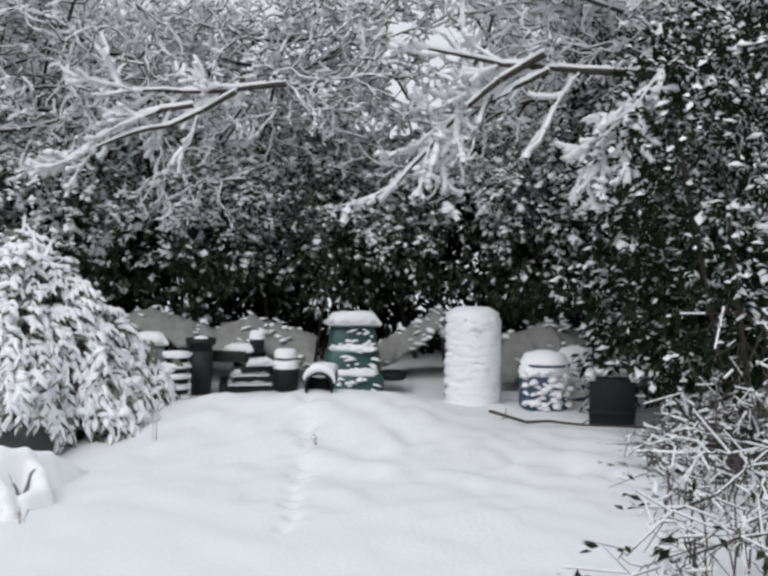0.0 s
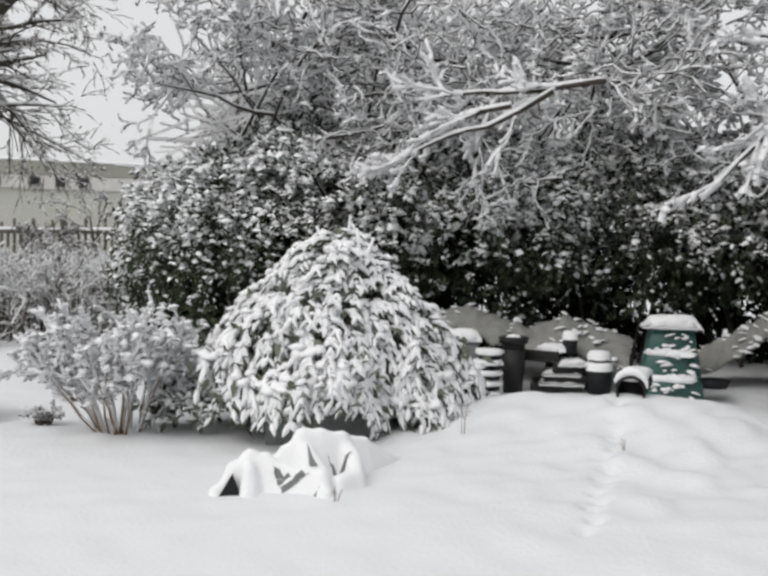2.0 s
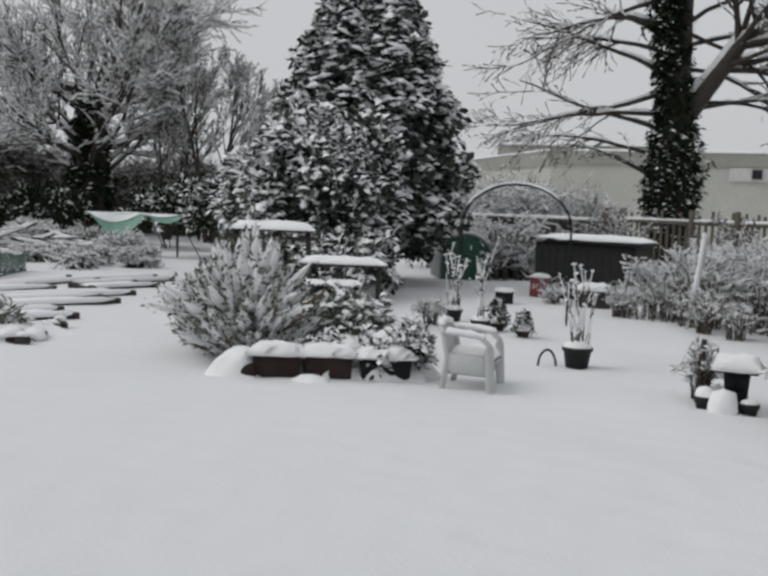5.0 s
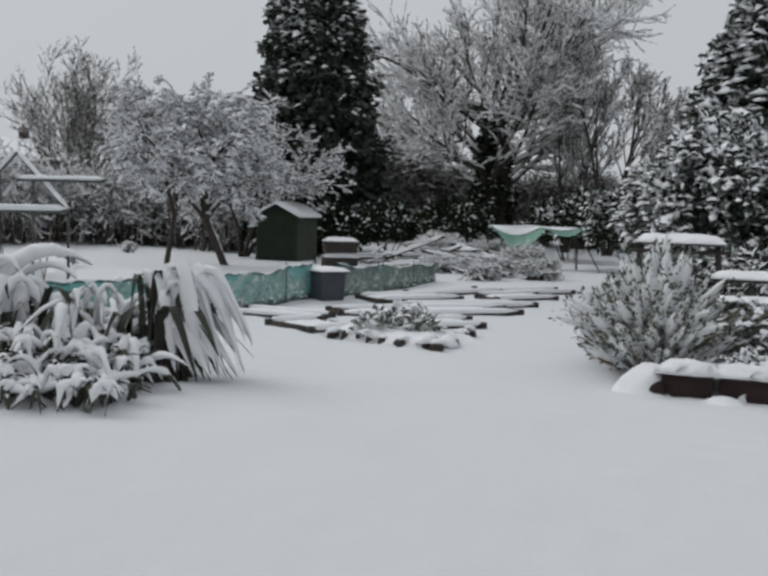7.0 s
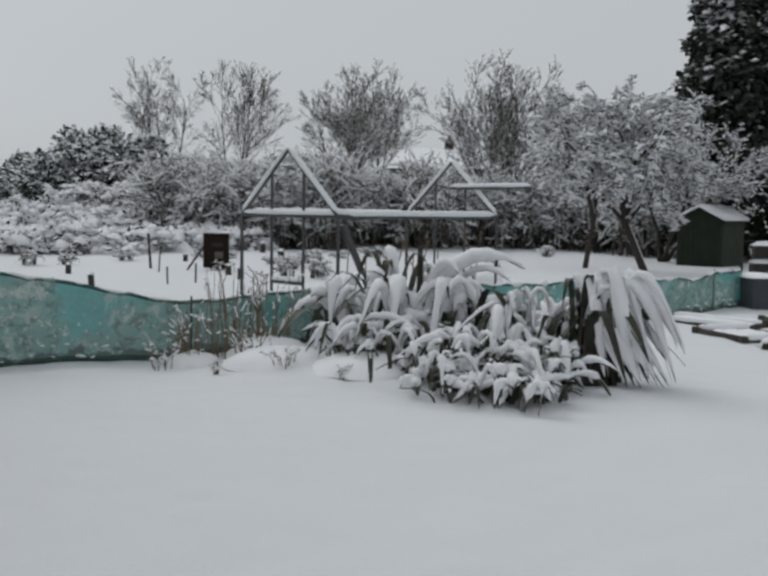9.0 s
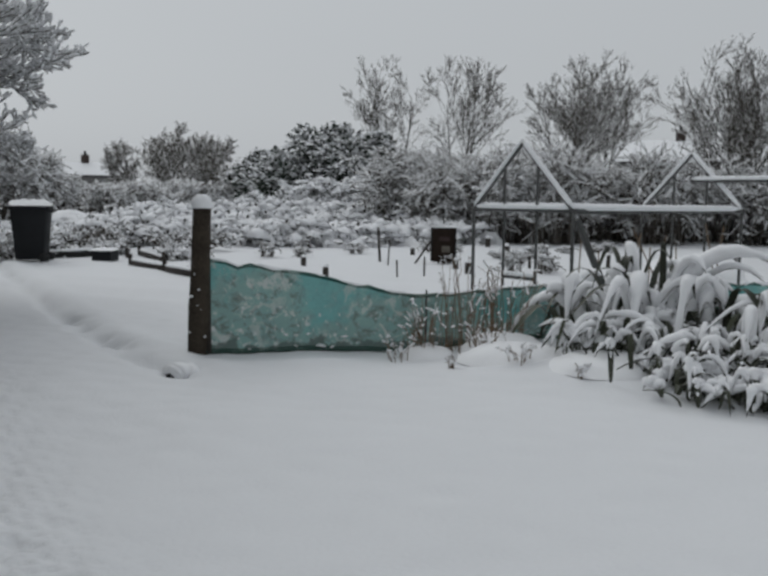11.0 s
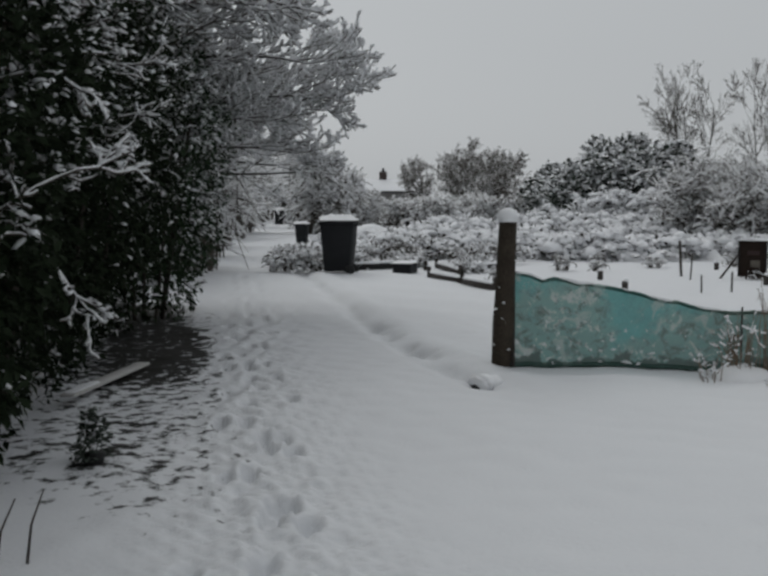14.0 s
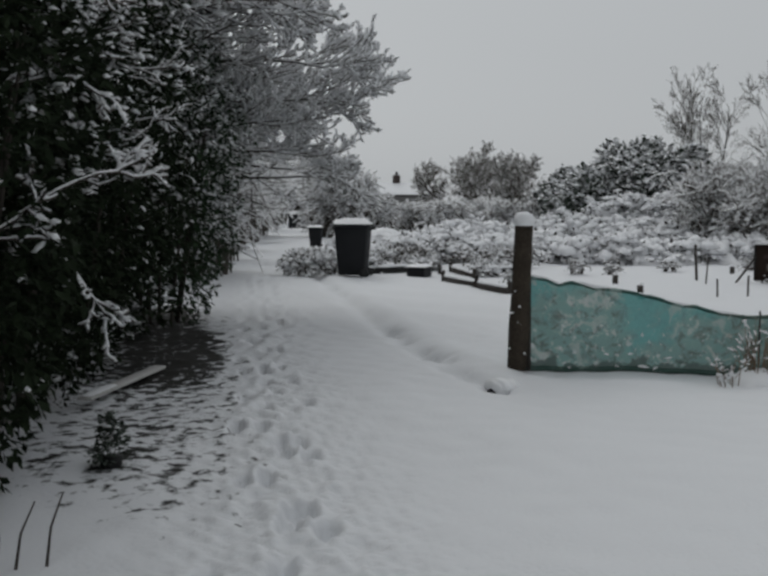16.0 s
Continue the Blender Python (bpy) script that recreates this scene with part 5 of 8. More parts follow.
for k, (x, y, w, h) in enumerate([(-1.0, -7.6, 2.0, 4.4), (-2.0, -9.4, 2.2, 5.0), (-3.4, -11.6, 2.4, 5.0), (-5.2, -14.2, 2.6, 4.6)]):
    leafy_bush("hedge_heart", (x, y), (w, 2.6, h), 376 + k, "dark sheltered heart of the lane hedge with hardly any snow", "hedge", clumps=800, leaf=0.26, count=5, pad=0.06, snow=0.01, mats=(IVY, BARK), foot=-0.3, squash=0.9, turn=-35, lumps=0.1, stems=4, group="heart of the lane hedge")
for k, (az, d, w, h) in enumerate([(150.9, 26, 4.0, 4.2), (150.0, 33, 4.4, 4.4), (149.2, 41, 4.8, 4.2), (148.2, 51, 5.4, 4.6), (147.3, 64, 6.0, 5.2), (146.5, 82, 6.5, 6.0), (145.9, 110, 7.0, 7.5), (148.6, 60, 8.0, 6.5)]):
    twiggy_bush("lane_thicket", polar(az, d), (w, w * 1.2, h), 382 + k, "tall leafless lane-side thicket pale with snow", "thicket", 120, 0.017, 0.75, 0.02 + 0.0004 * d, arch=0.5, kids=5, turn=-35, pads=500, pad=0.09, group="tall thickets along the lane")
TIPS = [(140.0, 6.3, 17), (140.2, 4.6, 17), (141.2, 3.0, 18), (140.8, 8.4, 16), (140.6, 10.8, 15), (141.0, 6.2, 17), (142.0, 9.0, 15), (142.6, 4.2, 18), (141.6, 12.6, 14), (142.6, 7.2, 16), (144.2, 11.0, 14), (144.4, 5.4, 16), (143.2, 14.0, 13), (145.6, 8.4, 14), (146.6, 12.5, 13), (147.4, 6.5, 15), (141.8, 5.2, 17), (143.4, 8.2, 16), (144.8, 13.0, 13), (140.6, 7.4, 17), (142.2, 11.2, 14), (145.4, 10.2, 14), (141.4, 9.6, 15), (143.8, 6.2, 17)]
for k in range(4):
    limbs = []
    for az, el, d in TIPS[k:20:4]:
        u = (d - 12.6) / 9.0
        tip = polar(az, d, 1.6 + d * math.tan(radians(el)))
        root = np.array((-4.6 - 5.0 * u, -12.2 - 7.0 * u, max(1.8, tip[2] - 0.5)))
        L = float(np.linalg.norm(tip - root))
        limbs.append((root, unit(tip - root) + np.array((0, 0, 0.05)), L * 0.87, 0.04))
    overhanging((-6.2 - k * 0.9, -15.4 - k * 1.2), 410 + k, limbs, "leafless tree leaning over the lane with snowy upturned twigs", dict(steps=(8, 6, 5, 4), wander=0.07, lift=(-0.02, 0.06, 0.10, 0.09), kids=(2.3, 1.5, 0.9), bare=(0.1, 0.1, 0.05), angle=(0.3, 0.85), ratio=(0.32, 0.5, 0.5), thin=0.008), 0.0185, 1.0, "near", (700, 0.055))
shoots = rng_for(436)
for k in range(3):
    limbs = []
    for j in range(14):
        u = shoots.uniform(0, 1)
        root = np.array((-1.25 - 2.6 * u, -5.6 - 3.9 * u, shoots.uniform(1.3 + 0.7 * u, 4.4)))
        limbs.append((root, np.array((-0.75, 0.45, shoots.uniform(-0.15, 0.45))) + shoots.normal(0, 0.3, 3), shoots.uniform(0.45, 1.15), 0.013))
    overhanging((-1.6 - 0.7 * k, -7.2 - k), 430 + k, limbs, "bare shoots of a hedge tree thickly coated with snow", dict(SPARSE, kids=(1.0, 1.0), wander=0.13, thin=0.007), 0.012, 1.0, "near", (160, 0.045))
# Out-of-view hedge masses, added to block sky light from the lane hedge.
for k, (x, y, w, dp, h) in enumerate([(1.2, -6.2, 3.0, 3.0, 5.6), (3.4, -5.0, 3.4, 3.0, 5.6), (5.6, -3.4, 3.4, 3.2, 5.6), (1.6, -9.0, 3.6, 3.4, 6.5)]):
    leafy_bush("lane_hedge", (x, y), (w, dp, h), 390 + k, "unseen hedge added past the near end of the lane to darken it", "hedge", clumps=900, leaf=0.3, count=6, pad=0.1, snow=0.2, mats=(IVY, BARK), foot=-0.15, squash=0.9, lumps=0.12, stems=5, group="hedge along the lane", far=True)


# ---- boundary fence and low buildings of the left garden ----
def picket_fence(points, tall, label, gap=0.16):
    """Upright pales on two rails between posts, with snow along the upper rail."""
    fence = thing("paling_fence", lay(points[0]), label, "fence")
    for a, b in zip(points[:-1], points[1:]):
        a, b = lay(a), lay(b)
        L = np.linalg.norm(b - a)
        for z in (0.45, tall * 0.86):
            rail = part("rail", beam(a + (0, 0, z), b + (0, 0, z), 0.05, 0.08), FENCEWOOD, fence)
        part("rail_snow", slab([a + (0, 0, z + 0.07), b + (0, 0, z + 0.07)], 0.09, 0.07, n=24), SNOW, rail)
        side = unit(np.cross(b - a, (0, 0, 1)))
        n = int(L / gap)
        for k in range(n + 1):
            p = a + (b - a) * k / n
            if k % 14 == 0:
                part("post", box((0.1, 0.1, tall + 0.05), p + side * 0.06, bevel=0.01), FENCEWOOD, fence)
            h = tall * (0.96 + 0.06 * math.sin(k * 2.3))
            part("pale", box((0.07, 0.022, h), p - side * 0.045, math.degrees(math.atan2(b[1] - a[1], b[0] - a[0])), bevel=0.004), FENCEWOOD, fence, smooth=False)


picket_fence([polar(48.6, 25.5), polar(41.5, 24.0), polar(34.0, 22.0)], 1.9, "weathered grey paling fence with snow along its rail")


def panel_fence():
    fence = thing("board_fence", lay(polar(57, 26.5)), "dark close-boarded fence topped with a line of snow", "fence")
    a, b = lay(polar(58.0, 26.6)), lay(polar(48.6, 25.6))
    n = 34
    for k in range(n):
        p = a + (b - a) * (k + 0.5) / n
        part("board", box((0.128, 0.022, 1.55), p, math.degrees(math.atan2(b[1] - a[1], b[0] - a[0])), bevel=0.004), DEADWOOD, fence, smooth=False)
    part("cap_rail", beam(a + (0, 0, 1.58), b + (0, 0, 1.58), 0.09, 0.05), DEADWOOD, fence)
    part("cap_snow", slab([a + (0, 0, 1.64), b + (0, 0, 1.64)], 0.12, 0.09, n=30), SNOW, fence)


panel_fence()


def flat_shed():
    """Low tarred shed with a flat snowy roof."""
    c = lay((-15.75, 13.55))
    shed = thing("flat_roofed_shed", c, "low dark tarred shed with a snow-covered flat roof", "shed")
    t = 36.0
    d = np.array((math.cos(radians(t)), math.sin(radians(t)), 0))
    n = np.array((-d[1], d[0], 0))
    part("body", box((2.05, 1.6, 1.14), c, t, 0.01), DARKSHED, shed, smooth=False)
    for k in range(13):
        part("board", box((0.15, 0.02, 1.10), c - n * 0.812 + d * (-0.94 + k * 0.156), t, 0.004), DARKSHED, shed, smooth=False)
    roof = part("roof", box((2.25, 1.85, 0.06), c + (0, 0, 1.145), t, 0.01, tilt=(0, 1.5)), DARKSHED, shed, smooth=False)
    part("roof_snow", drape((2.2, 1.8), c + (0, 0, 1.21), t, 0.10, 11, 3), SNOW, roof)
    q = c - n * 0.9 - d * 0.85
    box1 = thing("red_crate", q, "small faded red crate with a snow cap by the shed", "crate")
    part("body", box((0.36, 0.3, 0.42), q, t, 0.01), REDPAINT, box1)
    part("snow", drape((0.36, 0.3), q + (0, 0, 0.42), t, 0.07, 7, 4), SNOW, box1)


flat_shed()


def dome_store():
    """A barrel-roofed store sheeted in green, its round end to the lawn."""
    c = lay(polar(56.6, 24.6))
    store = thing("barrel_roofed_store", c, "small barrel-roofed store with a dark green end panel and snowy roof", "shed")
    t = 56.6 + 12
    d = np.array((math.cos(radians(t)), math.sin(radians(t)), 0))
    n = np.array((-d[1], d[0], 0))
    a = np.linspace(0, np.pi, 17)
    prof = np.stack([0.62 * np.cos(a), np.minimum(0.55 + 0.58 * np.sin(a), 1.13)], -1)
    prof = np.concatenate([[(0.62, 0)], prof, [(-0.62, 0)]])
    k = len(prof)

    def ring(off, grow_by, lift):
        return np.array([c + d * x * grow_by + n * off + (0, 0, z * grow_by + lift) for x, z in prof])
    v = np.concatenate([ring(0, 1, 0), ring(1.5, 1, 0)])
    f = np.array([(i, i + 1, k + i + 1, k + i) for i in range(k - 1)])
    part("roof_sheet", (v, f), GREYTANK, store)
    front = np.concatenate([ring(-0.02, 1.0, 0), ring(0.02, 1.0, 0)])
    tri = [(0, i, i + 1) for i in range(1, k - 1)] + [(k, k + i + 1, k + i) for i in range(1, k - 1)]
    part("end_panel", (front, np.array(tri)), TENTGREEN, store, "dark green round-topped end panel", smooth=False)
    v = np.concatenate([r[4:k - 4] for r in (ring(0.03, 1.03, 0.01), ring(0.03, 1.09, 0.03), ring(1.5, 1.09, 0.03))])
    h = k - 8
    f = [(j * h + i, j * h + i + 1, (j + 1) * h + i + 1, (j + 1) * h + i) for j in (0, 1) for i in range(h - 1)]
    part("roof_snow", (v, np.array(f)), SNOW, store)
    part("rib", tubes([ring(-0.03, 1.03, 0)], [np.full(k, 0.025)], 5), GREYTANK, store)
    rng = rng_for(8)
    q = c + d * rng.uniform(-0.5, -0.1, 9)[:, None] - n * 0.03 + np.array((0, 0, 1)) * rng.uniform(0.35, 0.95, 9)[:, None]
    part("stuck_snow", pads_at(rng, q, np.tile(-n, (9, 1)), 0.07), SNOW, store, kind="stuff")


dome_store()


# ---- rose arch, pots and ornaments ----
def rose_arch():
    arch = thing("rose_arch", lay((-12.1, 8.8)), "thin black metal garden arch with snow on its hoop", "arch")
    feet = [np.array((-12.75, 8.25)), np.array((-11.55, 9.45))]
    off = np.array((-0.28, 0.22))
    u = np.linspace(0, np.pi, 15)
    hoops = []
    for s in (0, 1):
        a, b = feet[0] + off * s, feet[1] + off * s
        m, h = (a + b) / 2, (b - a) / 2
        top = [(*(m - h * math.cos(x)), 1.45 + 0.66 * math.sin(x)) for x in u]
        path = np.array([lay(a, -0.1), *top, lay(b, -0.1)])
        hoops.append(path)
        part("hoop", tubes([path], [np.full(len(path), 0.014)], 6), DARKPLASTIC, arch)
        part("hoop_snow", slab(path[3:-4] + (0, 0, 0.02), 0.035, 0.035, n=3, seed=s), SNOW, arch)
    for k in range(1, len(hoops[0]) - 1, 1):
        part("cross_bar", rods([hoops[0][k]], [hoops[1][k]], 0.008, 0.008, 5), DARKPLASTIC, arch)


rose_arch()


def pot(at, r, h, label, mat=BLACKPOT, snow=0.06, seed=0, name="plant_pot", plant=None, group="pots on the lawn"):
    b = lay(at, -0.02)
    p = thing(name, b, label, "pot", group)
    part("body", lathe([(0, 0), (r * 0.74, 0), (r * 0.97, h), (r * 1.05, h), (r * 1.05, h - 0.04), (r * 1.0, h - 0.04), (r * 0.9, h - 0.05), (0, h - 0.05)], b, 18), mat, p)
    part("snow", lathe([(r * 0.98, h - 0.03), (r * 0.9, h + snow * 0.6), (r * 0.5, h + snow), (0, h + snow * 1.1)], b, 14, wobble=0.03, seed=seed), SNOW, p)
    if plant:
        rng = rng_for(seed + 40)
        n, tall = plant
        s0 = b + rng.normal(0, r * 0.35, (n, 3)) * (1, 1, 0) + (0, 0, h)
        mid = s0 + rng.normal(0, 0.05, (n, 3)) + np.array((0, 0, 1)) * tall * rng.uniform(0.3, 0.6, (n, 1))
        s1 = mid + rng.normal(0, 0.09, (n, 3)) + np.array((0, 0, 1)) * tall * rng.uniform(0.2, 0.5, (n, 1))
        a, e = np.concatenate([s0, mid]), np.concatenate([mid, s1])
        part("stemwork", rods(a, e, 0.007, 0.004, 4), TWIG, p, kind="stuff")
        q = mid + (s1 - mid) * rng.uniform(0, 1, (n, 1))
        part("plant_snow", joined([pads_at(rng, np.concatenate([q, s1]), unit(rng.normal(0, 1, (2 * n, 3))), 0.035)]), SNOW, p, kind="stuff")
        half = a + (e - a) * 0.45
        part("stem_snow", rods(half + (0.004, -0.004, 0.006), e + (0.004, -0.004, 0.006), 0.008, 0.006, 4), SNOW, p, kind="stuff")
    return p


pot((-8.2, 6.85), 0.16, 0.24, "black plastic pot with bare snowy stems on the lawn", seed=1, plant=(16, 0.85))
pot((-11.15, 7.6), 0.13, 0.2, "small dark pot with snow-covered stems", seed=2, plant=(14, 0.9))
pot((-12.3, 7.9), 0.13, 0.2, "small dark pot with snow-covered stems", seed=5, plant=(14, 0.9))


def drip_tray():
    b = lay((-8.42, 6.62), -0.02)
    r = thing("plant_stake", b, "bent dark metal hoop standing in the snow", "stake")
    u = np.linspace(0, np.pi, 9)
    d = unit(np.array((0.65, 0.75, 0)))
    part("hoop", tubes([np.array([b + d * 0.1 * math.cos(x) + (0, 0, 0.2 * math.sin(x)) for x in u])], [np.full(9, 0.014)], 5), DARKPLASTIC, r)


drip_tray()


def little_tree(at, h, r, seed, label, name="potted_conifer", mat=CONIFER, potmat=TERRACOTTA, snow=0.6):
    """A dwarf conifer standing in a small pot."""
    b = lay(at, -0.02)
    t = thing(name, b, label, "shrub", "small potted plants")
    rng = rng_for(seed)
    part("pot", lathe([(0, 0), (r * 0.6, 0), (r * 0.75, h * 0.25), (0, h * 0.25)], b, 12), potmat, t)
    n = 90
    u = rng.uniform(0, 1, n)
    a = rng.uniform(0, 6.3, n)
    out = np.stack([np.cos(a), np.sin(a), 0.3 + 0 * a], -1)
    p = b + out * (r * (1 - u) ** 0.7)[:, None] * (1, 1, 0) + np.array((0, 0, 1)) * (h * 0.22 + h * 0.76 * u)[:, None]
    part("foliage", leaves_at(rng, p, out, 5, r * 0.42, SPRAY, 0.0), mat, t, kind="stuff")
    k = rng.uniform(0, 1, n) < snow
    part("snow", pads_at(rng, p[k], out[k], r * 0.3), SNOW, t, kind="stuff")


little_tree((-11.25, 7.95), 0.48, 0.15, 21, "dwarf conifer in a small pot sprinkled with snow")
little_tree((-10.5, 7.85), 0.36, 0.12, 22, "tiny conifer in a small pot sprinkled with snow", snow=0.9)
little_tree((-2.6, -6.25), 0.34, 0.1, 23, "small dark potted conifer beside the lane", potmat=BLACKPOT, snow=0.15)


def lidded_box(name, at, size, turn, label, mat, snow=0.08, seed=0, category="box", group="", taper=1.0, lid=True, dz=-0.02):
    b = lay(at, dz)
    x = thing(name, b, label, category, group)
    part("body", box(size, b, turn, 0.012, taper=taper), mat, x, smooth=False)
    if lid:
        part("lid", box((size[0] * 1.06, size[1] * 1.06, 0.035), b + (0, 0, size[2] + 0.001), turn, 0.01), mat, x, smooth=False)
    if snow:
        part("snow", drape((size[0] * 1.02, size[1] * 1.02), b + (0, 0, size[2] + 0.036 * lid), turn, snow, 8, seed), SNOW, x)
    return x


lidded_box("small_crate", (-14.9, 10.7), (0.26, 0.24, 0.22), 20, "small dark crate with a snow cap on the lawn", DARKPLASTIC, 0.06, 5, "crate")
lidded_box("wooden_trough", (-13.9, 12.0), (0.62, 0.4, 0.3), 44, "low wooden planter trough heaped with snow", DEADWOOD, 0.12, 6, "planter")
for k, (x, y, w, h) in enumerate([(-14.6, 11.6, 0.9, 0.35), (-13.0, 12.0, 0.9, 0.55), (-12.3, 11.2, 0.7, 0.45), (-15.6, 12.4, 0.9, 0.4), (-11.0, 11.4, 0.8, 0.5), (-9.6, 10.9, 0.9, 0.5), (-10.3, 11.0, 0.7, 0.6), (-5.2, 6.75, 0.42, 0.16), (-5.75, 7.9, 0.4, 0.15), (-6.35, 6.75, 0.45, 0.5), (-12.0, 7.3, 0.7, 0.35)]):
    twiggy_bush("border_plant", (x, y), (w, w * 0.8, h), 600 + k, "low bare garden plant dusted with snow", "plant", 26, 0.007, 0.8, 0.012, mats=(TWIG, SNOW), arch=0.3, kids=2, foot=0.4, far=True, pads=30, pad=0.035, group="low plants in the garden")


def leaning_pole():
    b = lay((-10.75, 11.1), -0.1)
    p = thing("leaning_pole", b, "pale leaning garden pole plastered with snow", "pole")
    top = np.array((-10.4, 11.05, 1.42))
    part("shaft", tubes([[b, (b + top) / 2 + (0.02, 0, 0), top]], [[0.04, 0.036, 0.03]], 8), PALEBOARD, p)
    part("snow", tubes([[b + (0.03, -0.05, 0.25), (b + top) / 2 + (0.04, -0.04, 0), top + (0, -0.03, 0.06)]], [[0.035, 0.045, 0.03]], 6), SNOW, p)


leaning_pole()


def bird_table():
    """A flat-topped stone pedestal with a snow cap, a dark stake and pots round its foot."""
    b = lay((-5.95, 6.75), -0.02)
    t = thing("pedestal_table", b, "dark low pedestal table with a thick cap of snow", "table")
    part("foot", box((0.2, 0.2, 0.2), b, 40, 0.02), DARKPLASTIC, t)
    part("pillar", lathe([(0, 0.19), (0.10, 0.19), (0.11, 0.3), (0.12, 0.36), (0, 0.36)], b, 10), DARKPLASTIC, t)
    top = part("tabletop", box((0.36, 0.34, 0.035), b + (0, 0, 0.355), 40, 0.01), DARKPLASTIC, t)
    part("snow", drape((0.36, 0.34), b + (0, 0, 0.392), 40, 0.11, 9, 7), SNOW, top)
    pot((-6.02, 6.45), 0.09, 0.13, "small black pot filled with snow at the pedestal", seed=11, snow=0.08)
    pot((-5.72, 6.66), 0.08, 0.12, "small black pot at the pedestal", seed=12, snow=0.03)
    m = thing("snow_heap", lay((-5.86, 6.5)), "heap of snow against the pedestal", "snow heap")
    part("mound", lathe([(0.14, -0.02), (0.13, 0.08), (0.09, 0.17), (0, 0.2)], lay((-5.86, 6.5)), 12, wobble=0.08, seed=3), SNOW, m)
    s = lay((-6.3, 6.65), -0.05)
    k = thing("wooden_stake", s, "dark broken wooden stake with snow on one side", "stake")
    part("shaft", beam(s, s + (0.02, 0.03, 0.62), 0.05, 0.04), DEADWOOD, k)
    part("branch", tubes([[s + (0, 0, 0.15), s + (0.12, 0.12, 0.42), s + (0.1, 0.12, 0.55)]], [[0.02, 0.02, 0.012]], 5), DEADWOOD, k)


bird_table()


def plastic_chair(name, place, turn, label, scale=1.0):
    """A moulded stacking armchair: seat, slatted back, arm loops running down into the legs."""
    b = lay(place, -0.10)
    ch = thing(name, b, label, "chair")
    c, s = math.cos(radians(turn)), math.sin(radians(turn))
    rot = np.array([(c, s, 0), (-s, c, 0), (0, 0, 1)])

    def w(p):
        return np.array(p, float) * scale @ rot + b

    def strip(path, wide, thick):
        p = w(path)
        u = np.linspace(0, len(p) - 1, 4 * (len(p) - 1) + 1)
        q = np.stack([np.interp(u, np.arange(len(p)), p[:, k]) for k in range(3)], -1)
        r = np.full(len(q), wide * scale / 2)
        q = np.concatenate([q[:1], q, q[-1:]])
        r = np.concatenate([[0.001], r, [0.001]])
        return tubes(q[None], r[None], 8, thick / wide)
    for sd in (-1, 1):
        part("leg", strip([(0.24, sd * 0.27, 0), (0.22, sd * 0.27, 0.35), (0.2, sd * 0.28, 0.58), (0.12, sd * 0.28, 0.645)], 0.11, 0.05), WHITEPLASTIC, ch)
        part("leg", strip([(-0.28, sd * 0.26, 0), (-0.22, sd * 0.25, 0.42), (-0.27, sd * 0.25, 0.66)], 0.065, 0.05), WHITEPLASTIC, ch)
        arm = part("armrest", strip([(0.16, sd * 0.28, 0.635), (0, sd * 0.285, 0.655), (-0.26, sd * 0.26, 0.67)], 0.065, 0.03), WHITEPLASTIC, ch)
        part("arm_snow", slab(w([(0.17, sd * 0.28, 0.66), (0, sd * 0.285, 0.685), (-0.25, sd * 0.26, 0.70)]), 0.07, 0.06, seed=4 + sd), SNOW, arm)
        part("side_apron", strip([(0.22, sd * 0.26, 0.36), (-0.22, sd * 0.245, 0.37)], 0.05, 0.22), WHITEPLASTIC, ch)
    part("seat", drape((0.5 * scale, 0.5 * scale), w((0, 0, 0.40)), turn, 0.03, 8, 2, 0.0), WHITEPLASTIC, ch)
    part("seat_snow", drape((0.46 * scale, 0.46 * scale), w((0, 0, 0.432)), turn, 0.10, 9, 3, 0.0), SNOW, ch)
    part("back_rail", strip([(-0.27, -0.25, 0.66), (-0.31, -0.2, 0.72), (-0.33, 0, 0.75), (-0.31, 0.2, 0.72), (-0.27, 0.25, 0.66)], 0.055, 0.04), WHITEPLASTIC, ch)
    for k in range(7):
        y = (k - 3) * 0.065
        part("back_slat", strip([(-0.23, y, 0.42), (-0.32, y, 0.73)], 0.058, 0.018), WHITEPLASTIC, ch)
    part("back_snow", slab(w([(-0.31, -0.2, 0.75), (-0.33, 0, 0.78), (-0.31, 0.2, 0.75)]), 0.07, 0.06, seed=9), SNOW, ch)
    return ch


plastic_chair("garden_chair", (-7.6, 5.1), 44, "white moulded plastic garden chair with snow on its seat and arms", 0.92)


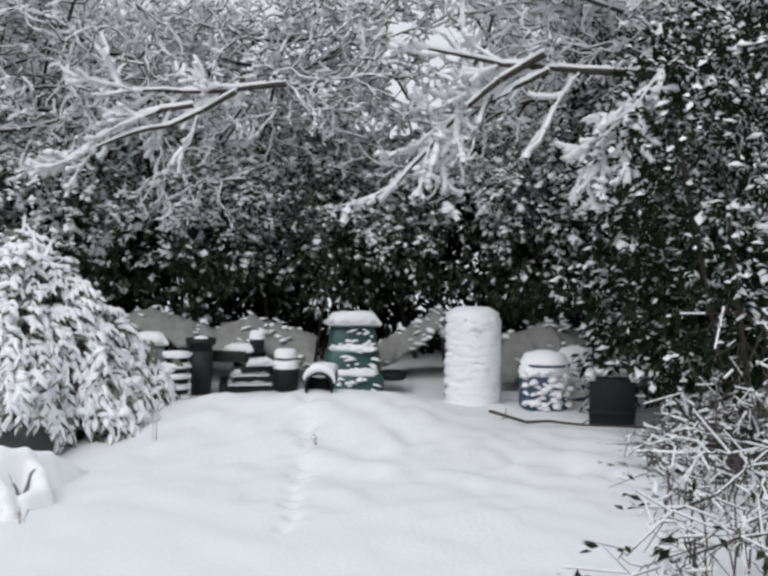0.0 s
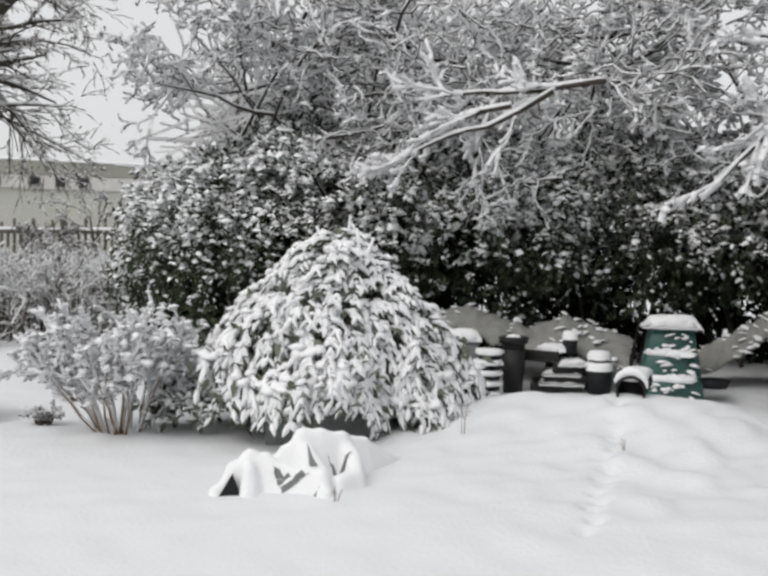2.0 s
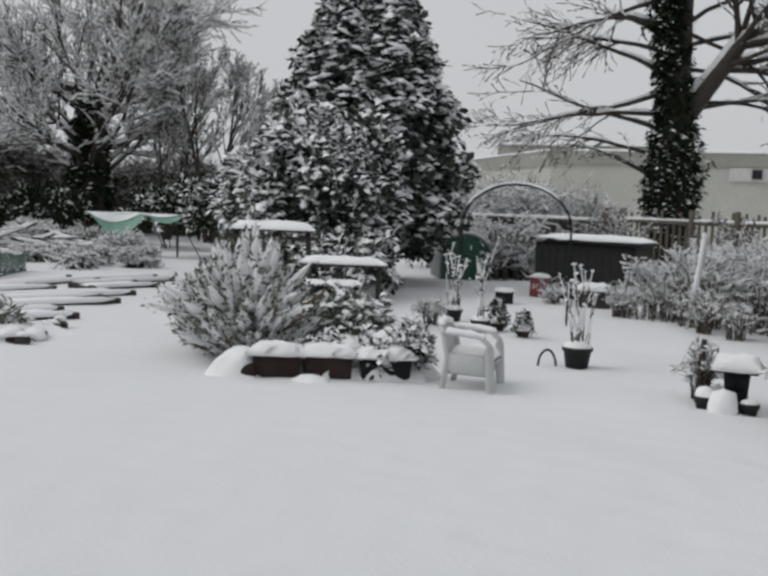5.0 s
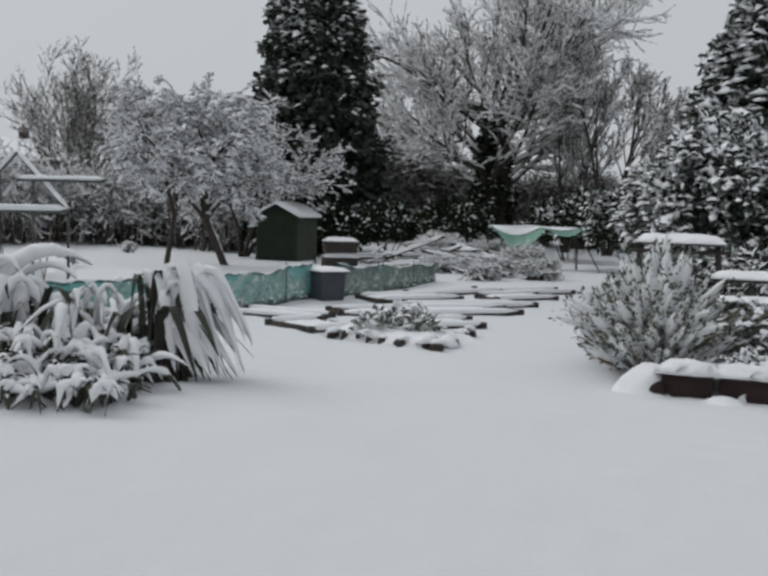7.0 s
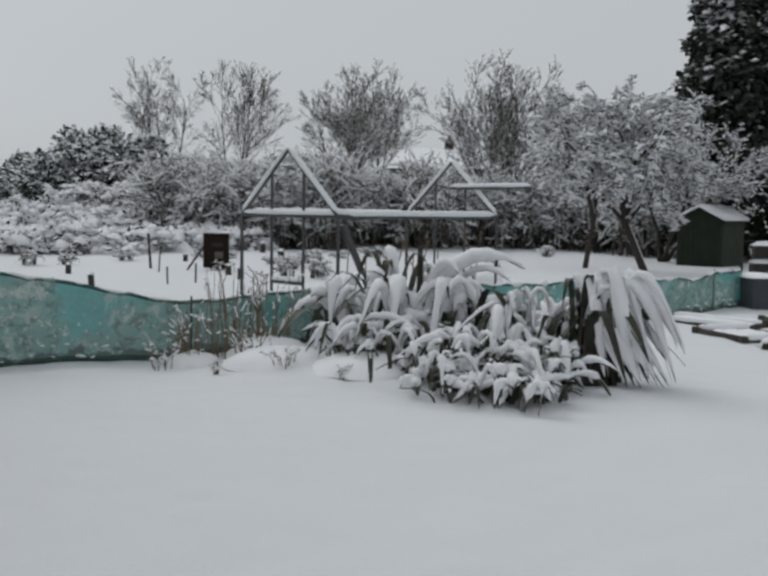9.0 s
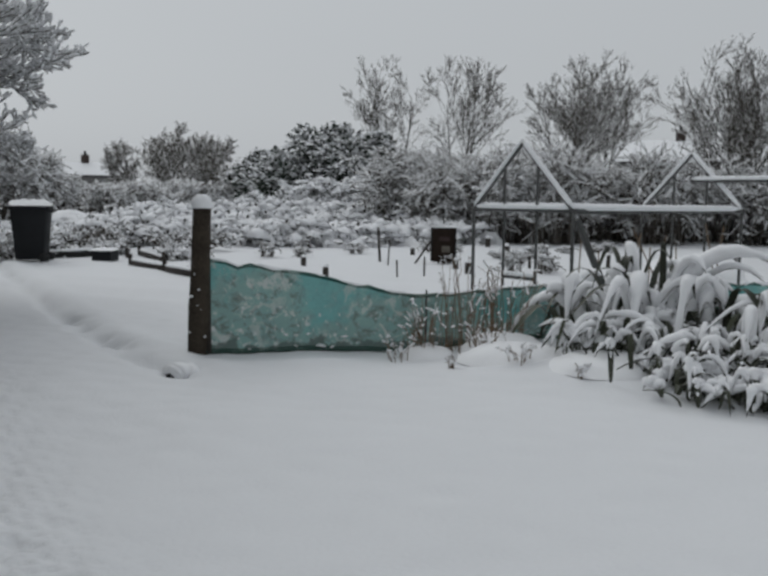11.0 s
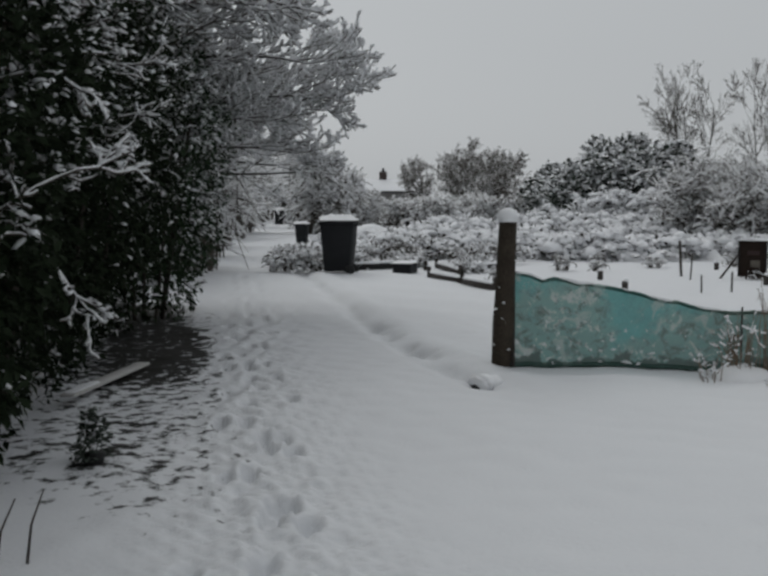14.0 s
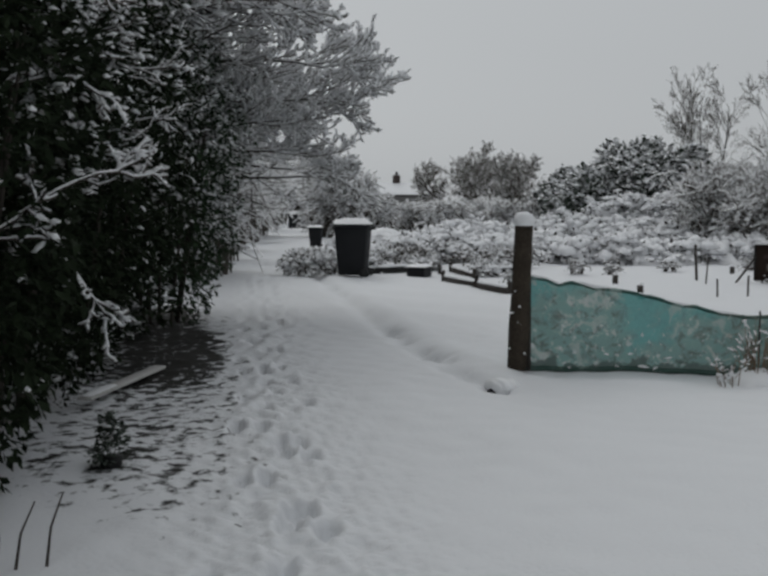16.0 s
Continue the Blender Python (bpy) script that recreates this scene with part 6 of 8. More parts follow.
# ---- planting bed with troughs, and the shrubs behind it ----
def troughs():
    a, b = np.array((-8.72, 3.32)), np.array((-8.02, 4.75))
    d = unit(b - a)
    turn = math.degrees(math.atan2(d[1], d[0]))
    for k, (u, L, mat, lab) in enumerate([(0.0, 0.46, TERRACOTTA, "dull red terracotta trough under a roll of snow"), (0.5, 0.46, TERRACOTTA, "dark red terracotta trough under a roll of snow"), (1.02, 0.5, DARKPLASTIC, "dark plastic trough with snowy plants")]):
        c = a + d * (u + L / 2)
        p = lay(c, -0.03)
        t = thing("planting_trough", p, lab, "planter", "troughs beside the chair")
        part("body", box((L, 0.26, 0.25), p, turn, 0.02, taper=0.9), mat, t)
        part("rim", box((L * 1.03, 0.29, 0.04), p + (0, 0, 0.225), turn, 0.012), mat, t)
        part("snow", drape((L * 0.98, 0.27), p + (0, 0, 0.26), turn, 0.09, 9, k, 0.05), SNOW, t)
    n = np.array((-d[1], d[0]))
    for k, (u, off, r, h) in enumerate([(-0.12, 0.10, 0.30, 0.30), (0.55, -0.25, 0.2, 0.09), (0.9, 0.3, 0.4, 0.42), (1.35, 0.3, 0.42, 0.5), (0.3, 0.32, 0.32, 0.3)]):
        p = lay(a + d * u + n * off, -0.03)
        m = thing("snow_heap", p, "rounded heap of snow over the planting bed", "snow heap", "snow heaps on the bed")
        part("mound", lathe([(r * 1.3, -0.02), (r * 1.0, h * 0.22), (r * 0.78, h * 0.55), (r * 0.5, h * 0.84), (r * 0.22, h * 0.98), (0, h)], p, 14, wobble=0.10, seed=k), SNOW, m)
    q = lay(a - d * 0.14 - n * 0.1, 0.04)
    j = thing("watering_pot", q, "small dull red pot lying on its side in the snow", "pot")
    part("body", lathe([(0.0, 0), (0.055, 0), (0.075, 0.18), (0.06, 0.18), (0.045, 0.03), (0, 0.03)], q, 14, turn + 90, (80, 0)), TERRACOTTA, j)
    for k, (u, off, w, h) in enumerate([(1.2, 0.10, 0.45, 0.34), (1.5, 0.12, 0.4, 0.5), (0.75, 0.25, 0.4, 0.34), (1.0, 0.45, 0.5, 0.45)]):
        leafy_bush("bedding_plant", a + d * u + n * off, (w, w * 0.8, h), 620 + k, "low dark bedding plant bowed under snow", "plant", clumps=170, leaf=0.085, count=4, pad=0.05, snow=0.45, fat=1.3, mats=(CONIFER, STEM), group="plants in the bed", stems=3)


troughs()


def rosemary(at, size, seed, label):
    """A bushy upright shrub of needle-clad shoots, each dusted with snow."""
    rng = rng_for(seed)
    b = lay(at)
    s = thing("spiky_shrub", b, label, "bush")
    n, m = 620, 7
    u = np.linspace(0, 1, m)[None, :, None]
    a = rng.uniform(0, 6.3, n)
    t = np.sqrt(rng.uniform(0, 1, n))
    out = np.stack([np.cos(a) * t, np.sin(a) * t, 0 * a], -1)
    half = np.array((size[0] / 2, size[1] / 2, 0))
    st = b + out * half * 0.55 + np.array((0, 0, 1)) * (size[2] * rng.uniform(0.0, 0.62, n) * (1 - 0.55 * t))[:, None]
    L = size[2] * rng.uniform(0.25, 0.42, n)[:, None, None]
    P = st[:, None] + L * (out[:, None] * 0.95 * u + np.array((0, 0, 1.0)) * (u ** 1.2) * (1.15 - 0.75 * t[:, None, None]) + rng.normal(0, 0.10, (n, 1, 3)) * u)
    r = rng.uniform(0.030, 0.055, n)[:, None] * np.array((0.3, 0.7, 1, 1, 0.9, 0.7, 0.1))[None]
    part("shootwork", tubes(P, r * 0.35, 4), STEM, s, kind="stuff")
    p = P[:, 1:].reshape(-1, 3)
    o = np.repeat(unit(P[:, -1] - P[:, 0]), m - 1, 0)
    part("foliage", leaves_at(rng, p, o, 3, 0.07, LEAFT, 0.0, 0.5), HERB, s, kind="stuff")
    k = rng.uniform(0, 1, n) < 0.92
    part("snow", tubes(P[k] + (0, 0, 0.014), r[k] * rng.uniform(0.55, 1.5, (k.sum(), m)), 4), SNOW, s, "snow dusted along the shoots", kind="stuff")
    return s


rosemary((-9.85, 3.68), (1.5, 1.4, 1.5), 631, "tall spiky grey-green shrub with snow-dusted upright shoots")
leafy_bush("drooping_plant", (-9.5, 4.75), (0.9, 0.8, 0.7), 632, "dark plant drooping under fingers of snow", "plant", clumps=260, leaf=0.11, count=4, pad=0.055, snow=0.6, fat=1.4, droop=0.8, mats=(HERB, STEM), stems=3)


def work_table(at, size, turn, label, legs=0.05):
    b = lay(at, -0.02)
    t = thing("work_table", b, label, "table")
    c, s = math.cos(radians(turn)), math.sin(radians(turn))
    for sx in (-1, 1):
        for sy in (-1, 1):
            x, y = sx * (size[0] / 2 - 0.06), sy * (size[1] / 2 - 0.06)
            part("leg", box((legs, legs, size[2]), b + (x * c - y * s, x * s + y * c, 0), turn, 0.005), DEADWOOD, t)
    top = part("tabletop", box((size[0], size[1], 0.05), b + (0, 0, size[2]), turn, 0.008), DEADWOOD, t)
    part("snow", drape((size[0], size[1]), b + (0, 0, size[2] + 0.051), turn, 0.075, 10, 2), SNOW, top)
    return t


work_table((-12.2, 5.95), (1.15, 0.6, 0.86), 64, "dark wooden potting table with a slab of snow on top")
lidded_box("compost_bin", (-11.75, 5.75), (0.42, 0.4, 0.60), 64, "dark plastic compost bin with a patch of snow", DARKPLASTIC, 0.06, 12, "bin", taper=1.1)
lidded_box("storage_bin", (-11.6, 5.1), (0.45, 0.45, 0.62), 50, "dark square storage bin behind the shrub", DARKPLASTIC, 0.04, 13, "bin")


def cold_frame():
    c = lay((-14.9, 6.0), -0.02)
    f = thing("lean_to_shelter", c, "low open shelter with a thick snowy roof on slanting legs", "shelter")
    d = unit(np.array((0.39, 0.92, 0)))
    n = np.array((-d[1], d[0], 0))
    for u in (-0.58, 0.58):
        for v in (-0.4, 0.4):
            part("leg", beam(c + d * (u * 1.12) + n * v * 1.3, c + d * u + n * v + (0, 0, 1.22), 0.05, 0.05), DEADWOOD, f)
    part("rail", beam(c - d * 0.75 + n * -0.42 + (0, 0, 1.12), c + d * 0.75 + n * -0.42 + (0, 0, 1.12), 0.04, 0.06), DEADWOOD, f)
    t = math.degrees(math.atan2(d[1], d[0]))
    roof = part("roof", box((1.3, 1.0, 0.04), c + (0, 0, 1.22), t, 0.01), DEADWOOD, f)
    part("roof_snow", drape((1.3, 1.0), c + (0, 0, 1.262), t, 0.12, 10, 5), SNOW, roof)
    q = lay(polar(68.3, 21), 2.05)
    p = thing("bird_feeder", q, "faded pink feeder hanging among the conifer branches", "bird feeder")
    part("body", lathe([(0, 0), (0.12, 0.02), (0.16, 0.14), (0.13, 0.26), (0, 0.30)], q, 12), PINKCLOTH, p)
    part("snow", lathe([(0.14, 0.24), (0.1, 0.36), (0, 0.4)], q, 10, wobble=0.05), SNOW, p)
    part("cord", rods([q + (0, 0, 0.3)], [q + (0, 0, 0.7)], 0.01, 0.01, 4), DARKPLASTIC, p)


cold_frame()


# ---- stored things by the hedge ----
def compost_tower():
    c = lay((-0.32, 10.2), -0.05)
    t = thing("tiered_compost_bin", c, "dull green plastic compost bin in sloping tiers, streaked with snow", "compost bin")
    for k, (w0, w1, z0, z1) in enumerate([(0.62, 0.58, 0.0, 0.27), (0.56, 0.50, 0.255, 0.52), (0.49, 0.43, 0.505, 0.74)]):
        part("tier", box((w1, w1, z1 - z0), c + (0, 0, z0), 8, 0.02, taper=w0 / w1), GREENPLASTIC, t)
        rng = rng_for(k + 3)
        n = 26
        x = rng.uniform(-0.5, 0.5, n)
        p = c + np.stack([x * w1, np.full(n, -w0 / 2 - 0.005), z0 + (z1 - z0) * (0.15 + 0.9 * rng.uniform(0, 1, n) ** 2 * (0.3 + x + 0.4 > 0.4))], -1)
        part("stuck_snow", pads_at(rng, p, np.tile((0, -1.0, 0), (n, 1)), 0.045, 0.5), SNOW, t, kind="stuff")
        part("ledge_snow", slab([c + (-w0 / 2, -w0 / 2 - 0.01, z0 + 0.03), c + (w0 / 2, -w0 / 2 - 0.01, z0 + 0.03)], 0.07, 0.07, seed=k), SNOW, t)
    part("lid", box((0.47, 0.47, 0.05), c + (0, 0, 0.74), 8, 0.02), GREENPLASTIC, t)
    part("lid_snow", drape((0.5, 0.5), c + (0, 0, 0.79), 8, 0.1, 8, 2), SNOW, t)


compost_tower()


def wire_roll():
    c = lay((0.88, 9.55), -0.05)
    t = thing("netting_roll", c, "tall upright roll of netting plastered white with snow", "roll")
    part("roll", lathe([(0, 0), (0.265, 0), (0.26, 0.2), (0.262, 0.5), (0.255, 0.8), (0.24, 0.86), (0, 0.86)], c, 24, wobble=0.01), DARKPLASTIC, t)
    for z in (0.1, 0.45, 0.8):
        part("binding", lathe([(0.262, z), (0.272, z + 0.01), (0.272, z + 0.03), (0.26, z + 0.04)], c, 24), DARKPLASTIC, t)
    rng = rng_for(12)
    n = 620
    a = rng.uniform(-2.75, 0.55, n)
    out = np.stack([np.cos(a), np.sin(a), 0 * a], -1)
    p = c + out * 0.255 + np.array((0, 0, 1)) * rng.uniform(0.03, 0.86, n)[:, None]
    d = np.cross(out, np.tile((0, 0, 1.0), (n, 1)))
    s = rng.uniform(0.035, 0.06, n)
    m = frames(d, out) * np.stack([s * 1.9, s, s * 0.7], -1)[:, None, :]
    part("stuck_snow", scatter(PAD, m, p), SNOW, t, "ridged snow plastered on the roll", kind="stuff")
    part("top_snow", lathe([(0.27, 0.84), (0.26, 0.93), (0.17, 0.98), (0, 0.99)], c, 18, wobble=0.02), SNOW, t)


wire_roll()


def snowy_drum(at, r, h, label, mat, seed, name="plastic_drum"):
    c = lay(at, -0.05)
    t = thing(name, c, label, "drum", "stored containers by the hedge")
    part("body", lathe([(0, 0), (r * 0.9, 0), (r, 0.08), (r * 1.02, h * 0.5), (r * 0.98, h * 0.9), (r * 0.8, h), (0, h)], c, 20), mat, t)
    part("rim", lathe([(r * 0.96, h * 0.88), (r * 1.04, h * 0.89), (r * 1.04, h * 0.93), (r * 0.95, h * 0.94)], c, 20), mat, t)
    part("top_snow", lathe([(r * 1.05, h * 0.72), (r * 1.02, h * 0.95), (r * 0.8, h * 1.1), (r * 0.3, h * 1.16), (0, h * 1.17)], c, 18, wobble=0.03, seed=seed), SNOW, t)
    rng = rng_for(seed)
    n = 90
    a = rng.uniform(-2.6, -0.5, n)
    out = np.stack([np.cos(a), np.sin(a), 0 * a], -1)
    p = c + out * r + np.array((0, 0, 1)) * rng.uniform(0.05, h * 0.8, n)[:, None]
    part("stuck_snow", pads_at(rng, p, out, 0.06, 0.7), SNOW, t, kind="stuff")


snowy_drum((1.57, 9.4), 0.24, 0.52, "blue plastic drum mostly hidden by snow", BLUEPLASTIC, 31)
snowy_drum((1.98, 9.9), 0.2, 0.5, "small blue-grey drum with a snowy top", BLUEPLASTIC, 32)


def open_crate():
    c = lay((2.08, 8.75), -0.04)
    t = thing("open_crate", c, "black open-topped plastic crate with snow on its rim", "crate")
    part("floor", box((0.4, 0.34, 0.02), c, -12, 0.004), DARKPLASTIC, t)
    cs, sn = math.cos(radians(-12)), math.sin(radians(-12))
    for x, y, w, dp in ((0, -0.16, 0.4, 0.02), (0, 0.16, 0.4, 0.02), (-0.19, 0, 0.02, 0.3), (0.19, 0, 0.02, 0.3)):
        p = c + (x * cs - y * sn, x * sn + y * cs, 0.018)
        w1 = part("side", box((w, dp, 0.44), p, -12, 0.004), DARKPLASTIC, t)
        if y > 0 or x:
            part("rim_snow", drape((w, dp + 0.03), p + (0, 0, 0.44), -12, 0.05, 7, 3), SNOW, w1)
    part("front_band", box((0.41, 0.02, 0.05), c + (-0.036, -0.172, 0.13), -12, 0.004), DARKPLASTIC, t)


open_crate()


def black_pipe():
    c = np.array((-0.53, 8.02, float(height(-0.53, 8.02)) - 0.055))
    t = thing("drain_pipe", c, "open end of a black drain pipe under snow", "pipe")
    a = np.linspace(0, 2 * np.pi, 19)[:-1]
    ring = np.stack([np.cos(a), 0 * a, np.sin(a)], -1)
    outer, inner = ring * 0.12, ring * 0.105
    v = np.concatenate([outer + (0, 0, 0.1), outer + (0, 0.9, 0.08), inner + (0, 0, 0.1), inner + (0, 0.7, 0.08)]) + c
    n = 18
    f = []
    for i in range(n):
        j = (i + 1) % n
        f += [(i, j, n + j, n + i), (i, 2 * n + i, 2 * n + j, j), (2 * n + i, 3 * n + i, 3 * n + j, 2 * n + j)]
    part("pipe", (v, np.array(f)), BLACKPOT, t)
    part("blank_end", lathe([(0, 0), (0.106, 0), (0.106, 0.02), (0, 0.02)], c + (0, 0.14, 0.1), 18, 0, (90, 0)), BLACKPOT, t)
    u = np.linspace(0, np.pi, 9)
    p = np.stack([0.13 * np.cos(u), 0 * u - 0.01, 0.11 + 0.13 * np.sin(u)], -1) + c
    part("rim_snow", tubes([p + (0, 0.04, 0.02)], [0.03 * np.sin(u) + 0.008], 6), SNOW, t)
    part("top_snow", slab([c + (0, 0.03, 0.20), c + (0, 0.85, 0.18)], 0.25, 0.07, seed=1), SNOW, t)


black_pipe()


def pallets():
    """A loose stack of boards and trays with snow between the layers."""
    rng = rng_for(14)
    z = 0.0
    for k in range(4):
        w = rng.uniform(0.34, 0.58)
        x = -1.42 + rng.uniform(-0.2, 0.2)
        t = rng.uniform(-20, 20)
        h = rng.uniform(0.06, 0.1)
        c = lay((x, 10.35), z - 0.03)
        b = thing("wooden_tray", c, "dark weathered tray in a snow-layered stack", "tray", "stack of trays")
        part("base", box((w, 0.5, 0.025), c, t, 0.004), DARKSHED, b)
        for s in (-1, 1):
            part("side", box((w, 0.025, h), c + (-math.sin(radians(t)) * s * 0.235, math.cos(radians(t)) * s * 0.235, 0.02), t, 0.004), DARKSHED, b)
        part("snow", drape((w * rng.uniform(0.45, 0.9), rng.uniform(0.35, 0.5)), c + (rng.uniform(-0.12, 0.12), -0.03, h + 0.015), t, rng.uniform(0.035, 0.07), 9, k, 0.03), SNOW, b)
        z += h + 0.035
    for k, (x, y, r, h, dz) in enumerate([(-1.02, 10.2, 0.12, 0.09, 0.29), (-1.34, 10.3, 0.08, 0.16, 0.40), (-1.02, 10.2, 0.14, 0.25, 0.02)]):
        c = lay((x, y), dz - 0.02)
        p = thing("round_tub", c, "round dark tub with a flat cap of snow", "tub", "tubs by the hedge")
        part("body", lathe([(0, 0), (r * 0.85, 0), (r, h), (0, h)], c, 16), DARKPLASTIC, p)
        part("snow", lathe([(r * 1.03, h - 0.01), (r * 1.02, h + 0.05), (r * 0.8, h + 0.08), (0, h + 0.085)], c, 14, wobble=0.02, seed=k), SNOW, p)
    c = lay((-1.88, 10.0), -0.04)
    p = thing("slim_bin", c, "slim black bin with a dished lid", "bin")
    part("body", lathe([(0, 0), (0.10, 0), (0.13, 0.5), (0, 0.5)], c, 14), BLACKPOT, p)
    part("lid", lathe([(0.11, 0.55), (0.15, 0.56), (0.16, 0.62), (0.13, 0.63), (0.1, 0.58), (0, 0.58)], c, 16), BLACKPOT, p)
    part("handle", lathe([(0.1, 0.5), (0.12, 0.5), (0.12, 0.56), (0.1, 0.56)], c, 14), BLACKPOT, p)
    part("snow", lathe([(0.1, 0.595), (0.06, 0.64), (0, 0.65)], c, 12), SNOW, p)
    for k in range(5):
        c = lay((-2.08 + 0.01 * k, 9.6), 0.105 * k - 0.03)
        p = thing("stacked_pot", c, "flat round pot in a snow-covered stack", "pot", "stack of flat pots")
        part("body", lathe([(0, 0), (0.14 - 0.008 * k, 0), (0.16 - 0.008 * k, 0.07), (0, 0.07)], c, 14), DARKPLASTIC, p)
        part("snow", lathe([(0.17 - 0.008 * k, 0.055), (0.185 - 0.01 * k, 0.085), (0.13, 0.105), (0, 0.106)], c + (0, -0.03, 0), 14, wobble=0.06, seed=k), SNOW, p)
    lidded_box("upright_board_box", (-2.42, 9.95), (0.34, 0.3, 0.52), 12, "grey upright box with a snowy top behind the shrub", GREYTANK, 0.1, 16)
    c = lay((0.1, 10.1), 0.12)
    p = thing("dark_basin", c, "dark oval basin lying on the snow", "basin")
    part("body", lathe([(0, 0), (0.13, 0.02), (0.17, 0.1), (0.15, 0.1), (0.1, 0.04), (0, 0.035)], c, 16), DARKPLASTIC, p)


pallets()


def draped_sheet(name, corners, peaks, label, mat, seed, sag=0.3, n=64, snow=True):
    """A sheet hung over hidden supports: high at the peaks, sagging between them."""
    rng = rng_for(seed)
    (x0, y0), (x1, y1) = corners
    gx, gy = np.meshgrid(np.linspace(x0, x1, n), np.linspace(y0, y1, 14), indexing="ij")
    z = np.full(gx.shape, 0.05)
    for px, py, pz, w in peaks:
        z = np.maximum(z, pz - sag * np.abs((gx - px) / w) ** 0.8 - 0.55 * np.clip(py - gy, 0, 9) - 0.2 * np.clip(gy - py, 0, 9))
    z = z + 0.016 * np.sin(gx * 23 + gy * 9) + 0.012 * np.sin(gx * 41 - gy * 15) + 0.014 * waves(gx, gy, 0.12, seed)
    z += height(gx, gy)
    v = np.stack([gx, gy, z], -1).reshape(-1, 3)
    v2 = v - (0, 0, 0.02)
    f = np.array([(i * 14 + j, (i + 1) * 14 + j, (i + 1) * 14 + j + 1, i * 14 + j + 1) for i in range(n - 1) for j in range(13)])
    s = thing(name, v[0], label, "sheet")
    part("sheet", (np.concatenate([v, v2]), np.concatenate([f, f[:, ::-1] + len(v)])), mat, s)
    if snow:
        k = rng.uniform(0, 1, len(v)) < 0.3 * patchy(v, 0.35, seed) ** 2
        part("snow", pads_at(rng, v[k], np.tile((0, -0.3, 1.0), (k.sum(), 1)), 0.055, 0.35), SNOW, s, kind="stuff")


draped_sheet("mesh_cover", ((-3.9, 10.4), (-0.75, 11.4)), [(-2.62, 10.8, 0.82, 1.0), (-1.5, 10.9, 0.74, 0.9), (-3.6, 10.9, 0.5, 0.8)], "grey mesh cover slung over stored things, dusted with snow", MESHGREY, 41)
draped_sheet("mesh_cover", ((-0.1, 10.7), (1.5, 11.5)), [(0.62, 11.1, 0.80, 0.7), (1.2, 11.2, 0.7, 0.6)], "grey sheet propped behind the netting roll", MESHGREY, 42, 0.45)
draped_sheet("mesh_cover", ((1.2, 10.3), (3.0, 11.6)), [(1.9, 11.0, 0.72, 0.9), (2.7, 11.0, 0.5, 0.8)], "snow-covered sheet over a heap near the crate", MESHGREY, 43, 0.3)


def litter_branch(points, r, label, seed=0, name="fallen_branch", snow=0.3, leaf=0, side=4):
    pts = np.array(points, float)
    t = thing(name, pts[0], label, "branch", "loose branches")
    rad = np.linspace(r, r * 0.45, len(pts))
    part("stick", tubes([pts], [rad], 5), BARK, t)
    rng = rng_for(seed)
    if not side:
        return t
    n = side * len(pts)
    i = rng.integers(0, len(pts) - 1, n)
    p = pts[i] + (pts[i + 1] - pts[i]) * rng.uniform(0, 1, (n, 1))
    d = unit(pts[i + 1] - pts[i]) * 0.5 + rng.normal(0, 0.6, (n, 3)) * (1, 1, 0.7) + (0, 0, 0.15)
    q = p + d * rng.uniform(0.08, 0.32, (n, 1))
    part("twigwork", rods(p, q, r * 0.4, r * 0.2, 4), TWIG, t, kind="stuff")
    if snow:
        a, b = np.concatenate([pts[:-1], p]), np.concatenate([pts[1:], q])
        k = rng.uniform(0, 1, len(a)) < snow
        if k.any():
            part("snow", rods(a[k] + (0, 0, r * 0.8), b[k] + (0, 0, r * 0.8), r * 0.8, r * 0.6, 5), SNOW, t, kind="stuff")
    if leaf:
        k = rng.integers(0, n, leaf)
        part("foliage", leaves_at(rng, q[k], d[k], 2, 0.07, LEAFT, 0.4), IVY, t, kind="stuff")
    return t


litter_branch([lay((0.95, 8.55), 0.06), lay((1.25, 8.35), 0.03), lay((1.45, 8.4), 0.05), lay((1.7, 8.2), 0.03), lay((2.2, 8.15), 0.08), lay((2.6, 8.2), 0.12)], 0.016, "thin dark fallen branch on the snow", 1, snow=0, side=1)
for k, (pts, r) in enumerate([([(2.2, 4.9, 0.55), (1.9, 4.75, 0.6), (1.6, 4.6, 0.42), (1.35, 4.45, 0.38), (1.1, 4.3, 0.22)], 0.008), ([(1.9, 4.1, 0.42), (1.5, 4.0, 0.40), (1.2, 4.05, 0.26), (0.9, 3.95, 0.2)], 0.007), ([(2.4, 5.6, 0.5), (2.1, 5.5, 0.42), (1.8, 5.4, 0.45), (1.55, 5.2, 0.25)], 0.008)]):
    t = litter_branch(pts, r, "bramble shoot with dark leaves reaching over the snow", 50 + k, "bramble_shoot", 0.5, 14 if k < 2 else 3)
for k, (az, d, w, h) in enumerate([(-20.0, 6.6, 1.3, 0.6), (-21.0, 5.0, 1.0, 0.5), (-18.2, 8.0, 1.2, 0.6), (-22.5, 6.6, 1.4, 1.2), (-18.5, 5.8, 1.0, 0.42), (-17.5, 7.0, 0.9, 0.4), (-20.5, 4.2, 0.8, 0.4)]):
    twiggy_bush("bramble_clump", polar(az, d), (w, w, h), 640 + k, "tangle of bare brambles at the plot edge", "brambles", 15, 0.0045, 0.35, 0.007, arch=0.95, kids=2, far=False, chaos=0.12, mats=(TWIG, SNOW), group="brambles at the plot edge")
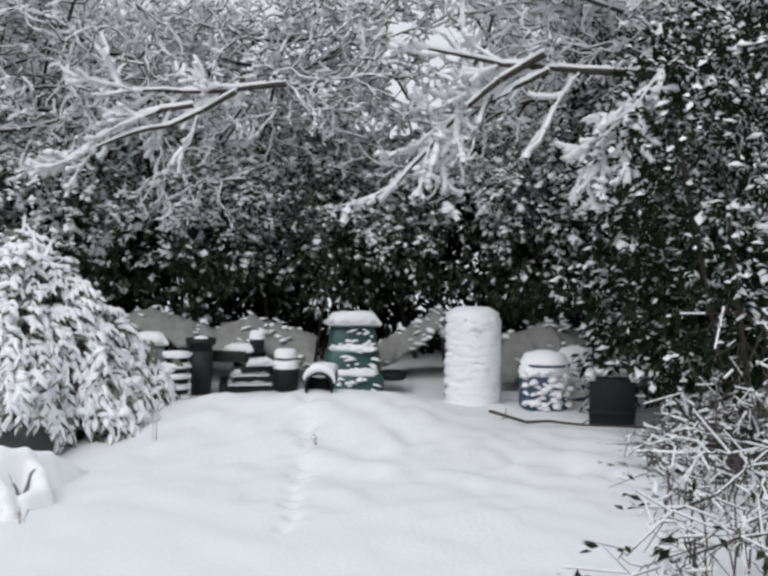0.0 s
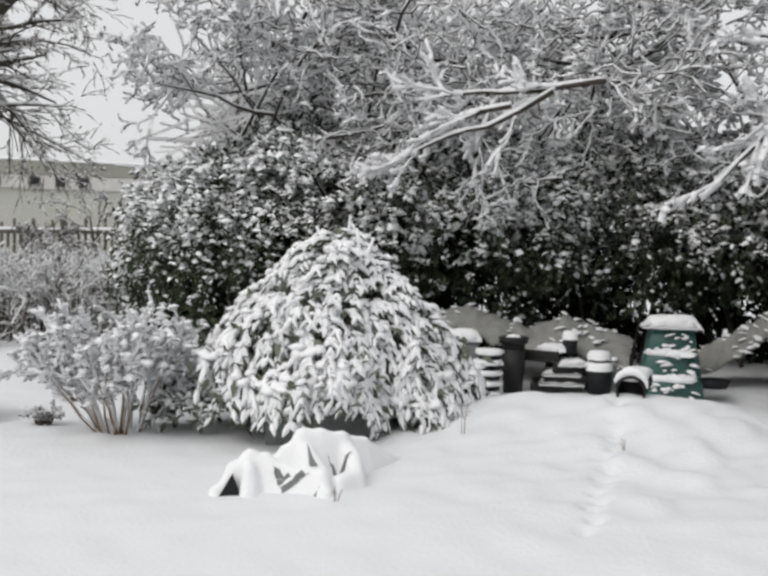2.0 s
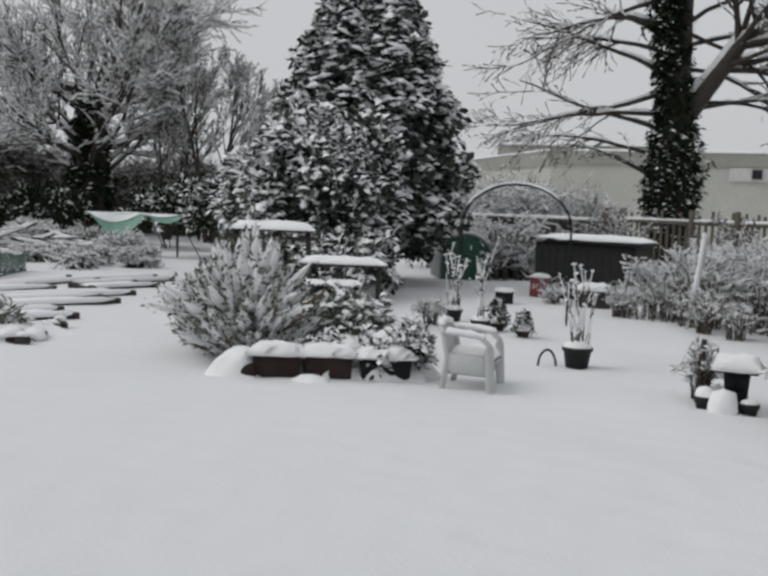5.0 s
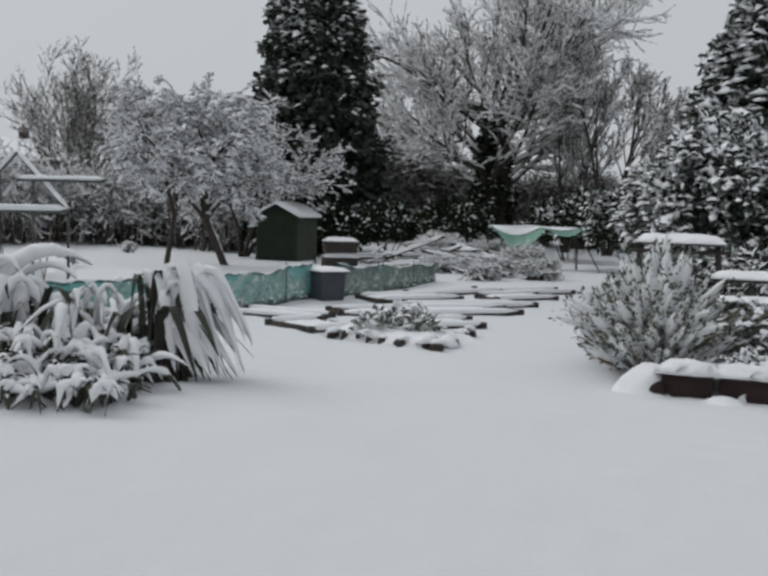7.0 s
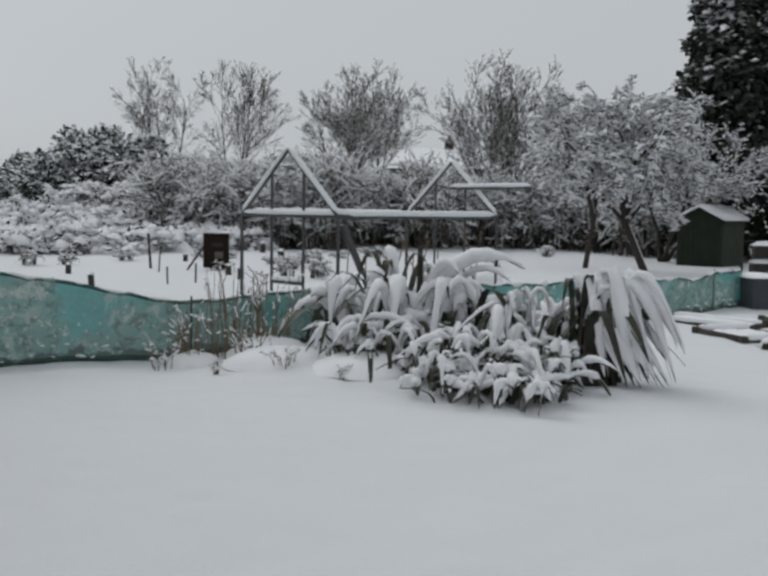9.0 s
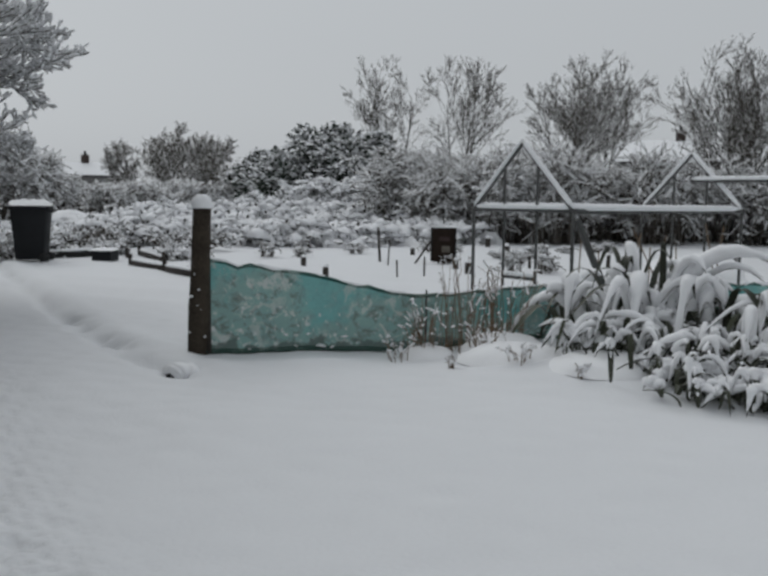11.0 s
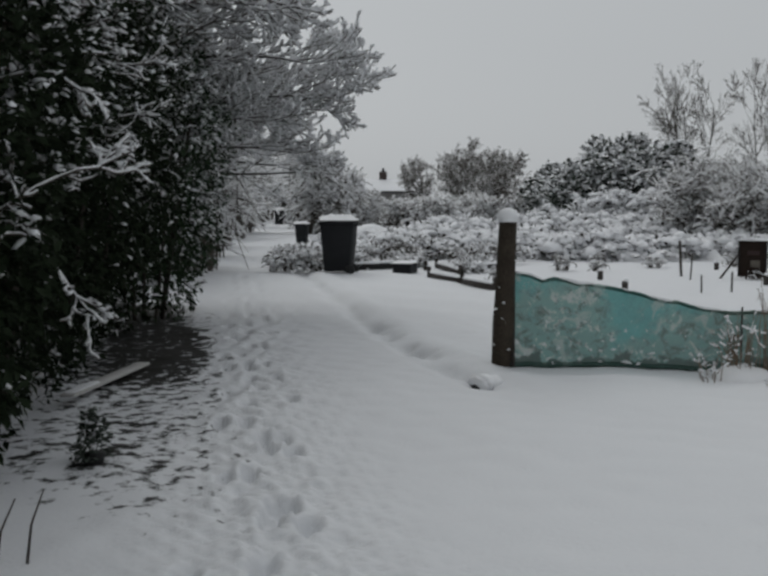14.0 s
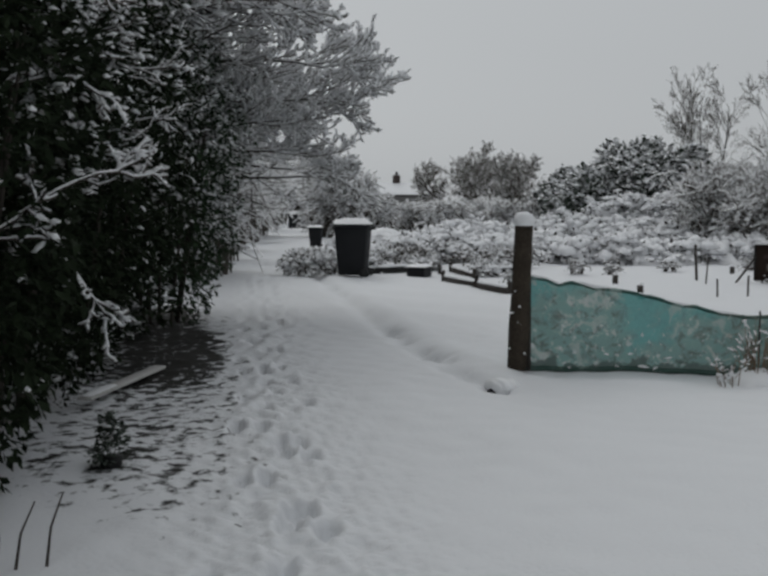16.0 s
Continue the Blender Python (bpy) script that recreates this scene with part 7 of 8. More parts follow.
for k, (x, y, h) in enumerate([(-0.47, 6.9, 0.08), (-1.65, 7.0, 0.3), (-0.75, 3.4, 0.28), (-1.95, 5.2, 0.1)]):
    twiggy_bush("grass_tuft", (x, y), (0.1, 0.1, h), 650 + k, "few dry grass stalks poking from the snow", "grass", 3, 0.002, 0.1, 0.006, arch=0.2, kids=1, far=False, mats=(STEM, SNOW), group="dry stalks in the snow", foot=0.3)


def water_tank():
    c = lay((-2.78, 7.08), -0.10)
    t = thing("water_tank", c, "grey metal water tank half hidden by the drooping shrub", "tank")
    part("body", box((0.95, 0.5, 0.36), c, 24, 0.02), GREYTANK, t)
    part("rim", box((0.99, 0.54, 0.03), c + (0, 0, 0.345), 24, 0.01), GREYTANK, t)
    part("snow", drape((0.95, 0.5), c + (0, 0, 0.376), 24, 0.05, 9, 8), SNOW, t)


water_tank()


def toppled_chairs():
    """A toppled garden seat under the snow: soft rolls over its bent rails, hollows between them."""
    b = lay((-2.3, 5.6))
    t = thing("toppled_garden_seat", b, "toppled white garden seat buried under smooth snow", "chair")
    n, m = 104, 132
    gx, gy = np.meshgrid(np.linspace(-3.0, -1.7, n), np.linspace(4.95, 6.62, m), indexing="ij")
    rails = [[(-2.74, 5.24, 0.02), (-2.67, 5.31, 0.13), (-2.60, 5.39, 0.20), (-2.52, 5.42, 0.17), (-2.38, 5.42, 0.11), (-2.22, 5.39, 0.10), (-2.11, 5.37, 0.08), (-2.06, 5.30, 0.0)],
             [(-2.56, 5.56, 0.06), (-2.45, 5.60, 0.20), (-2.36, 5.64, 0.29), (-2.27, 5.71, 0.285), (-2.16, 5.81, 0.25), (-2.08, 5.97, 0.17), (-2.01, 6.18, 0.06), (-1.97, 6.36, -0.03)],
             [(-2.37, 5.63, 0.28), (-2.30, 5.58, 0.20), (-2.20, 5.50, 0.13), (-2.11, 5.41, 0.08)],
             [(-2.61, 5.38, 0.19), (-2.57, 5.31, 0.12), (-2.53, 5.23, 0.01)],
             [(-2.15, 5.82, 0.24), (-2.04, 5.72, 0.14), (-1.98, 5.60, 0.06), (-2.04, 5.46, 0.05)],
             [(-2.61, 5.40, 0.19), (-2.55, 5.52, 0.12), (-2.46, 5.60, 0.17)]]
    z = -0.05 + 0.035 * np.exp(-((gx + 2.32) / 0.36) ** 4 - ((gy - 5.66) / 0.36) ** 4)
    R = 0.056
    for rail in rails:
        for p, q in zip(rail[:-1], rail[1:]):
            p, q = np.array(p), np.array(q)
            d = q[:2] - p[:2]
            s = np.clip(((gx - p[0]) * d[0] + (gy - p[1]) * d[1]) / (d @ d), 0, 1)
            dist = np.hypot(gx - p[0] - s * d[0], gy - p[1] - s * d[1])
            ridge = p[2] + (q[2] - p[2]) * s - 0.01 + np.sqrt(np.clip(R * R - dist ** 2, 0, None)) - 3.6 * np.clip(dist - R * 0.92, 0, None)
            z = np.log(np.exp(85 * z) + np.exp(85 * ridge)) / 85
    z = z + 0.005 * waves(gx, gy, 0.25, 12)
    v = np.stack([gx, gy, height(gx, gy) + z], -1).reshape(-1, 3)
    fc = np.array([(i * m + j, (i + 1) * m + j, (i + 1) * m + j + 1, i * m + j + 1) for i in range(n - 1) for j in range(m - 1)])
    part("snow", (v, fc), SNOW, t)

    def on_snow(x, y):
        i, j = int(round((x + 3.0) / 1.3 * (n - 1))), int(round((y - 4.95) / 1.67 * (m - 1)))
        return np.array((x, y, v[i * m + j, 2]))
    bary = [(a / 9, b / 9) for a in range(10) for b in range(10 - a)]
    index = {(round(a * 9), round(b * 9)): k for k, (a, b) in enumerate(bary)}
    tris = [(index[a, b], index[a + 1, b], index[a, b + 1]) for a in range(9) for b in range(9 - a)]
    tris += [(index[a + 1, b], index[a + 1, b + 1], index[a, b + 1]) for a in range(8) for b in range(8 - a)]
    # Grey patches laid on the snow put the hollows' shade into colour.
    for p, q, r in (((-2.45, 5.375), (-2.345, 5.33), (-2.17, 5.33)), ((-2.295, 5.57), (-2.225, 5.44), (-2.16, 5.43)), ((-2.20, 5.665), (-2.075, 5.655), (-2.045, 5.70))):
        p, q, r = np.array(p), np.array(q), np.array(r)
        top = np.array([on_snow(*(p + (q - p) * a + (r - p) * b)) + (0, 0, 0.008) for a, b in bary])
        part("hollow_shade_patch", (np.concatenate([top, top - (0, 0, 0.03)]), np.array(tris + [tuple(len(top) + i for i in f[::-1]) for f in tris])), GREYTANK, t)
    for rail in rails[:3]:
        for a, c in zip(rail[:-1], rail[1:]):
            part("frame_rail", rods([lay(a[:2], a[2])], [lay(c[:2], c[2])], 0.018, 0.018, 6), WHITEPLASTIC, t)
    # Near-black wedges stand in for the shaded gaps under the rolls of snow.
    for a, c, e in (((-2.71, 5.165), (-2.565, 5.20), 0.125), ((-2.13, 5.265), (-2.075, 5.28), 0.06)):
        a0, c0 = lay(a, -0.02), lay(c, -0.02)
        k = np.array((-0.4, 0.9, 0)) * 0.05
        top = (a0 + c0) / 2 + (0.01, 0.02, e + 0.02)
        vv = np.array([a0, c0, top, a0 + k, c0 + k, top + k])
        part("gap_shade_wedge", (vv, np.array([(0, 1, 2), (3, 5, 4), (0, 2, 5), (0, 5, 3), (1, 4, 5), (1, 5, 2)])), DARKPLASTIC, t, smooth=False)


toppled_chairs()
leafy_bush("ground_cover", polar(27.5, 7.9), (1.6, 0.7, 0.3), 660, "low dark ground cover flattened by snow", "plant", clumps=160, leaf=0.1, count=4, pad=0.08, snow=0.6, mats=(HERB, STEM), stems=0)


# ---- vegetable plot: netting, beds, shed ----
def net_fence(points, tops, label, mat, name="net_fence", stakes=True, seed=0, foot=0.03, sag=0.10):
    """Windbreak netting hung from a line between stakes, sagging and rippled."""
    rng = rng_for(seed)
    fence = thing(name, lay(points[0]), label, "fence")
    m = 7
    for k in range(len(points) - 1):
        a, b = np.array(points[k], float), np.array(points[k + 1], float)
        L = np.hypot(*(b - a))
        n = max(10, int(L * 9))
        u = np.linspace(0, 1, n)
        side = np.array((-(b - a)[1], (b - a)[0])) / L
        z1 = tops[k] * (1 - u) + tops[k + 1] * u - sag * np.sin(u * np.pi) * min(L, 2.5) / 2.5 + 0.012 * rng.normal(0, 1, n) * np.minimum(1, 6 * u * (1 - u))
        x, y = a[0] + (b - a)[0] * u, a[1] + (b - a)[1] * u
        g = height(x, y)
        v = []
        for j in range(m):
            w = j / (m - 1)
            off = (0.05 * np.sin(u * L * 5.1 + k + w * 2) * (1 - abs(2 * w - 1)) + 0.02 * np.sin(u * L * 13)) * np.minimum(1, 6 * u * (1 - u))
            v.append(np.stack([x + side[0] * off, y + side[1] * off, g + foot + (z1 - foot) * w], -1))
        v = np.array(v)
        f = np.array([(j * n + i, j * n + i + 1, (j + 1) * n + i + 1, (j + 1) * n + i) for j in range(m - 1) for i in range(n - 1)])
        net = part("net_panel", (v.reshape(-1, 3), f), mat, fence)
        part("top_cord", tubes([v[-1]], [np.full(n, 0.019)], 5), DARKNET, net)
        top = v[-1] + (0, 0, 0.012)
        part("cord_snow", tubes([top], [np.abs(0.018 + 0.01 * rng.normal(0, 1, n)) * (rng.uniform(0, 1, n) > 0.35) + 0.004], 5), SNOW, net)
        part("bottom_hem", tubes([v[0]], [np.full(n, 0.028)], 5), DARKNET, net)
        q = v[:2].reshape(-1, 3)
        i = rng.integers(0, len(q), n // 2)
        part("caught_snow", pads_at(rng, q[i], np.tile((side[0], side[1], 0.3), (len(i), 1)), 0.05, 0.5), SNOW, net, kind="stuff")
        if stakes and k > 1:
            part("stake", rods([lay(a, -0.1)], [lay(a, tops[k] + 0.06)], 0.011, 0.01, 6), DEADWOOD, fence)
    return fence


net_fence([(-7.42, -7.08), (-8.25, -6.35), (-9.15, -5.45), (-10.6, -4.3), (-12.2, -3.2), (-14.4, -1.7)], [0.98, 0.80, 0.58, 0.6, 0.6, 0.6], "sagging teal windbreak netting with snow caught in it", NET, seed=2, sag=0.02)
net_fence([(-14.4, -1.7), (-15.7, -0.75), (-16.7, -0.15), (-17.35, 0.3)], [0.6, 0.56, 0.62, 0.62], "rippled teal netting along the vegetable plot", NET, seed=3)
net_fence([(-17.5, 0.75), (-19.2, 1.7), (-21.0, 2.6), (-22.4, 3.3)], [0.62, 0.55, 0.5, 0.42], "darker green netting behind the raised beds", DARKNET, seed=4)
lidded_box("square_bin", (-17.35, 0.55), (0.56, 0.5, 0.5), 30, "grey square plastic bin with a patch of snow on its lid", BINGREY, 0.06, 21, "bin", taper=0.92)


def raised_bed(a, b, width, seed, label, tall=0.105):
    """A long timber-edged bed filled level with snow."""
    a, b = np.array(a, float), np.array(b, float)
    d = unit(b - a)
    n = np.array((-d[1], d[0]))
    c = (a + b) / 2
    L = np.hypot(*(b - a))
    t = math.degrees(math.atan2(d[1], d[0]))
    bed = thing("raised_bed", lay(c), label, "raised bed", "raised beds in the plot")
    for s in (-1, 1):
        p = lay(c + n * s * width / 2, -0.04)
        side = part("side_board", box((L, 0.04, tall), p, t, 0.005), DEADWOOD, bed)
        part("board_snow", slab([p + np.array((*(-d * L / 2), tall + 0.01)), p + np.array((*(d * L / 2), tall + 0.01))], 0.10, 0.085, seed=seed + s), SNOW, side)
        e = lay(c + d * s * L / 2, -0.04)
        part("end_board", box((0.04, width, tall), e, t, 0.005), DEADWOOD, bed)
        part("corner_post", box((0.09, 0.09, tall + 0.02), lay(c + d * s * L / 2 + n * width / 2, -0.04), t, 0.008), DEADWOOD, bed)
        part("corner_post", box((0.09, 0.09, tall + 0.02), lay(c + d * s * L / 2 - n * width / 2, -0.04), t, 0.008), DEADWOOD, bed)
    part("snow_fill", drape((L - 0.06, width - 0.06), lay(c, tall - 0.10), t, 0.07, 12, seed, 0.0), SNOW, bed)


# beds run away from the viewer to the upper side of the plot
for k, (a, b, w) in enumerate([((-13.05, -0.1), (-13.6, 0.6), 0.9), ((-13.5, 1.2), (-13.7, 2.55), 0.6), ((-15.0, 0.6), (-15.9, 3.6), 0.55), ((-16.2, 1.8), (-16.9, 4.1), 0.55), ((-17.2, 1.3), (-18.0, 2.9), 0.7), ((-18.7, 2.4), (-19.9, 4.0), 0.7), ((-18.0, 3.6), (-18.6, 4.9), 0.6), ((-19.6, 4.4), (-20.1, 5.7), 0.6), ((-14.9, -0.9), (-14.2, 0.4), 0.6)]):
    raised_bed(a, b, w, 700 + k, "timber-edged raised bed filled with smooth snow")


def stone_edged_bed():
    """A bed edged with loose dark stones under a quilt of snow."""
    bed = thing("stone_edged_bed", lay((-11.9, 1.05)), "low bed edged with dark stones under lumpy snow", "flower bed")
    rng = rng_for(44)
    line = [(-12.4, 0.45), (-11.95, 0.9), (-11.5, 1.3), (-11.25, 1.62), (-11.7, 1.85), (-12.6, 2.2)]
    for a, b in zip(line[:-1], line[1:]):
        a, b = np.array(a), np.array(b)
        for u in np.arange(0, 1, 0.24 / np.hypot(*(b - a))):
            p = lay(a + (b - a) * u + rng.normal(0, 0.03, 2), -0.03)
            s = rng.uniform(0.07, 0.11)
            stone = part("stone", lathe([(0, 0), (s, 0.01), (s * 1.05, s * 0.8), (s * 0.6, s * 1.4), (0, s * 1.5)], p, 8, wobble=0.1, seed=int(1000 * u + 9)), DEADWOOD, bed)
            part("stone_snow", pads_at(rng, np.array([p + (0.02, 0.0, s * 1.1)]), np.array([(0, 0, 1.0)]), 0.13, 0.6, 0.1), SNOW, stone)
    part("snow_quilt", drape((1.7, 1.1), lay((-12.2, 1.3)), 40, 0.17, 12, 6), SNOW, bed)
    for k, (x, y) in enumerate([(-12.4, 1.15), (-12.6, 1.5), (-11.95, 1.5), (-12.1, 0.95)]):
        leafy_bush("cabbage_plant", (x, y), (0.42, 0.4, 0.34), 720 + k, "withered winter vegetable capped with snow", "plant", clumps=40, leaf=0.12, count=3, pad=0.08, snow=0.9, mats=(HERB, STEM), stems=0, group="vegetables in the bed")


stone_edged_bed()


def garden_shed():
    """A small boarded shed, gable to the plot."""
    c = lay((-29.6, -0.45), -0.05)
    shed = thing("garden_shed", c, "small dark green boarded shed with a snowy pitched roof", "shed")
    t = 68
    d = np.array((math.cos(radians(t)), math.sin(radians(t)), 0))
    n = np.array((d[1], -d[0], 0))
    w, dp, e, r = 1.34, 1.7, 1.42, 1.72
    X = d

    def q(x, y, z):
        return c + X * x - n * y + (0, 0, z)
    v = np.array([q(-w / 2, 0, 0), q(w / 2, 0, 0), q(w / 2, 0, e), q(0, 0, r), q(-w / 2, 0, e), q(-w / 2, dp, 0), q(w / 2, dp, 0), q(w / 2, dp, e), q(0, dp, r), q(-w / 2, dp, e)])
    f = np.array([(0, 1, 2), (0, 2, 4), (2, 3, 4), (5, 7, 6), (5, 9, 7), (7, 9, 8), (1, 6, 7), (1, 7, 2), (5, 0, 4), (5, 4, 9)])
    part("wall", (v, f), SHEDGREEN, shed, smooth=False)
    k = 11
    for i in range(k):
        x = -w / 2 + (i + 0.5) * w / k
        h = e + (r - e) * (1 - abs(x) / (w / 2)) - 0.02
        part("board", beam(q(x, -0.012, 0), q(x, -0.012, h), w / k - 0.012, 0.018), SHEDGREEN, shed, smooth=False)
    for s in (-1, 1):
        a = [q(s * (w / 2 + 0.1), -0.12, e - 0.07), q(0, -0.12, r + 0.02), q(0, dp + 0.12, r + 0.02), q(s * (w / 2 + 0.1), dp + 0.12, e - 0.07)]
        a = np.array(a)
        vv = np.concatenate([a, a + (0, 0, 0.03)])
        ff = np.array([(0, 1, 5, 4), (1, 2, 6, 5), (2, 3, 7, 6), (3, 0, 4, 7), (4, 5, 6, 7), (3, 2, 1, 0)])
        roof = part("roof", (vv, ff), DARKSHED, shed, smooth=False)
        v2 = np.concatenate([a + (0, 0, 0.033), a + (0, 0, 0.11)])
        part("roof_snow", (v2, ff), SNOW, roof)
    lidded_box("crate_stack", (-27.5, 1.35), (0.95, 0.5, 0.28), 100, "weathered crate with a slab of snow beside the shed", DEADWOOD, 0.1, 41, "crate")
    lidded_box("crate_stack", (-27.6, 1.37), (0.9, 0.5, 0.3), 96, "weathered upper crate with a slab of snow", DEADWOOD, 0.1, 42, "crate", dz=0.40)
    s = lay((-28.6, 0.7))
    sp = thing("leaning_spade", s, "long-handled tool leaning by the shed", "tool")
    part("handle", rods([s], [s + (-0.1, -0.25, 1.1)], 0.025, 0.02, 6), DEADWOOD, sp)
    part("blade", box((0.18, 0.03, 0.26), s + (0, 0, -0.05), 10, 0.01), DARKPLASTIC, sp)


garden_shed()


def wood_heap():
    rng = rng_for(51)
    heap = thing("brushwood_heap", lay((-28.5, 3.6)), "long heap of branches and boards under snow", "wood heap")
    segs = []
    a, b = np.array((-29.3, 2.0)), np.array((-27.6, 5.8))
    for k in range(46):
        u = rng.uniform(0, 1)
        p = lay(a + (b - a) * u + rng.normal(0, 0.35, 2), rng.uniform(0.05, 0.35 + 0.55 * math.exp(-((u - 0.6) / 0.2) ** 2)))
        d = unit(np.array((*(b - a), 0)) + rng.normal(0, 1.5, 3) * (1, 1, 0.35))
        L = rng.uniform(0.6, 1.9)
        r = rng.uniform(0.02, 0.05)
        segs.append((p - d * L / 2, p + d * L / 2, r))
    for p, q, r in segs:
        bough = part("bough", rods([p], [q], r, r * 0.7, 6), BARK, heap)
        if abs((q - p)[2]) < 0.7 * np.linalg.norm(q - p):
            part("snow", slab([p + (0, 0, r), q + (0, 0, r)], r * 2.6, r * 2.4, n=6, seed=int(r * 1e4)), SNOW, bough)
    for k, (x, y, w, h) in enumerate([(-26.4, 6.4, 1.6, 0.7), (-25.0, 5.2, 1.4, 0.45), (-26.0, 4.2, 1.8, 0.4), (-24.0, 6.2, 1.2, 0.5), (-28.8, 4.4, 1.8, 0.95), (-30.0, 6.4, 2.0, 0.8), (-23.2, 4.6, 1.0, 0.35)]):
        twiggy_bush("brushwood", (x, y), (w, w, h), 730 + k, "pile of brushwood furred with snow", "brushwood", 70, 0.014, 0.9, 0.024, arch=0.8, kids=4, chaos=0.1, group="brushwood beyond the beds")
    lidded_box("timber_baulk", (-29.0, 6.9), (2.2, 0.5, 0.32), 75, "low dark timber frame with snow along it", DEADWOOD, 0.1, 52, "timber")


wood_heap()


def hung_net():
    """A pale green net sheet slung between three poles, its belly full of snow."""
    pts = [np.array((-29.5, 6.0)), np.array((-29.1, 7.5)), np.array((-28.8, 8.6))]
    t = thing("slung_net", lay(pts[0]), "pale green net slung between poles and sagging with snow", "net")
    for k, p in enumerate(pts):
        part("pole", rods([lay(p, -0.1)], [lay(p, 1.28)], 0.03, 0.025, 6), DEADWOOD, t)
    part("pole", rods([lay(pts[2] + (0.9, 0.5), -0.1)], [lay(pts[2], 1.2)], 0.02, 0.02, 6), DEADWOOD, t)
    n, m = 31, 8
    u = np.linspace(0, 1, n)
    x = np.interp(u, (0, 0.72, 1), [p[0] for p in pts])
    y = np.interp(u, (0, 0.72, 1), [p[1] for p in pts])
    sag = np.where(u < 0.72, np.sin(np.clip(u / 0.72, 0, 1) * np.pi), 0.35 * np.sin((u - 0.72) / 0.28 * np.pi))
    rows = []
    for j in range(m):
        w = j / (m - 1)
        drop = 0.66 * (1 - w) + 0.12 * math.sin(w * np.pi)
        rows.append(np.stack([x + 0.75 * (1 - w), y + 0.0 * u, 1.24 - sag * drop], -1))
    v = np.array(rows)
    f = np.array([(j * n + i, j * n + i + 1, (j + 1) * n + i + 1, (j + 1) * n + i) for j in range(m - 1) for i in range(n - 1)])
    part("sheet", (v.reshape(-1, 3), f), net_pale, t)
    sn = v[5:].copy()
    sn[..., 2] += 0.04
    f = np.array([(j * n + i, j * n + i + 1, (j + 1) * n + i + 1, (j + 1) * n + i) for j in range(m - 6) for i in range(n - 1)])
    part("snow", (sn.reshape(-1, 3), f), SNOW, t)
    top = np.stack([x, y, 1.24 - 0.03 * np.sin(u * 8)], -1)
    part("edge_snow", tubes([top], [np.full(n, 0.05)], 6), SNOW, t)


net_pale = net_material("pale_green_net", (0.22, 0.40, 0.33), 0.95)
hung_net()


# ---- greenhouse frame and the strap-leaved border ----
def greenhouse():
    B, C = np.array((-11.77, -4.80)), np.array((-15.45, -3.49))
    side = np.array((-0.38, -0.925)) * 1.86
    A, D = B + side, C + side
    g = thing("greenhouse_frame", lay(B), "bare metal greenhouse frame without glass, snow on every bar", "greenhouse")
    e, r = 1.45, 2.33

    def bar(p, q, w=0.038, snow=True, name="bar", sw=0.08):
        p, q = np.array(p, float), np.array(q, float)
        o = part(name, beam(p, q, w, w), ALU, g)
        d = unit(q - p)
        if snow and abs(d[2]) < 0.9:
            part("bar_snow", slab([p + (0, 0, 0.045), q + (0, 0, 0.045)], sw, sw * 0.85, n=14, seed=int(abs(p[0] * 99)), rough=0.12), SNOW, o)
    P = lambda xy, z: np.array((xy[0], xy[1], z))
    for gable, lo in (((A, B), e), ((D, C), e)):
        a, b = gable
        m = (a + b) / 2
        for c in (a, b):
            bar(P(c, -0.1), P(c, e), 0.038, name="corner_post")
        bar(P(a, e), P(m, r), name="rafter")
        bar(P(b, e), P(m, r), name="rafter")
        for u in (0.33, 0.66):
            c = a + (b - a) * u
            z = e + (r - e) * (1 - abs(u - 0.5) * 2)
            bar(P(c, -0.1), P(c, z), 0.032, name="gable_post")
        bar(P(a, 0.12), P(b, 0.12), 0.05, name="sill")
    bar(P(A, e), P(B, e), 0.045, name="eaves_bar")
    bar(P(B, e), P(C, e), 0.06, name="eaves_bar", sw=0.11)
    bar(P(A, e), P(D, e), 0.06, name="eaves_bar", sw=0.11)
    mC = (C + D) / 2
    bar(P(mC, r - 0.42), P(mC + unit(np.array((*(C - B), 0)))[:2] * -0.2 + (C - D) * 0.9, r - 0.42), 0.04, name="stay")
    bar(P(B, 0.12), P(C, 0.12), 0.05, name="sill")
    bar(P(A, 0.12), P(D, 0.12), 0.05, name="sill")
    bar(P(B + (C - B) * 0.02, 1.35), P(B + (C - B) * 0.22 + (0, 0.1), -0.05), 0.07, False, "slanting_board")
    bar(P(A + (B - A) * 0.33, 0.55), P(A + (B - A) * 0.66, 0.55), 0.05, name="shelf_bar")
    rng = rng_for(61)
    for k in range(9):
        c = A + (D - A) * rng.uniform(0.1, 0.95) + (B - A) * rng.uniform(0.1, 0.9)
        z = rng.uniform(0.8, 1.3)
        q = c + rng.normal(0, 0.22, 2)
        s = thing("plant_cane", lay(c), "thin bare cane standing inside the greenhouse frame", "cane", "canes in the greenhouse")
        part("cane", rods([lay(c, -0.05)], [P(q, z)], 0.012, 0.01, 5), STEM, s)


greenhouse()
q = lay(polar(105.0, 17.6), -0.05)
heap = thing("snow_heap", q, "broad heap of snow beyond the greenhouse frame", "snow heap")
part("mound", drape((1.7, 2.4), q, 105, 0.62, 12, 19, 0.1), SNOW, heap)


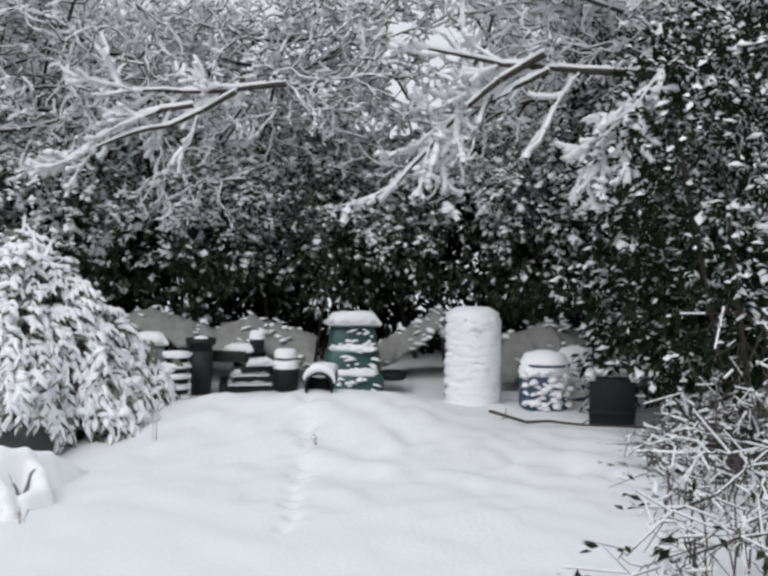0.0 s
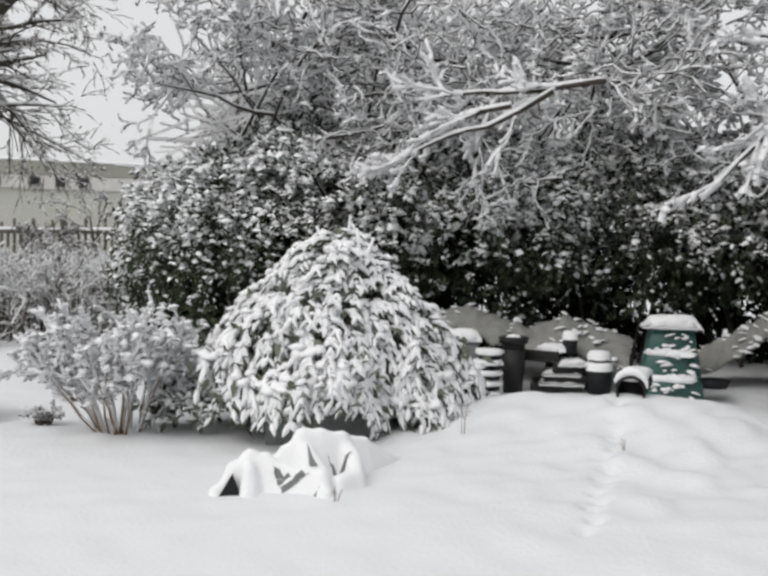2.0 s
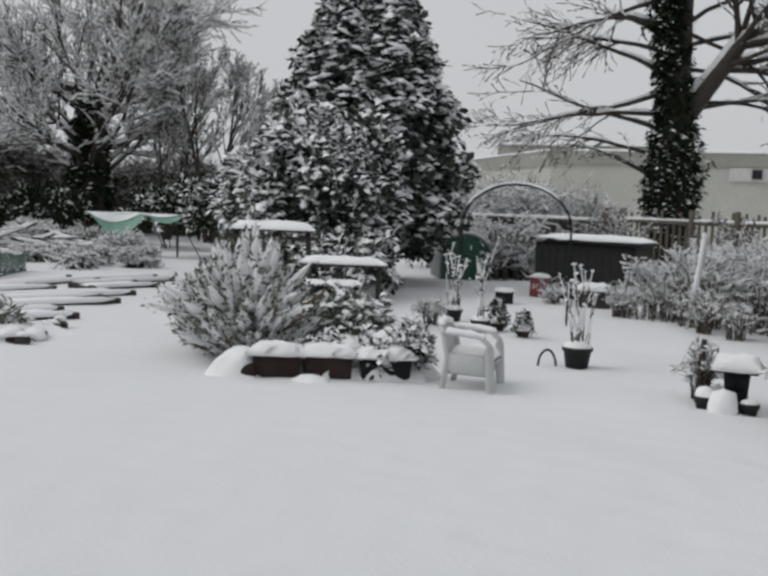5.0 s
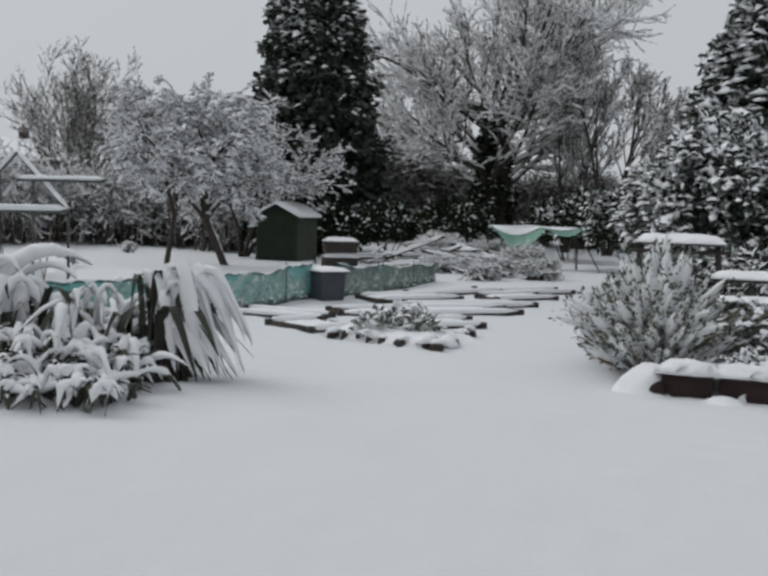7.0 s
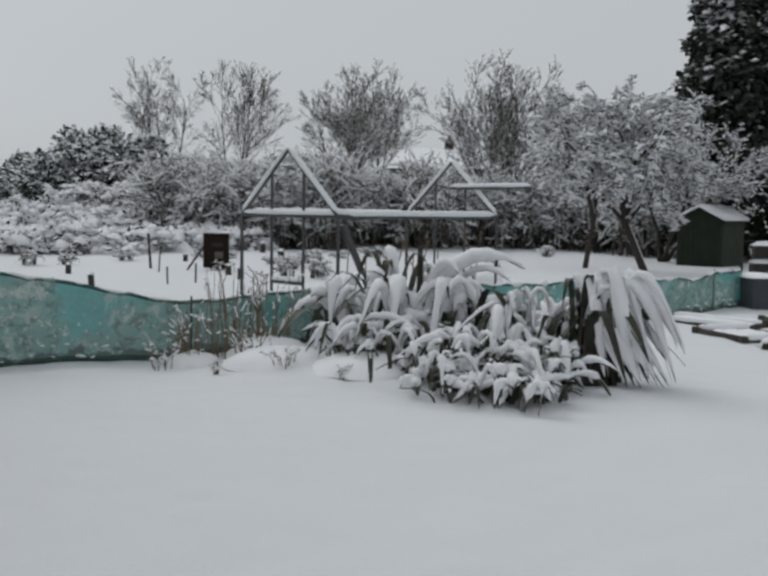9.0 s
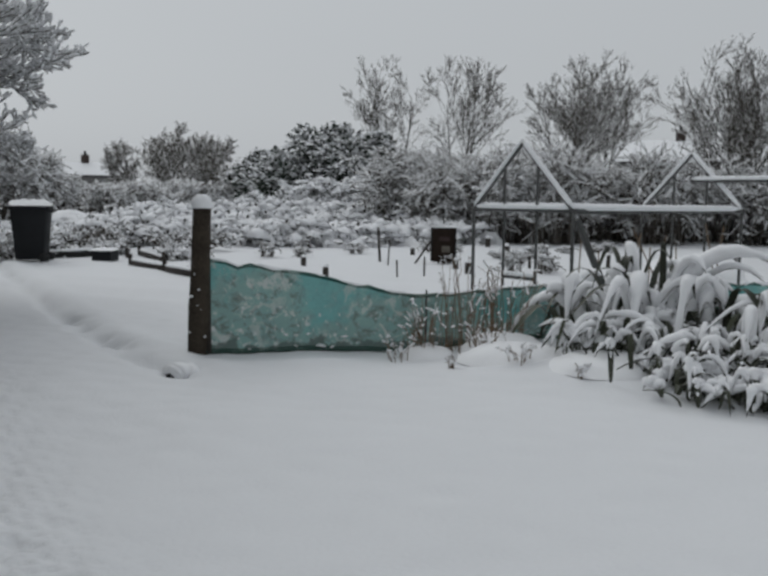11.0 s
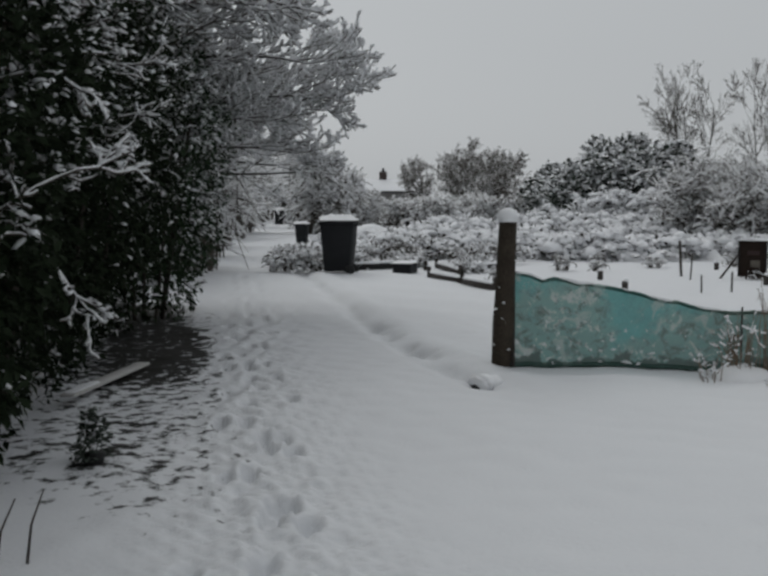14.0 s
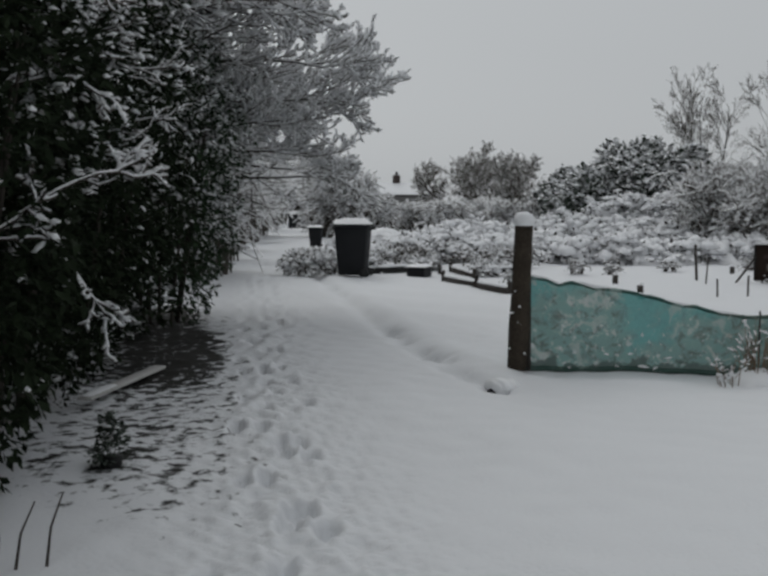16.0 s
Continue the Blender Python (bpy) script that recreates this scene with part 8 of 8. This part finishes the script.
def strap_plant(at, size, seed, label, leaves=90, spread=0.10, lean=(0, 0), wide=0.06, snowy=0.8, heavy=1.0, droop=0.95, loose=0.25, least=0.9):
    """A clump of long strap leaves bent over by thick uneven ridges of snow."""
    rng = rng_for(seed)
    b = lay(at)
    s = thing("strap_leaved_plant", b, label, "plant", "strap-leaved plants in the border")
    m = 10
    u = np.linspace(0, 1, m)
    a = rng.uniform(0, 6.3, leaves)
    out = np.stack([np.cos(a), np.sin(a), 0 * a], -1)
    rise = size[1] * rng.uniform(0.4, 1.05, leaves)
    reach = size[0] / 2 * rng.uniform(0.25, 1.05, leaves)
    bend = np.clip(1.0 + droop * rng.uniform(0.1, 1.1, leaves), least, 1.93)
    side = unit(np.stack([-out[:, 1], out[:, 0], 0 * a], -1))
    P = np.zeros((leaves, m, 3))
    P += b + rng.normal(0, spread * size[0], (leaves, 1, 3)) * (1, 1, 0)
    P += out[:, None] * (reach[:, None] * u[None] ** 1.2)[..., None]
    P += side[:, None] * (loose * rng.normal(0, 1, leaves)[:, None] * reach[:, None] * u[None] ** 2)[..., None]
    P[..., 2] += rise[:, None] * np.sin(u[None] * np.pi / 2 * bend[:, None])
    P[..., :2] += np.array(lean)[None, None] * (u ** 2)[None, :, None]
    P[..., 2] = np.maximum(P[..., 2], height(P[..., 0], P[..., 1]) + 0.02)
    wv = wide * rng.uniform(0.6, 1.15, leaves)[:, None] * np.array((0.5, 0.8, 0.95, 1, 1, 1, 0.95, 0.8, 0.55, 0.08))[None] / 2
    V = np.stack([P - side[:, None] * wv[..., None], P - (0, 0, 0.008), P + side[:, None] * wv[..., None]], 2)
    fs = []
    for j in range(m - 1):
        for c in range(2):
            fs.append((j * 3 + c, j * 3 + c + 1, (j + 1) * 3 + c + 1, (j + 1) * 3 + c))
    F = np.array(fs)[None] + (np.arange(leaves) * m * 3)[:, None, None]
    part("foliage", (V.reshape(-1, 3), F.reshape(-1, 4)), STRAP, s, "dark olive strap leaves", kind="stuff")
    k = rng.uniform(0, 1, leaves) < snowy
    n = int(k.sum())
    lump = 1 + 0.28 * np.sin(u[None] * rng.uniform(6, 14, (n, 1)) + rng.uniform(0, 6.3, (n, 1))) + rng.normal(0, 0.12, (n, m))
    first = rng.integers(2, 5, n)[:, None]
    on = np.where(np.arange(m)[None] < first, 0.05, 1.0) * np.array((0.05, 0.5, 0.8, 1, 1.15, 1.15, 1.05, 0.9, 0.65, 0.1))[None]
    r = np.maximum(wv[k].max(1)[:, None] * 1.15 * heavy * rng.uniform(0.75, 1.3, (n, 1)) * np.clip(lump, 0.5, 1.6) * on, 0.002)
    part("snow", tubes(P[k] + (0, 0, 0.02 * heavy), r, 7, 0.8), SNOW, s, "thick ridges of snow along the leaves", kind="stuff")
    return s


strap_plant((-9.45, -3.25), (1.7, 1.02), 801, "tall strap-leaved plant with arching leaves bent under thick snow", 62, 0.09, wide=0.085, heavy=1.2, droop=0.95, snowy=0.68, loose=0.3, least=1.3)
strap_plant((-9.35, -2.95), (0.5, 1.12), 816, "upright strap leaves with thick sleeves of snow", 12, 0.12, wide=0.08, heavy=1.3, droop=0.15, snowy=0.9, loose=0.2)
strap_plant((-9.9, -4.0), (1.5, 0.7), 804, "spreading strap-leaved plant under rounded snow", 30, 0.12, wide=0.09, heavy=1.2, loose=0.3, snowy=0.75)
strap_plant((-9.2, -2.35), (1.2, 0.85), 802, "strap-leaved plant flattened by heavy snow", 56, 0.16, wide=0.08, heavy=1.2, loose=0.6, snowy=0.62, least=1.4)
strap_plant((-9.4, -1.9), (0.9, 0.7), 808, "strap-leaved clump hidden by folded snowy leaves", 54, 0.26, wide=0.07, heavy=1.15, loose=0.8, snowy=0.62)
for x, y, w, h, seed in [(-8.85, -2.2, 0.8, 0.46, 803), (-8.9, -2.85, 0.8, 0.46, 807), (-8.35, -2.0, 0.7, 0.36, 811), (-8.4, -2.55, 0.7, 0.36, 812), (-8.75, -3.4, 0.75, 0.36, 813), (-7.9, -1.75, 0.6, 0.26, 814), (-7.95, -2.25, 0.6, 0.24, 815), (-8.6, -1.6, 0.6, 0.4, 817)]:
    strap_plant((x, y), (w, h), seed, "low tangle of folded strap leaves under snow", 52, 0.30, wide=0.056, heavy=1.15, loose=0.85, snowy=0.62)
strap_plant((-9.15, -1.2), (0.6, 0.98), 805, "dark strap-leaved plant whose snowy leaves droop to one side", 84, 0.12, lean=(0.20, 0.36), wide=0.085, snowy=0.66, heavy=1.25, droop=1.35, loose=0.12, least=1.72)
strap_plant((-9.2, -1.3), (0.55, 1.0), 806, "upright dark strap-leaved plant with little snow", 46, 0.10, wide=0.065, snowy=0.22, droop=0.5)
for k, (x, y, w, h) in enumerate([(-9.5, -2.6, 0.9, 0.6), (-8.6, -2.2, 0.7, 0.28)]):
    leafy_bush("border_shrub", (x, y), (w, w * 0.9, h), 810 + k, "low border shrub crushed under snow", "plant", clumps=190, leaf=0.10, count=4, pad=0.06, snow=0.5, mats=(STRAP, STEM), stems=2, group="low shrubs in the border")


# Bark-dark rods stand in for the shade inside the plant's upright hollow.
def dark_hollow():
    c = lay((-9.1, -1.28), -0.04)
    t = thing("hollow_shade_filler", c, "dark upright rods added for the shaded hollow in a border plant", "plant")
    rng = rng_for(88)
    n = 46
    a = rng.uniform(0, 6.3, n)
    s0 = c + np.stack([np.cos(a), np.sin(a), 0 * a], -1) * rng.uniform(0.05, 0.28, (n, 1))
    s1 = c + np.stack([np.cos(a) * 0.1, np.sin(a) * 0.1, 0.6 + 0 * a], -1) * rng.uniform(0.7, 1.25, (n, 1))
    part("foliage", rods(s0, s1, 0.035, 0.012, 4), BARK, t, kind="stuff")


dark_hollow()
for k, (x, y, w, h) in enumerate([(-9.05, -4.95, 0.9, 1.0), (-9.3, -4.6, 0.9, 0.9), (-8.75, -5.25, 0.7, 0.6), (-8.85, -4.6, 0.7, 0.35), (-8.35, -5.35, 0.5, 0.25), (-8.3, -4.0, 0.4, 0.18), (-8.0, -3.3, 0.3, 0.12), (-8.1, -4.6, 0.12, 0.12)]):
    twiggy_bush("dead_stalks", (x, y), (w, w, h), 820 + k, "thin dead stalks of a border plant dusted with snow", "plant", 34 if k < 4 else 10, 0.0045, 0.5, 0.008, mats=(STEM, SNOW), arch=0.02, kids=0 if k < 4 else 1, far=False, foot=0.5, chaos=0.025, pads=8, pad=0.03, group="dead stalks in the border")
for k, (x, y, r, h) in enumerate([(-9.15, -4.55, 0.42, 0.22), (-8.7, -4.2, 0.5, 0.16), (-8.5, -3.2, 0.5, 0.14), (-8.75, -5.2, 0.3, 0.16)]):
    p = lay((x, y), -0.04)
    m = thing("snow_heap", p, "soft heap of snow over the border", "snow heap", "snow heaps in the border")
    part("mound", lathe([(r * 1.15, -0.02), (r, h * 0.3), (r * 0.7, h * 0.8), (r * 0.3, h * 0.98), (0, h)], p, 18, wobble=0.05, seed=k), SNOW, m)


def easel_sign():
    c = lay((-21.0, -11.45))
    t = thing("painted_board", c, "small dark painted board on a slanting prop", "sign")
    d = unit(np.array((-0.47, 0.88, 0)))
    turn = math.degrees(math.atan2(d[1], d[0]))
    part("panel", box((0.62, 0.05, 0.84), c + (0, 0, 0.06), turn, 0.01), PANELPAINT, t)
    n = np.array((-d[1], d[0], 0))
    n = n if n[0] > 0 else -n
    fr = c + n * 0.03 + (0, 0, 0.06)
    for x in (-0.29, 0.29):
        part("frame_side", beam(fr + d * x, fr + d * x + (0, 0, 0.84), 0.04, 0.02), DARKSHED, t)
    part("picture", box((0.2, 0.006, 0.16), fr + d * 0.06 + (0, 0, 0.22), turn, 0.002), FENCEWOOD, t, "pale blurred patch")
    part("picture", box((0.26, 0.006, 0.10), fr + d * 0.02 + (0, 0, 0.50), turn, 0.002), TERRACOTTA, t, "reddish blurred patch")
    part("prop", beam(c - d * 0.72 + (0, 0, -0.05), c - d * 0.26 + (0, 0, 0.62), 0.05, 0.05), DEADWOOD, t)
    part("snow", drape((0.64, 0.1), c + (0, 0, 0.9), turn, 0.05, 7, 2), SNOW, t)


easel_sign()
rs = rng_for(91)
for k, (x, y, h, r) in enumerate([(-20.6, -13.0, 0.85, 0.03), (-15.2, -10.9, 0.28, 0.05), (-14.6, -11.3, 0.22, 0.045), (-19.8, -12.3, 0.6, 0.015), (-17.4, -10.0, 0.4, 0.016), (-17.0, -10.4, 0.35, 0.016), (-18.6, -9.6, 0.24, 0.05), (-22.5, -12.5, 0.2, 0.06), (-24.0, -14.0, 0.2, 0.06), (-26.0, -12.0, 0.25, 0.07), (-21.0, -9.2, 0.3, 0.03), (-23.0, -8.0, 0.3, 0.04), (-20.0, -10.6, 0.22, 0.05), (-18.2, -13.6, 0.2, 0.05), (-26.5, -17.5, 0.25, 0.07), (-24.5, -18.0, 0.2, 0.06), (-29.0, -14.0, 0.3, 0.07), (-28.0, -20.0, 0.25, 0.08)]):
    b = lay((x, y), -0.08)
    s = thing("plot_peg", b, "dark wooden peg standing in the snowy plot", "peg", "pegs in the plot")
    part("shaft", box((2 * r, 2 * r, h + 0.08), b, rs.uniform(0, 90), 0.006, tilt=(rs.uniform(-4, 4), rs.uniform(-4, 4))), DEADWOOD, s)
    part("snow", lathe([(r * 1.2, h + 0.07), (r * 0.9, h + 0.07 + r), (0, h + 0.08 + r * 1.2)], b, 8), SNOW, s)
pr = rng_for(95)
for k in range(26):
    az, d = pr.uniform(99, 134), pr.uniform(21, 33)
    twiggy_bush("dead_weed", polar(az, d), (pr.uniform(0.5, 1.1), 0.6, pr.uniform(0.18, 0.4)), 850 + k, "dead weeds poking through the snowy plot", "weeds", 14, 0.012, 0.8, 0.02, arch=0.7, kids=2, chaos=0.12, pads=8, pad=0.1, group="weeds in the plot")


# ---- corner post, lane and bins ----
def corner_post():
    b = lay((-7.45, -7.15), -0.1)
    t = thing("corner_post", b, "stout mossy wooden corner post with a round cap of snow", "post")
    top = np.array((-7.33, -6.98, 1.47))
    u = np.linspace(0, 1, 9)[:, None]
    p = b + (top - b) * u
    part("shaft", tubes([np.concatenate([p, p[-1:]])], [np.concatenate([np.array((0.105, 0.105, 0.108, 0.11, 0.1, 0.095, 0.095, 0.092, 0.09)), [0.001]])], 14), POSTWOOD, t)
    part("batten", beam(b + (-0.02, 0.13, 0.1), b + (0.0, 0.135, 1.05), 0.05, 0.03), DEADWOOD, t)
    part("cap_snow", lathe([(0.098, 0), (0.108, 0.05), (0.085, 0.11), (0.04, 0.135), (0, 0.14)], top - (0, 0, 0.005), 16, wobble=0.01), SNOW, t)
    rng = rng_for(3)
    n = 7
    a = rng.uniform(-0.4, 1.8, n)
    out = np.stack([np.cos(a), np.sin(a), 0 * a], -1)
    q = b + (top - b) * rng.uniform(0.1, 0.75, (n, 1)) + out * 0.1
    part("stuck_snow", pads_at(rng, q, out, 0.022, 0.8), SNOW, t, kind="stuff")
    c = lay((-6.62, -6.72), -0.02)
    k = thing("kerb_stone", c, "dark kerb stone under a curled lip of snow", "stone")
    part("stone", box((0.13, 0.11, 0.10), c, 40, 0.03), DARKPLASTIC, k)
    part("snow", slab([c + (0.03, 0.01, 0.09), c + (-0.08, 0.03, 0.12), c + (-0.2, 0.09, 0.07), c + (-0.42, 0.26, -0.05)], 0.27, 0.15, seed=6), SNOW, k)


corner_post()


def wheelie_bin(at, turn, label, scale=1.0):
    """A tapered two-wheeled bin with a hinged lid."""
    b = lay(at, -0.03)
    t = thing("wheelie_bin", b, label, "bin", "bins beside the lane")
    s = scale
    c, sn = math.cos(radians(turn)), math.sin(radians(turn))

    def w(x, y, z):
        return b + (x * c * s - y * sn * s, x * sn * s + y * c * s, z * s)
    part("body", box((0.58 * s, 0.66 * s, 0.94 * s), w(0, 0, 0.06), turn, 0.03, taper=0.78), DARKPLASTIC, t)
    part("rim", box((0.62 * s, 0.70 * s, 0.06 * s), w(0, 0, 0.985), turn, 0.015), DARKPLASTIC, t)
    lid = part("lid", box((0.64 * s, 0.74 * s, 0.05 * s), w(0, -0.02, 1.045), turn, 0.02, tilt=(-3, 0)), DARKPLASTIC, t)
    part("lid_snow", drape((0.62 * s, 0.72 * s), w(0, -0.02, 1.085), turn, 0.10 * s, 9, 4), SNOW, lid)
    part("handle", tubes([[w(-0.26, 0.38, 0.98), w(-0.2, 0.42, 0.98), w(0.2, 0.42, 0.98), w(0.26, 0.38, 0.98)]], [[0.018] * 4], 6), DARKPLASTIC, t)
    for x in (-0.22, 0.22):
        wh = part("wheel", tubes([[w(x - 0.03, 0.27, 0.1), w(x - 0.03, 0.27, 0.1) + unit(w(1, 0, 0) - w(0, 0, 0)) * 0.001, w(x + 0.03, 0.27, 0.1) - unit(w(1, 0, 0) - w(0, 0, 0)) * 0.001, w(x + 0.03, 0.27, 0.1)]], [[0.001, 0.1 * s, 0.1 * s, 0.001]], 14), BLACKPOT, t)
    return t


wheelie_bin((-15.15, -19.15), 38, "dark grey wheelie bin with a ragged cap of snow", 1.22)
wheelie_bin((-26.2, -35.2), 38, "small dark bin with snow on its lid further down the lane", 0.85)
lidded_box("dark_tub", (-16.5, -18.2), (0.66, 0.45, 0.28), 30, "dark broken tub half buried in snow", DARKPLASTIC, 0.05, 71, "tub", lid=False)
for k, (a, b) in enumerate([((-15.75, -16.6), (-14.9, -14.75)), ((-14.9, -14.75), (-14.2, -13.2)), ((-19.0, -20.0), (-17.4, -18.4)), ((-18.6, -19.2), (-17.0, -16.8))]):
    p, q = lay(a), lay(b)
    e = thing("edging_board", p, "low dark edging board with snow against it", "board", "edging boards of the plot")
    part("board", beam(p + (0, 0, 0.05), q + (0, 0, 0.05), 0.04, 0.14), DEADWOOD, e)
    part("snow", slab([p + (0, 0, 0.13), q + (0, 0, 0.13)], 0.08, 0.06, seed=k), SNOW, e)
    for c in (p, q):
        part("peg", box((0.07, 0.07, 0.3), c - (0, 0, 0.06), 20, 0.006), DEADWOOD, e)
for k, (x, y, w, h) in enumerate([(-14.6, -20.2, 1.2, 0.45), (-15.7, -21.6, 1.4, 0.5), (-16.4, -20.4, 1.2, 0.35), (-17.6, -24.0, 2.0, 0.4), (-19.2, -21.6, 2.2, 0.5), (-21.0, -19.6, 2.2, 0.5), (-21.5, -23.0, 2.6, 0.6)]):
    leafy_bush("weedy_heap", (x, y), (w, w, h), 880 + k, "weedy heap under rounded snow beside the bins", "weeds", clumps=170, leaf=0.14, count=4, pad=0.14, snow=0.9, mats=(TWIG, TWIG), stems=0, far=True, group="weedy heaps by the bins")

for k, (x, y, w, h) in enumerate([(-18.2, -20.0, 1.0, 0.22), (-19.6, -18.6, 1.2, 0.2), (-20.8, -22.4, 1.4, 0.3), (-22.4, -21.0, 1.6, 0.3), (-23.6, -23.6, 1.8, 0.35), (-24.6, -20.2, 1.5, 0.25), (-19.0, -23.4, 1.2, 0.28), (-22.0, -25.6, 1.8, 0.4), (-26.0, -24.0, 1.8, 0.35), (-17.6, -17.0, 0.8, 0.15)]):
    leafy_bush("weedy_heap", (x, y), (w, w * 0.8, h), 1880 + k, "low lump of dead weeds under snow in the plot", "weeds", clumps=90, leaf=0.14, count=4, pad=0.16, snow=1.2, mats=(TWIG, TWIG), stems=0, far=True, group="weedy lumps in the plot")
for k, (p, q, s) in enumerate([((-16.2, -19.9), (-17.3, -19.3), 0.16), ((-23.5, -28.6), (-25.6, -26.9), 0.22), ((-18.4, -18.3), (-19.4, -17.6), 0.12)]):
    a, b = lay(p, 0.06), lay(q, 0.09)
    t = thing("old_timber", a, "dark old timber lying in the snowy plot", "timber", "old timbers in the plot")
    part("timber", beam(a, b, 0.14, s), DARKSHED, t)
    part("snow", slab([a + (0, 0, s * 0.55), b + (0, 0, s * 0.55)], 0.15, 0.10, seed=k), SNOW, t)


def plank():
    a, b = lay((-3.3, -8.2), 0.10), lay((-4.55, -9.25), 0.06)
    t = thing("loose_plank", a, "pale loose plank lying at the hedge foot", "plank")
    part("plank", beam(a, b, 0.13, 0.028), PALEBOARD, t)
    part("snow", slab([a + (0, 0, 0.02), a + (b - a) * 0.35 + (0, 0, 0.02)], 0.11, 0.02, seed=1), SNOW, t)


plank()
for k, pts in enumerate([[(-1.62, -4.85, 0.0), (-1.68, -4.94, 0.15), (-1.76, -4.98, 0.29)], [(-1.5, -4.9, 0.0), (-1.56, -4.99, 0.13), (-1.64, -5.02, 0.26)], [(-1.40, -4.86, 0.0), (-1.43, -4.90, 0.16), (-1.42, -4.93, 0.30)]]):
    litter_branch([lay(p[:2], p[2]) for p in pts], 0.008, "thin dark twig standing in the snow", 90 + k, "bare_twig", 0, side=0)
lr = rng_for(97)
for k in range(16):
    x, y = -2.0 - k * 0.42 + lr.uniform(-0.5, 0.2), -7.9 - k * 0.62 + lr.uniform(-0.3, 0.3)
    leafy_bush("hedge_bottom_growth", (x, y), (0.6, 0.6, 0.22), 900 + k, "low dark growth at the hedge foot speckled with snow", "plant", clumps=60, leaf=0.09, count=4, pad=0.06, snow=0.35, mats=(IVY, BARK), stems=0, group="growth at the hedge foot")
t = thing("covered_stack", lay((-26.5, -31.0)), "far stack under a faded blue tarpaulin with snow", "tarpaulin")
part("tarpaulin", lathe([(1.0, 0), (0.9, 0.45), (0.7, 0.75), (0.3, 0.9), (0, 0.92)], lay((-26.5, -31.0), -0.05), 12, wobble=0.05, seed=5), TARP, t)
part("snow", lathe([(0.88, 0.52), (0.72, 0.78), (0.4, 0.95), (0, 1.0)], lay((-26.5, -31.0), -0.05), 12, wobble=0.06, seed=6), SNOW, t)
lidded_box("lane_box", tuple(polar(144.1, 95)[:2]), (2.2, 1.6, 1.3), 50, "far dark box with a snow cap at the lane side", DARKPLASTIC, 0.25, 81)
